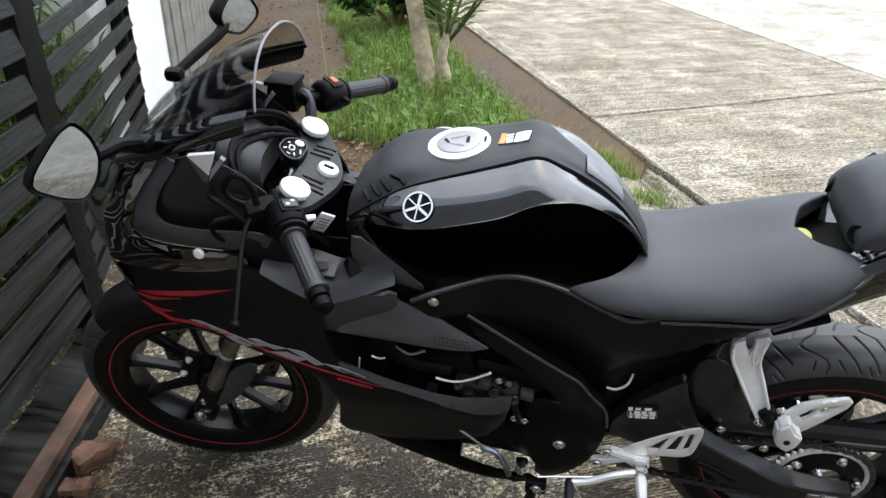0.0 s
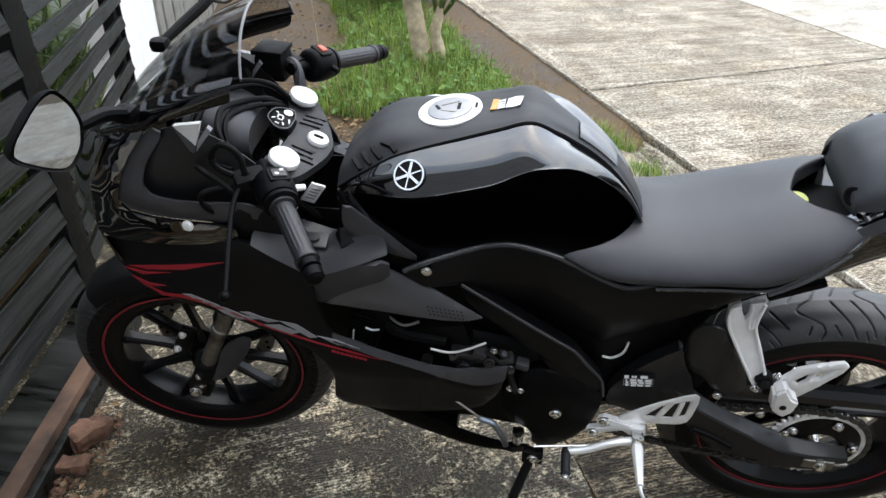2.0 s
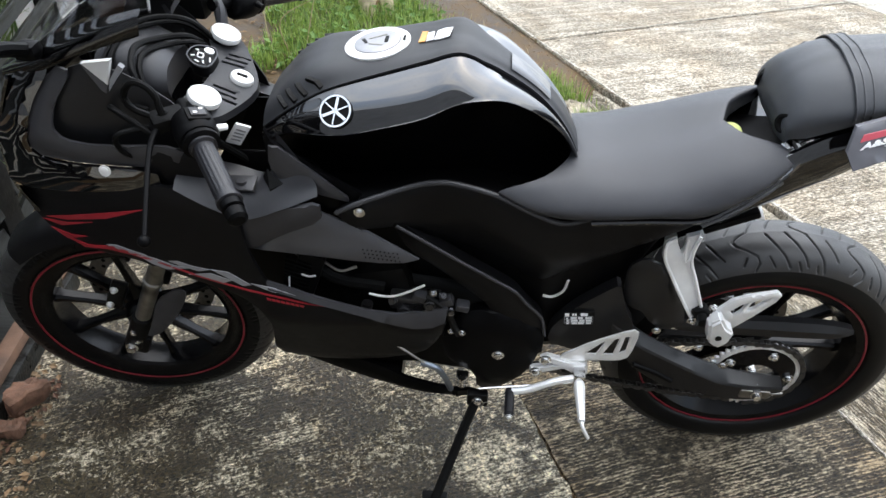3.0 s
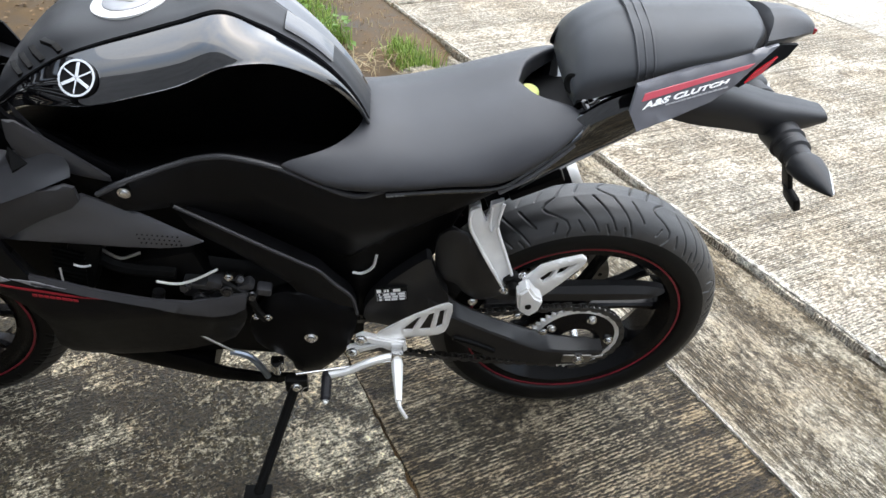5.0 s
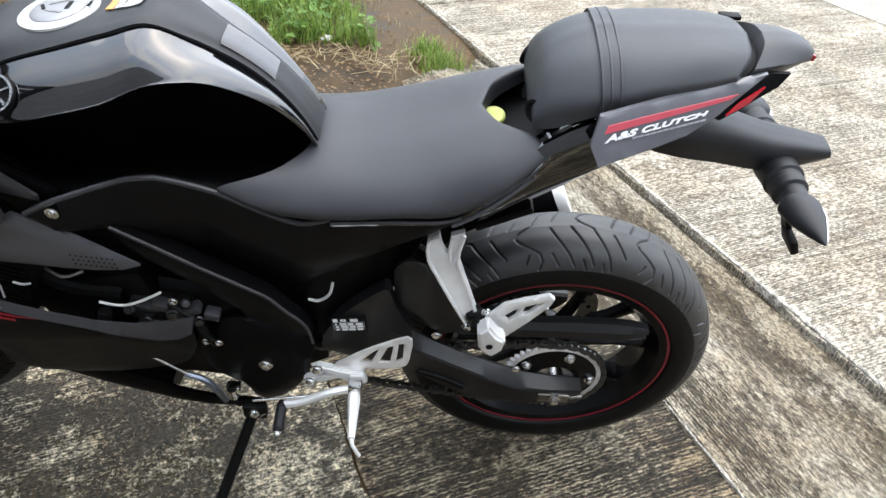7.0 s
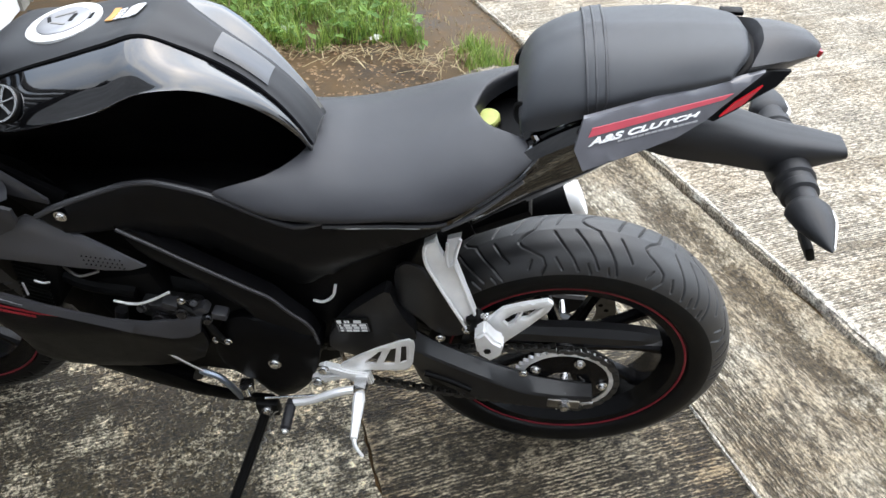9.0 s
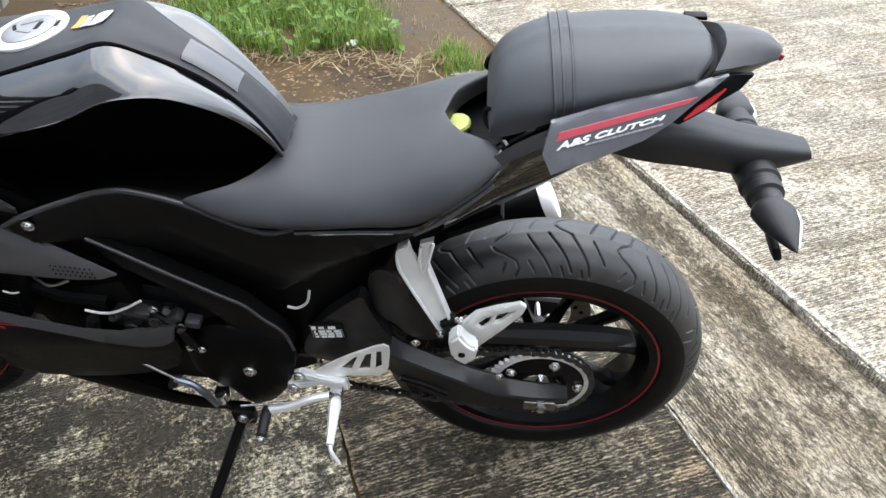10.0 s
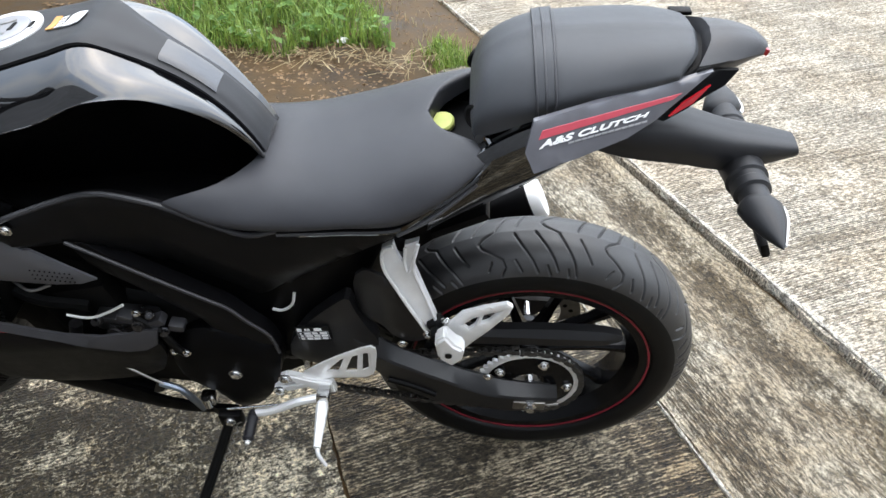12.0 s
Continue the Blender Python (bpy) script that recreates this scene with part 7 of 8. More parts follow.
# Rear mudguard, indicators and plate bracket.
fend = [[(1.33, 0, 0.875), (1.33, -0.035, 0.872), (1.335, -0.045, 0.85), (1.34, -0.035, 0.835)],
        [(1.42, 0, 0.87), (1.42, -0.038, 0.865), (1.425, -0.05, 0.842), (1.43, -0.04, 0.81)],
        [(1.5, 0, 0.862), (1.5, -0.034, 0.857), (1.505, -0.045, 0.832), (1.51, -0.036, 0.797)],
        [(1.585, 0, 0.838), (1.585, -0.028, 0.834), (1.588, -0.036, 0.812), (1.59, -0.03, 0.782)],
        [(1.635, 0, 0.829), (1.635, -0.024, 0.826), (1.638, -0.03, 0.81), (1.64, -0.024, 0.79)],
        [(1.682, 0, 0.82), (1.682, -0.018, 0.818), (1.684, -0.022, 0.809), (1.682, -0.016, 0.799)]]
part("rear_mudguard", loft(fend, 5, floor_z=lambda p: p.z - 0.004), M_COVER, bike, "black plastic rear mudguard arm", edge=50)
for s in (-1, 1):
    f = lambda x, y, z: V(x, s * y, z)
    d = f(0.012, 0.14, -0.016).normalized()
    bm = bmesh.new()
    root_ = f(1.609, 0.012, 0.784)
    d = f(0.004, 0.15, 0.004).normalized()
    turned(bm, root_, d, [(0, 0.031), (0.03, 0.029), (0.044, 0.03), (0.047, 0.026), (0.055, 0.0245), (0.058, 0.027), (0.072, 0.026), (0.075, 0.021), (0.1, 0.02)], 24)
    ind = part("indicator", bm, M_COVER, bike, "pointed black turn indicator on a rubber stalk")
    bm = bmesh.new()
    rows = []
    for h, a_, b_ in ((0.09, 0.019, 0.018), (0.098, 0.027, 0.021), (0.106, 0.031, 0.022), (0.13, 0.026, 0.0195), (0.155, 0.015, 0.0125), (0.176, 0.0055, 0.005), (0.183, 0.001, 0.001)):
        ux = V(1, 0, 0)
        uz = d.cross(ux).normalized()
        rows.append([bm.verts.new(root_ + d * h + ux * (a_ * math.cos(2 * math.pi * i / 18) + 0.1 * (h - 0.1)) + uz * b_ * math.sin(2 * math.pi * i / 18)) for i in range(18)])
    for a, b in zip(rows, rows[1:]):
        for i in range(18):
            bm.faces.new((a[i], a[(i + 1) % 18], b[(i + 1) % 18], b[i]))
    bm.faces.new(rows[0])
    bm.faces.new(rows[-1])
    part("lamp_body", bm, M_COVER, ind)
    bm = bmesh.new()
    lens_line = [root_ + d * h + ux * x_ for h, x_ in ((0.097, 0.026), (0.106, 0.0315), (0.13, 0.0295), (0.155, 0.0205), (0.177, 0.0125))]
    sweep(bm, lens_line, 0.0045, 4, 8, 0.5)
    part("lens", bm, M_LENS, ind, "clear lens facing back")
bm = bmesh.new()
box(bm, (1.64, -0.04, 0.73), (0.01, 0.03, 0.13), Matrix.Rotation(radians(-24), 3, "Y"), 0.004)
box(bm, (1.664, -0.062, 0.672), (0.014, 0.05, 0.03), Matrix.Rotation(radians(-24), 3, "Y"), 0.006)
part("plate_bracket", bm, M_DARK, bike, "black plate bracket under the mudguard")
bm = bmesh.new()
box(bm, (1.2, 0, 0.68), (0.1, 0.12, 0.015), Matrix.Rotation(radians(-28), 3, "Y"), 0.005)
part("inner_mudguard", bm, M_MATTE, bike)

# Swingarm, chain guard and pivot cover.
for s in (-1, 1):
    arm = part("swingarm", side_plate([(0.9, 0.395), (0.905, 0.44), (0.945, 0.5), (0.99, 0.545), (1.02, 0.57), (1.03, 0.53), (1.045, 0.49), (1.062, 0.46), (1.06, 0.4), (1.037, 0.365), (0.97, 0.37)], -0.122, 0.03, s, 0.02, 0.004), M_ARM, bike, "black box-section swingarm")
    bm = bmesh.new()
    rows = []
    for k in range(25):
        x = 0.99 + 0.396 * k / 24
        top = float(np.interp(x, [1.02, 1.039, 1.062, 1.1, 1.151, 1.214, 1.278, 1.332, 1.386], [0.5, 0.478, 0.448, 0.418, 0.388, 0.357, 0.332, 0.322, 0.318]))
        fold = min(top - 0.004, float(np.interp(x, [1.02, 1.052, 1.092, 1.142, 1.204, 1.258, 1.321, 1.386], [0.466, 0.43, 0.409, 0.379, 0.345, 0.318, 0.311, 0.313])))
        low = float(np.interp(x, [1.02, 1.04, 1.089, 1.152, 1.217, 1.294, 1.352, 1.376, 1.386], [0.4, 0.385, 0.336, 0.29, 0.277, 0.262, 0.266, 0.285, 0.3]))
        out = 0.118 + 0.018 * min(1.0, max(0.0, (x - 1.0) * 12))
        rows.append([bm.verts.new((x, s * y, z)) for y, z in ((0.1, top - 0.004), (0.107, top), (out - 0.003, fold + 0.003), (out, fold - 0.002), (out - 0.002, low + 0.005), (out - 0.008, low), (0.1, low))])
    for a, b in zip(rows, rows[1:]):
        for k in range(7):
            bm.faces.new((a[k], a[(k + 1) % 7], b[(k + 1) % 7], b[k]))
    bm.faces.new(rows[0])
    bm.faces.new(rows[-1])
    bmesh.ops.recalc_face_normals(bm, faces=bm.faces)
    part("arm_beam", bm, M_ARM, arm, "tapered black beam with a flat sloping top", edge=30)
    bm = bmesh.new()
    for x0, x1, z0, z1 in ((1.075, 1.16, 0.362, 0.318),):
        sweep(bm, [(x0, s * 0.1355, z0), ((x0 + x1) / 2, s * 0.136, (z0 + z1) / 2 + 0.004), (x1, s * 0.136, z1)], 0.006, 4, 8)
    part("arm_groove", bm, M_MATTE, arm)
    part("arm_fender", side_plate([(1.03, 0.53), (1.029, 0.602), (1.052, 0.631), (1.087, 0.623), (1.113, 0.567), (1.15, 0.507), (1.163, 0.45), (1.125, 0.444), (1.089, 0.474), (1.07, 0.5), (1.05, 0.5)], lambda x, z: -0.104 - 0.02 * math.exp(-((x - 1.09) / 0.05) ** 2), 0.012, s, 0.014, 0.005), M_ARM, arm, "moulded black fender piece on the arm")
    for p in ((1.105, 0.122, 0.455), (1.256, 0.12, 0.36), (1.2, 0.112, 0.4)):
        bolt_part(V(p[0], s * p[1], p[2]), arm, (0, s, 0), 0.006, 0.006)
    bm = bmesh.new()
    box(bm, V(1.335, s * 0.133, 0.292), (0.06, 0.012, 0.024), None, 0.003)
    tube(bm, V(1.355, s * 0.133, 0.292), V(1.39, s * 0.133, 0.296), 0.004, seg=10)
    part("chain_adjuster", bm, M_STEEL, arm)
part("chain_guard", side_plate([(1.15, 0.455), (1.22, 0.455), (1.348, 0.46), (1.446, 0.459), (1.488, 0.453), (1.489, 0.444), (1.45, 0.43), (1.353, 0.427), (1.232, 0.426), (1.15, 0.428)], lambda x, z: -0.1 + 0.5 * max(0.0, z - 0.438), 0.02, -1, 0.02, 0.004), M_ARM, bike, "black plastic chain guard")
bm = bmesh.new()
LBL, LROT = V(0.953, -0.1245, 0.478), Matrix.Rotation(radians(-6), 3, "Y")
box(bm, LBL, (0.06, 0.004, 0.038), LROT, 0.0012)
plate = part("data_label", bm, M_DARK, bike, "black and white data label on the swingarm")
rnd = random.Random(12)
for row, marks in ((0.0125, ((-0.022, 0.008, 0.008), (-0.011, 0.004, 0.006), (-0.006, 0.004, 0.006), (0.011, 0.013, 0.007))), (0.0025, ((-0.021, 0.003, 0.004), (-0.009, 0.011, 0.005), (0.004, 0.009, 0.005), (0.018, 0.012, 0.005))), (-0.0045, ((-0.021, 0.005, 0.004), (-0.008, 0.012, 0.0045), (0.006, 0.01, 0.0045), (0.019, 0.011, 0.0045))), (-0.012, ((-0.02, 0.006, 0.004), (-0.008, 0.01, 0.005), (0.005, 0.011, 0.005), (0.018, 0.01, 0.0045)))):
    for dx, w, h in marks:
        bm = bmesh.new()
        box(bm, LBL + LROT @ V(dx + rnd.uniform(-0.001, 0.001), -0.0022, row), (w, 0.0012, h), LROT)
        part("lettering_bar", bm, M_WHITE, plate)
for dx, dz, w, h in ((0, 0.0072, 0.054, 0.0008), (0, -0.001, 0.054, 0.0008), (0, -0.008, 0.054, 0.0008), (-0.0155, -0.004, 0.0008, 0.022), (-0.0015, -0.004, 0.0008, 0.022), (0.0115, -0.004, 0.0008, 0.022), (-0.027, -0.004, 0.0008, 0.022), (0.027, -0.004, 0.0008, 0.022)):
    bm = bmesh.new()
    box(bm, LBL + LROT @ V(dx, -0.0021, dz), (w, 0.0012, h), LROT)
    part("border_bar", bm, M_GREY, plate)
bm = bmesh.new()
sweep(bm, [(0.882, -0.098, 0.508), (0.9, -0.1, 0.508), (0.919, -0.1, 0.525), (0.926, -0.096, 0.552)], 0.0026, 6, 8)
part("breather_hose", bm, M_CAP, bike, "pale looped hose")

# Dark inner frame, airbox and shock behind the covers.
bm = loft([[(0.4, 0, 0.74), (0.4, -0.05, 0.73), (0.4, -0.085, 0.69), (0.42, -0.08, 0.56)],
           [(0.5, 0, 0.72), (0.5, -0.06, 0.71), (0.5, -0.09, 0.66), (0.52, -0.08, 0.56)],
           [(0.7, 0, 0.74), (0.7, -0.07, 0.73), (0.7, -0.1, 0.66), (0.7, -0.085, 0.5)],
           [(0.86, 0, 0.72), (0.86, -0.075, 0.71), (0.86, -0.1, 0.62), (0.87, -0.085, 0.36)],
           [(0.97, 0, 0.74), (0.97, -0.075, 0.73), (0.97, -0.095, 0.64), (0.96, -0.08, 0.38)],
           [(1.04, 0, 0.75), (1.04, -0.07, 0.74), (1.05, -0.085, 0.7), (1.0, -0.075, 0.46)],
           [(1.1, 0, 0.77), (1.1, -0.07, 0.76), (1.12, -0.08, 0.735), (1.08, -0.07, 0.65)]], 4, floor_z=lambda p: p.z - 0.01)
part("inner_frame", bm, M_MATTE, bike, "black inner frame and airbox")

# Engine.
bm = loft([[(0.4, 0, 0.52), (0.4, -0.06, 0.51), (0.4, -0.08, 0.45), (0.41, -0.06, 0.32)],
           [(0.52, 0, 0.56), (0.52, -0.08, 0.55), (0.52, -0.1, 0.44), (0.52, -0.09, 0.27)],
           [(0.64, 0, 0.54), (0.64, -0.09, 0.53), (0.64, -0.115, 0.43), (0.64, -0.1, 0.28)],
           [(0.78, 0, 0.53), (0.78, -0.09, 0.52), (0.78, -0.12, 0.43), (0.78, -0.1, 0.27)],
           [(0.9, 0, 0.5), (0.9, -0.07, 0.49), (0.9, -0.08, 0.4), (0.9, -0.07, 0.3)]], 4, floor_z=lambda p: p.z - 0.01)
engine = part("engine_block", bm, M_DARK, bike, "black engine with alloy covers")
for s in (-1, 1):
    part("crankcase_cover", side_plate([(0.73, 0.485), (0.806, 0.5), (0.862, 0.47), (0.894, 0.44), (0.884, 0.385), (0.866, 0.33), (0.806, 0.24), (0.764, 0.24), (0.762, 0.315), (0.70, 0.35), (0.69, 0.4), (0.7, 0.44)], lambda x, z: -0.152 + 0.35 * max(0, math.hypot(x - 0.795, z - 0.375) - 0.08), 0.05, s, 0.018, 0.006, turn=1), M_MATTE, engine, "smooth black crankcase cover")
bolt_part(V(0.804, -0.151, 0.385), engine, r=0.0085, h=0.008)
for x, z, y in ((0.71, 0.447, 0.15), (0.731, 0.444, 0.15), (0.676, 0.551, 0.15), (0.681, 0.492, 0.15), (0.62, 0.478, 0.15)):
    bolt_part(V(x, -y, z), engine, r=0.005, h=0.006)
cyl = bmesh.new()
box(cyl, V(0.565, -0.03, 0.5), (0.14, 0.18, 0.13), Matrix.Rotation(radians(-14), 3, "Y"), 0.012)
part("cylinder", cyl, M_DARK, engine, "black cylinder block")
bm = bmesh.new()
box(bm, V(0.64, -0.125, 0.505), (0.1, 0.04, 0.034), Matrix.Rotation(radians(6), 3, "Y"), 0.008)
part("throttle_body", bm, M_ENGINE, engine, "bare alloy throttle body")
for p, d, r, h in (((0.547, -0.135, 0.497), (-0.25, -0.2, -1), 0.011, 0.045), ((0.62, -0.14, 0.49), (0, -1, 0.1), 0.016, 0.012), ((0.668, -0.145, 0.515), (0.1, -1, 0.1), 0.012, 0.012), ((0.6, -0.14, 0.52), (-0.2, -1, 0.3), 0.009, 0.016), ((0.705, -0.14, 0.5), (0.3, -1, 0.2), 0.009, 0.018), ((0.69, -0.14, 0.535), (0.3, -0.6, 0.6), 0.008, 0.016)):
    bm = bmesh.new()
    turned(bm, p, d, [(0, r), (h * 0.6, r), (h * 0.7, r * 0.75), (h, r * 0.7)], 16)
    part("fitting", bm, M_ENGINE, engine)
for x, z, a in ((0.648, 0.53, 20), (0.7, 0.522, -25), (0.73, 0.51, 10)):
    bm = bmesh.new()
    box(bm, V(x, -0.14, z), (0.026, 0.022, 0.016), Matrix.Rotation(radians(a), 3, "Y"), 0.004)
    part("connector", bm, M_SATIN, engine)
for pts, r, m_ in (([(0.555, -0.15, 0.539), (0.58, -0.152, 0.536), (0.602, -0.152, 0.538), (0.63, -0.152, 0.552), (0.66, -0.15, 0.57)], 0.0024, M_CAP),
                   ([(0.408, -0.15, 0.571), (0.406, -0.15, 0.556), (0.404, -0.15, 0.541)], 0.0018, M_SILVER),
                   ([(0.432, -0.15, 0.58), (0.445, -0.15, 0.575), (0.458, -0.15, 0.578)], 0.002, M_SILVER),
                   ([(0.47, -0.12, 0.585), (0.5, -0.13, 0.575), (0.53, -0.12, 0.578)], 0.003, M_STEEL),
                   ([(0.66, -0.14, 0.53), (0.7, -0.15, 0.505), (0.715, -0.15, 0.46), (0.725, -0.14, 0.42)], 0.007, M_DARK),
                   ([(0.4, -0.1, 0.62), (0.48, -0.12, 0.55), (0.58, -0.12, 0.53)], 0.012, M_DARK),
                   ([(0.6, -0.145, 0.385), (0.635, -0.147, 0.355), (0.668, -0.147, 0.325)], 0.0026, M_STEEL),
                   ([(0.648, -0.145, 0.335), (0.68, -0.147, 0.322), (0.698, -0.147, 0.29), (0.71, -0.145, 0.25)], 0.0065, M_BLUED)):
    bm = bmesh.new()
    sweep(bm, pts, r, 5, 8)
    part("hose" if m_ is not M_BLUED else "header_pipe", bm, m_, engine)
bm = bmesh.new()
box(bm, V(0.435, -0.09, 0.56), (0.05, 0.1, 0.12), Matrix.Rotation(radians(20), 3, "Y"), 0.006)
part("radiator", bm, M_DARK, engine, "dark radiator")
for k in range(10):
    bm = bmesh.new()
    box(bm, V(0.41 + 0.002 * k, -0.142, 0.515 + 0.01 * k), (0.05, 0.006, 0.003), Matrix.Rotation(radians(20), 3, "Y"))
    part("radiator_fin", bm, M_DARK, engine)
bm = bmesh.new()
box(bm, V(0.734, -0.15, 0.3), (0.026, 0.02, 0.026), None, 0.004)
tube(bm, V(0.734, -0.16, 0.288), V(0.734, -0.16, 0.314), 0.009, seg=14)
part("stand_switch", bm, M_CHROME, engine)
bm = loft([[(0.36, 0, 0.33), (0.36, -0.06, 0.325), (0.36, -0.085, 0.32), (0.365, -0.07, 0.3)],
           [(0.5, 0, 0.28), (0.5, -0.07, 0.275), (0.5, -0.1, 0.27), (0.5, -0.08, 0.235)],
           [(0.6, 0, 0.262), (0.6, -0.08, 0.257), (0.6, -0.112, 0.25), (0.6, -0.09, 0.215)]], 4, floor_z=lambda p: p.z - 0.01)
part("belly_pan", bm, M_MATTE, bike, "black belly pan")
for s in (-1, 1):
    part("belly_strut", side_plate([(0.36, 0.355), (0.4, 0.35), (0.56, 0.285), (0.62, 0.245), (0.7, 0.222), (0.765, 0.222), (0.76, 0.2), (0.64, 0.2), (0.5, 0.255), (0.38, 0.315)], lambda x, z: -0.128, 0.012, s, 0.02, 0.004), M_MATTE, bike)

# Silencer on the far side.
bm = bmesh.new()
sweep(bm, [(0.42, 0.05, 0.28), (0.7, 0.1, 0.25), (0.9, 0.14, 0.3), (1.0, 0.16, 0.36)], 0.02, 6, 12)
part("exhaust_pipe", bm, M_STEEL, bike, "steel exhaust pipe")
d = V(0.36, 0.03, 0.17).normalized()
bm = bmesh.new()
turned(bm, (1.02, 0.17, 0.362), d, [(0, 0.025), (0.04, 0.05), (0.08, 0.058), (0.33, 0.06), (0.35, 0.056)], 28)
part("silencer", bm, M_MATTE, bike, "black silencer body")
bm = bmesh.new()
turned(bm, V(1.02, 0.17, 0.362) + d * 0.335, d, [(0, 0.05), (0.028, 0.046), (0.036, 0.04), (0.032, 0.026)], 28)
part("silencer_cap", bm, M_CAP, bike, "pale silver silencer end cap")

# Rider's footrest plate, gear lever and passenger footrest.
for s in (-1, 1):
    f = lambda x, y, z: V(x, s * y, z)
    rs = new("footrest")
    rs.parent = bike
    rs["label"] = "silver alloy footrest assembly"
    holes = [[V(0.972, 0.411), V(1.0, 0.447), V(1.008, 0.452), V(0.993, 0.411)], [V(1.005, 0.412), V(1.022, 0.458), V(1.032, 0.463), V(1.026, 0.414)], [V(1.036, 0.417), V(1.041, 0.468), V(1.05, 0.47), V(1.048, 0.425)]]
    part("heel_plate", side_plate([(0.918, 0.393), (0.982, 0.447), (1.053, 0.49), (1.066, 0.48), (1.058, 0.41), (1.04, 0.396), (0.985, 0.392), (0.95, 0.382)], lambda x, z: -0.158, 0.006, s, 0.01, 0.002, holes, turn=1), M_SILVER, rs, "cut-out silver heel guard")
    bm = prism([(0.885, 0.393), (0.9, 0.402), (0.945, 0.388), (0.98, 0.385), (0.985, 0.352), (0.955, 0.352), (0.935, 0.366), (0.882, 0.344), (0.868, 0.35), (0.872, 0.362), (0.92, 0.376)], s * 0.148, s * 0.163, 0.003)
    part("bracket", bm, M_SILVER, rs)
    bolt_part(f(0.897, 0.162, 0.391), rs, (0, s, 0), 0.0085, 0.007)
    bolt_part(f(0.882, 0.162, 0.352), rs, (0, s, 0), 0.0085, 0.007)
    bm = bmesh.new()
    box(bm, f(0.965, 0.178, 0.366), (0.024, 0.03, 0.026), Matrix.Rotation(s * radians(8), 3, "X"), 0.005)
    part("clevis", bm, M_CHROME, rs, "polished clevis")
    bm = bmesh.new()
    a, b = f(0.965, 0.19, 0.364), f(0.967, 0.272, 0.352)
    rows = []
    for k in range(9):
        t = k / 8
        w, h = 0.0115 - 0.0055 * t - (0.003 if k == 0 else 0), 0.008 - 0.0025 * t
        c = a.lerp(b, t)
        rows.append([bm.verts.new(c + V(w * cx, 0, h * cz)) for cx, cz in ((-1, -0.5), (-0.6, -1), (0.6, -1), (1, -0.5), (1, 0.5), (0.6, 1), (-0.6, 1), (-1, 0.5))])
    for p, q in zip(rows, rows[1:]):
        for i in range(8):
            bm.faces.new((p[i], p[(i + 1) % 8], q[(i + 1) % 8], q[i]))
    bm.faces.new(rows[0])
    bm.faces.new(rows[-1])
    part("peg", bm, M_SILVER, rs, "flat tapered silver foot peg")
    bm = bmesh.new()
    sweep(bm, [f(0.967, 0.268, 0.35), f(0.97, 0.28, 0.343), f(0.982, 0.288, 0.322)], 0.004, 4, 8, 0.8)
    part("feeler", bm, M_SILVER, rs)
    bm = bmesh.new()
    sweep(bm, [f(0.962, 0.178, 0.362), f(0.92, 0.185, 0.355), f(0.87, 0.19, 0.33), f(0.835, 0.19, 0.318)], 0.0075, 5, 8)
    lv_ = part("gear_lever", bm, M_SILVER, rs, "silver pedal arm")
    bm = bmesh.new()
    turned(bm, f(0.832, 0.185, 0.318), (0, s, -0.12), [(0, 0.008), (0.01, 0.0105)] + [(0.012 + 0.006 * k, 0.0105 if k % 2 else 0.009) for k in range(8)] + [(0.06, 0.006)], 14)
    part("toe_piece", bm, M_GRIP, lv_, "ribbed rubber toe piece")
    bolt_part(f(0.832, 0.243, 0.311), rs, (0, s, -0.12), 0.0045, 0.005, M_CAP)
    bm = bmesh.new()
    tube(bm, f(0.77, 0.165, 0.285), f(0.965, 0.17, 0.335), 0.003, seg=8)
    part("link_rod", bm, M_CHROME, rs)
    ps = new("passenger_footrest")
    ps.parent = bike
    ps["label"] = "silver alloy passenger footrest hanger"
    hang_y = lambda x, z: -0.1 - 0.28 * max(0.0, 0.69 - z)
    hang = [(1.081, 0.668), (1.099, 0.678), (1.104, 0.66), (1.112, 0.645), (1.117, 0.655), (1.117, 0.676), (1.139, 0.683), (1.131, 0.64), (1.146, 0.6), (1.171, 0.535), (1.157, 0.508), (1.126, 0.56), (1.096, 0.61), (1.081, 0.636)]
    part("hanger", side_plate(hang, lambda x, z: hang_y(x, z) + 0.004, 0.012, s, 0.012, 0.002, turn=0), M_SILVER, ps)
    for name, path in (("hanger_rim", [(1.099, 0.676), (1.083, 0.666), (1.084, 0.638), (1.098, 0.611), (1.127, 0.561), (1.158, 0.511)]), ("hanger_rim", [(1.138, 0.682), (1.13, 0.64), (1.145, 0.599), (1.169, 0.536)]), ("hanger_rib", [(1.118, 0.675), (1.117, 0.648), (1.121, 0.632), (1.129, 0.642)])):
        bm = bmesh.new()
        sweep(bm, [(x, -s * hang_y(x, z), z) for x, z in path], 0.0032 if name == "hanger_rim" else 0.0024, 3, 8)
        part(name, bm, M_SILVER, ps)
    bm = bmesh.new()
    turned(bm, f(1.16, 0.138, 0.545), (s * 0.0 + 0.5, 0, -0.8), [(0, 0.012), (0.006, 0.016), (0.024, 0.016), (0.03, 0.011)], 18)
    tube(bm, f(1.166, 0.12, 0.535), f(1.166, 0.17, 0.535), 0.009, seg=14)
    part("pivot", bm, M_DARK, ps, "black hinge joint")
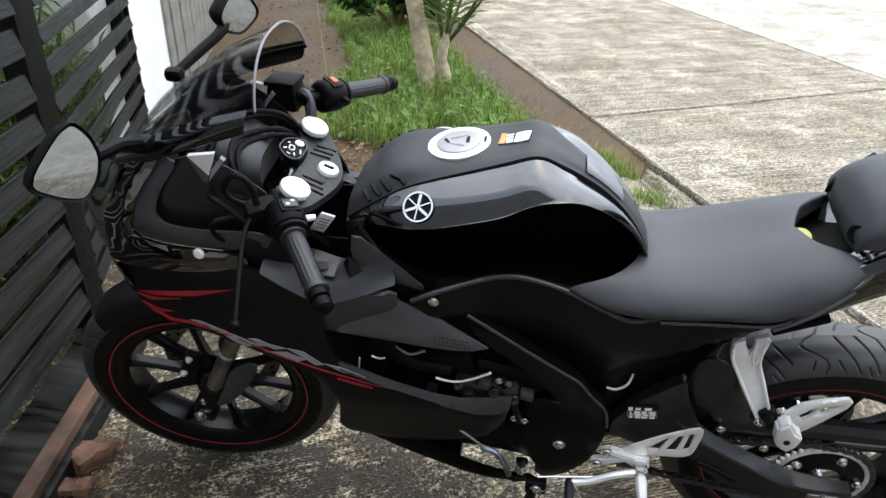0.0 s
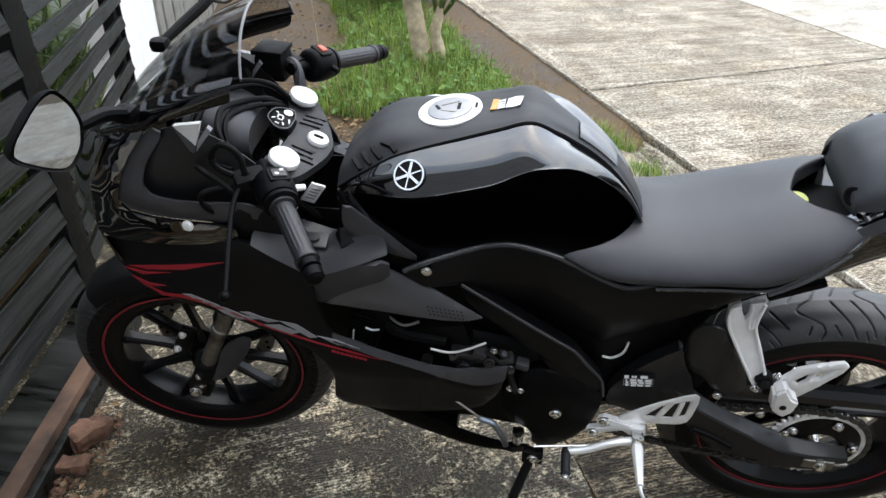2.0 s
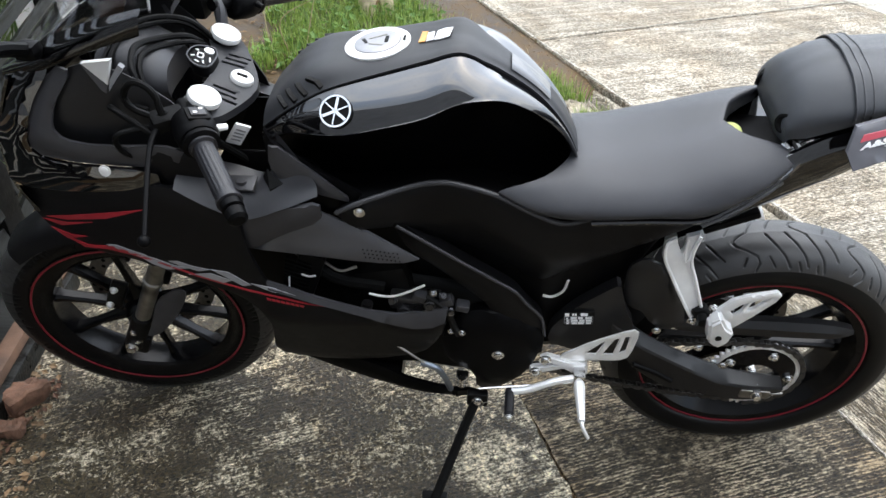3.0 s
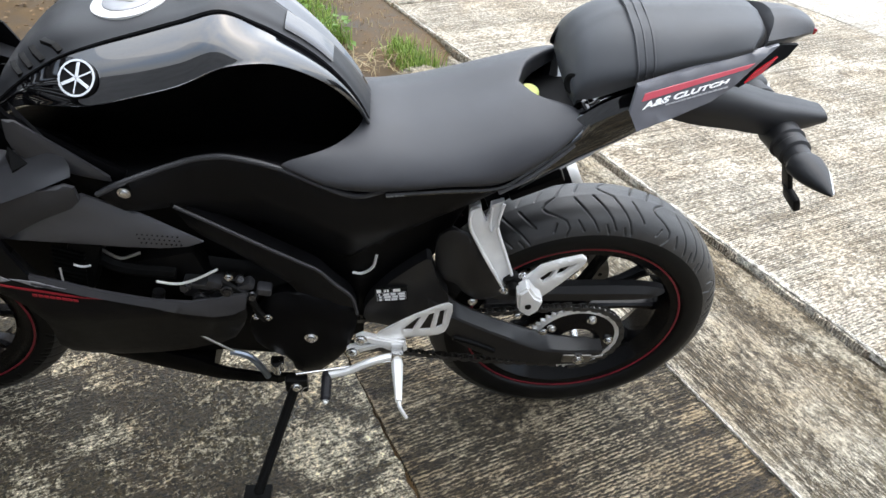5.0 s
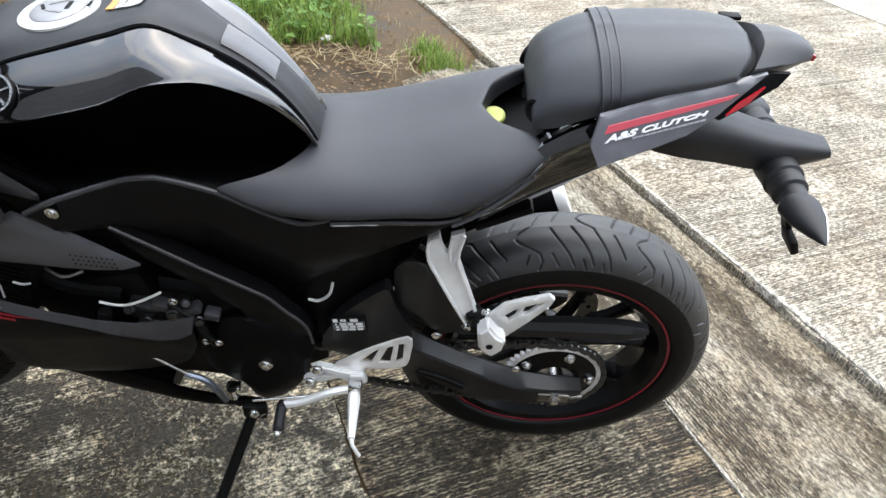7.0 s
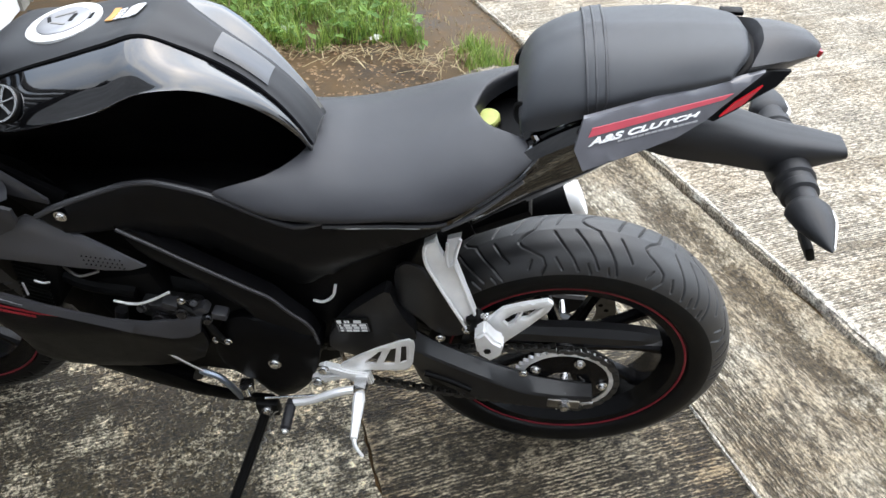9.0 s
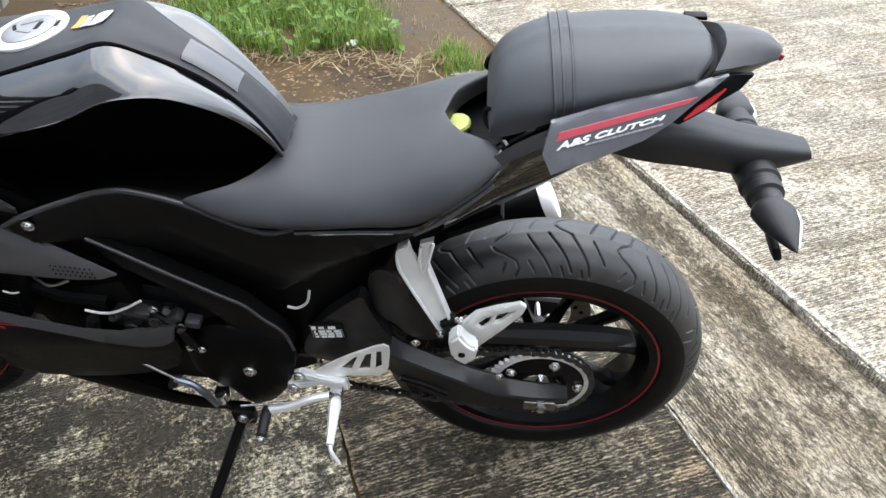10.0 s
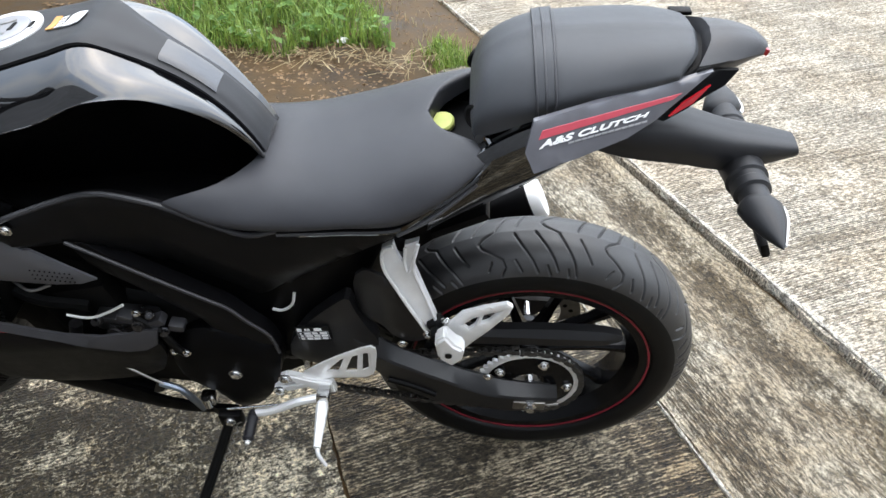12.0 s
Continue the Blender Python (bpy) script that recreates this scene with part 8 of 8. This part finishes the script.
    for x, z in ((1.182, 0.556), (1.152, 0.519)):
        bolt_part(f(x, 0.148, z), ps, (0, s, 0), 0.0055, 0.007, M_CHROME)
    plate = part("peg_plate", side_plate([(1.183, 0.55), (1.208, 0.585), (1.24, 0.6), (1.277, 0.612), (1.286, 0.604), (1.281, 0.587), (1.249, 0.541), (1.223, 0.508), (1.208, 0.488), (1.189, 0.508)], lambda x, z: -0.158, 0.009, s, 0.005, 0.002, [[V(1.209, 0.556), V(1.225, 0.574), V(1.236, 0.58), V(1.229, 0.556), V(1.219, 0.544)], [V(1.242, 0.583), V(1.27, 0.595), V(1.25, 0.567), V(1.236, 0.56)]], turn=0), M_SILVER, ps, "folded slotted silver foot plate")
    bm = prism([(1.166, 0.56), (1.183, 0.578), (1.2, 0.552), (1.214, 0.543), (1.209, 0.514), (1.194, 0.498), (1.172, 0.516)], s * 0.168, s * 0.198, 0.005)
    part("peg", bm, M_SILVER, ps, "blunt silver peg end")
    bolt_part(f(1.188, 0.197, 0.53), ps, (0, s, 0), 0.006, 0.003, M_DARK)

# Side stand.
stand = new("side_stand")
stand.parent = bike
stand["label"] = "black steel side stand carrying the lean"
bm = bmesh.new()
sweep(bm, [(0.765, -0.165, 0.243), (0.735, -0.215, 0.17), (0.69, -0.3, 0.068)], 0.0105, 6, 10)
box(bm, (0.768, -0.16, 0.247), (0.045, 0.02, 0.04), None, 0.006)
part("leg", bm, M_DARK, stand)
bolt_part(V(0.768, -0.17, 0.25), stand, r=0.008, h=0.008)
bm = bmesh.new()
box(bm, (0.688, -0.305, 0.0625), (0.055, 0.045, 0.012), Euler((radians(-9.8), 0, 0)).to_matrix(), 0.004)
part("foot", bm, M_DARK, stand)
bm = bmesh.new()
sweep(bm, [(0.785 - 0.0023 * k + 0.004 * math.cos(k * 1.6), -0.168 - 0.003 * k, 0.245 - 0.0048 * k + 0.004 * math.sin(k * 1.6)) for k in range(16)], 0.0016, 2, 6)
part("spring", bm, M_STEEL, stand, "steel return spring and bolt")
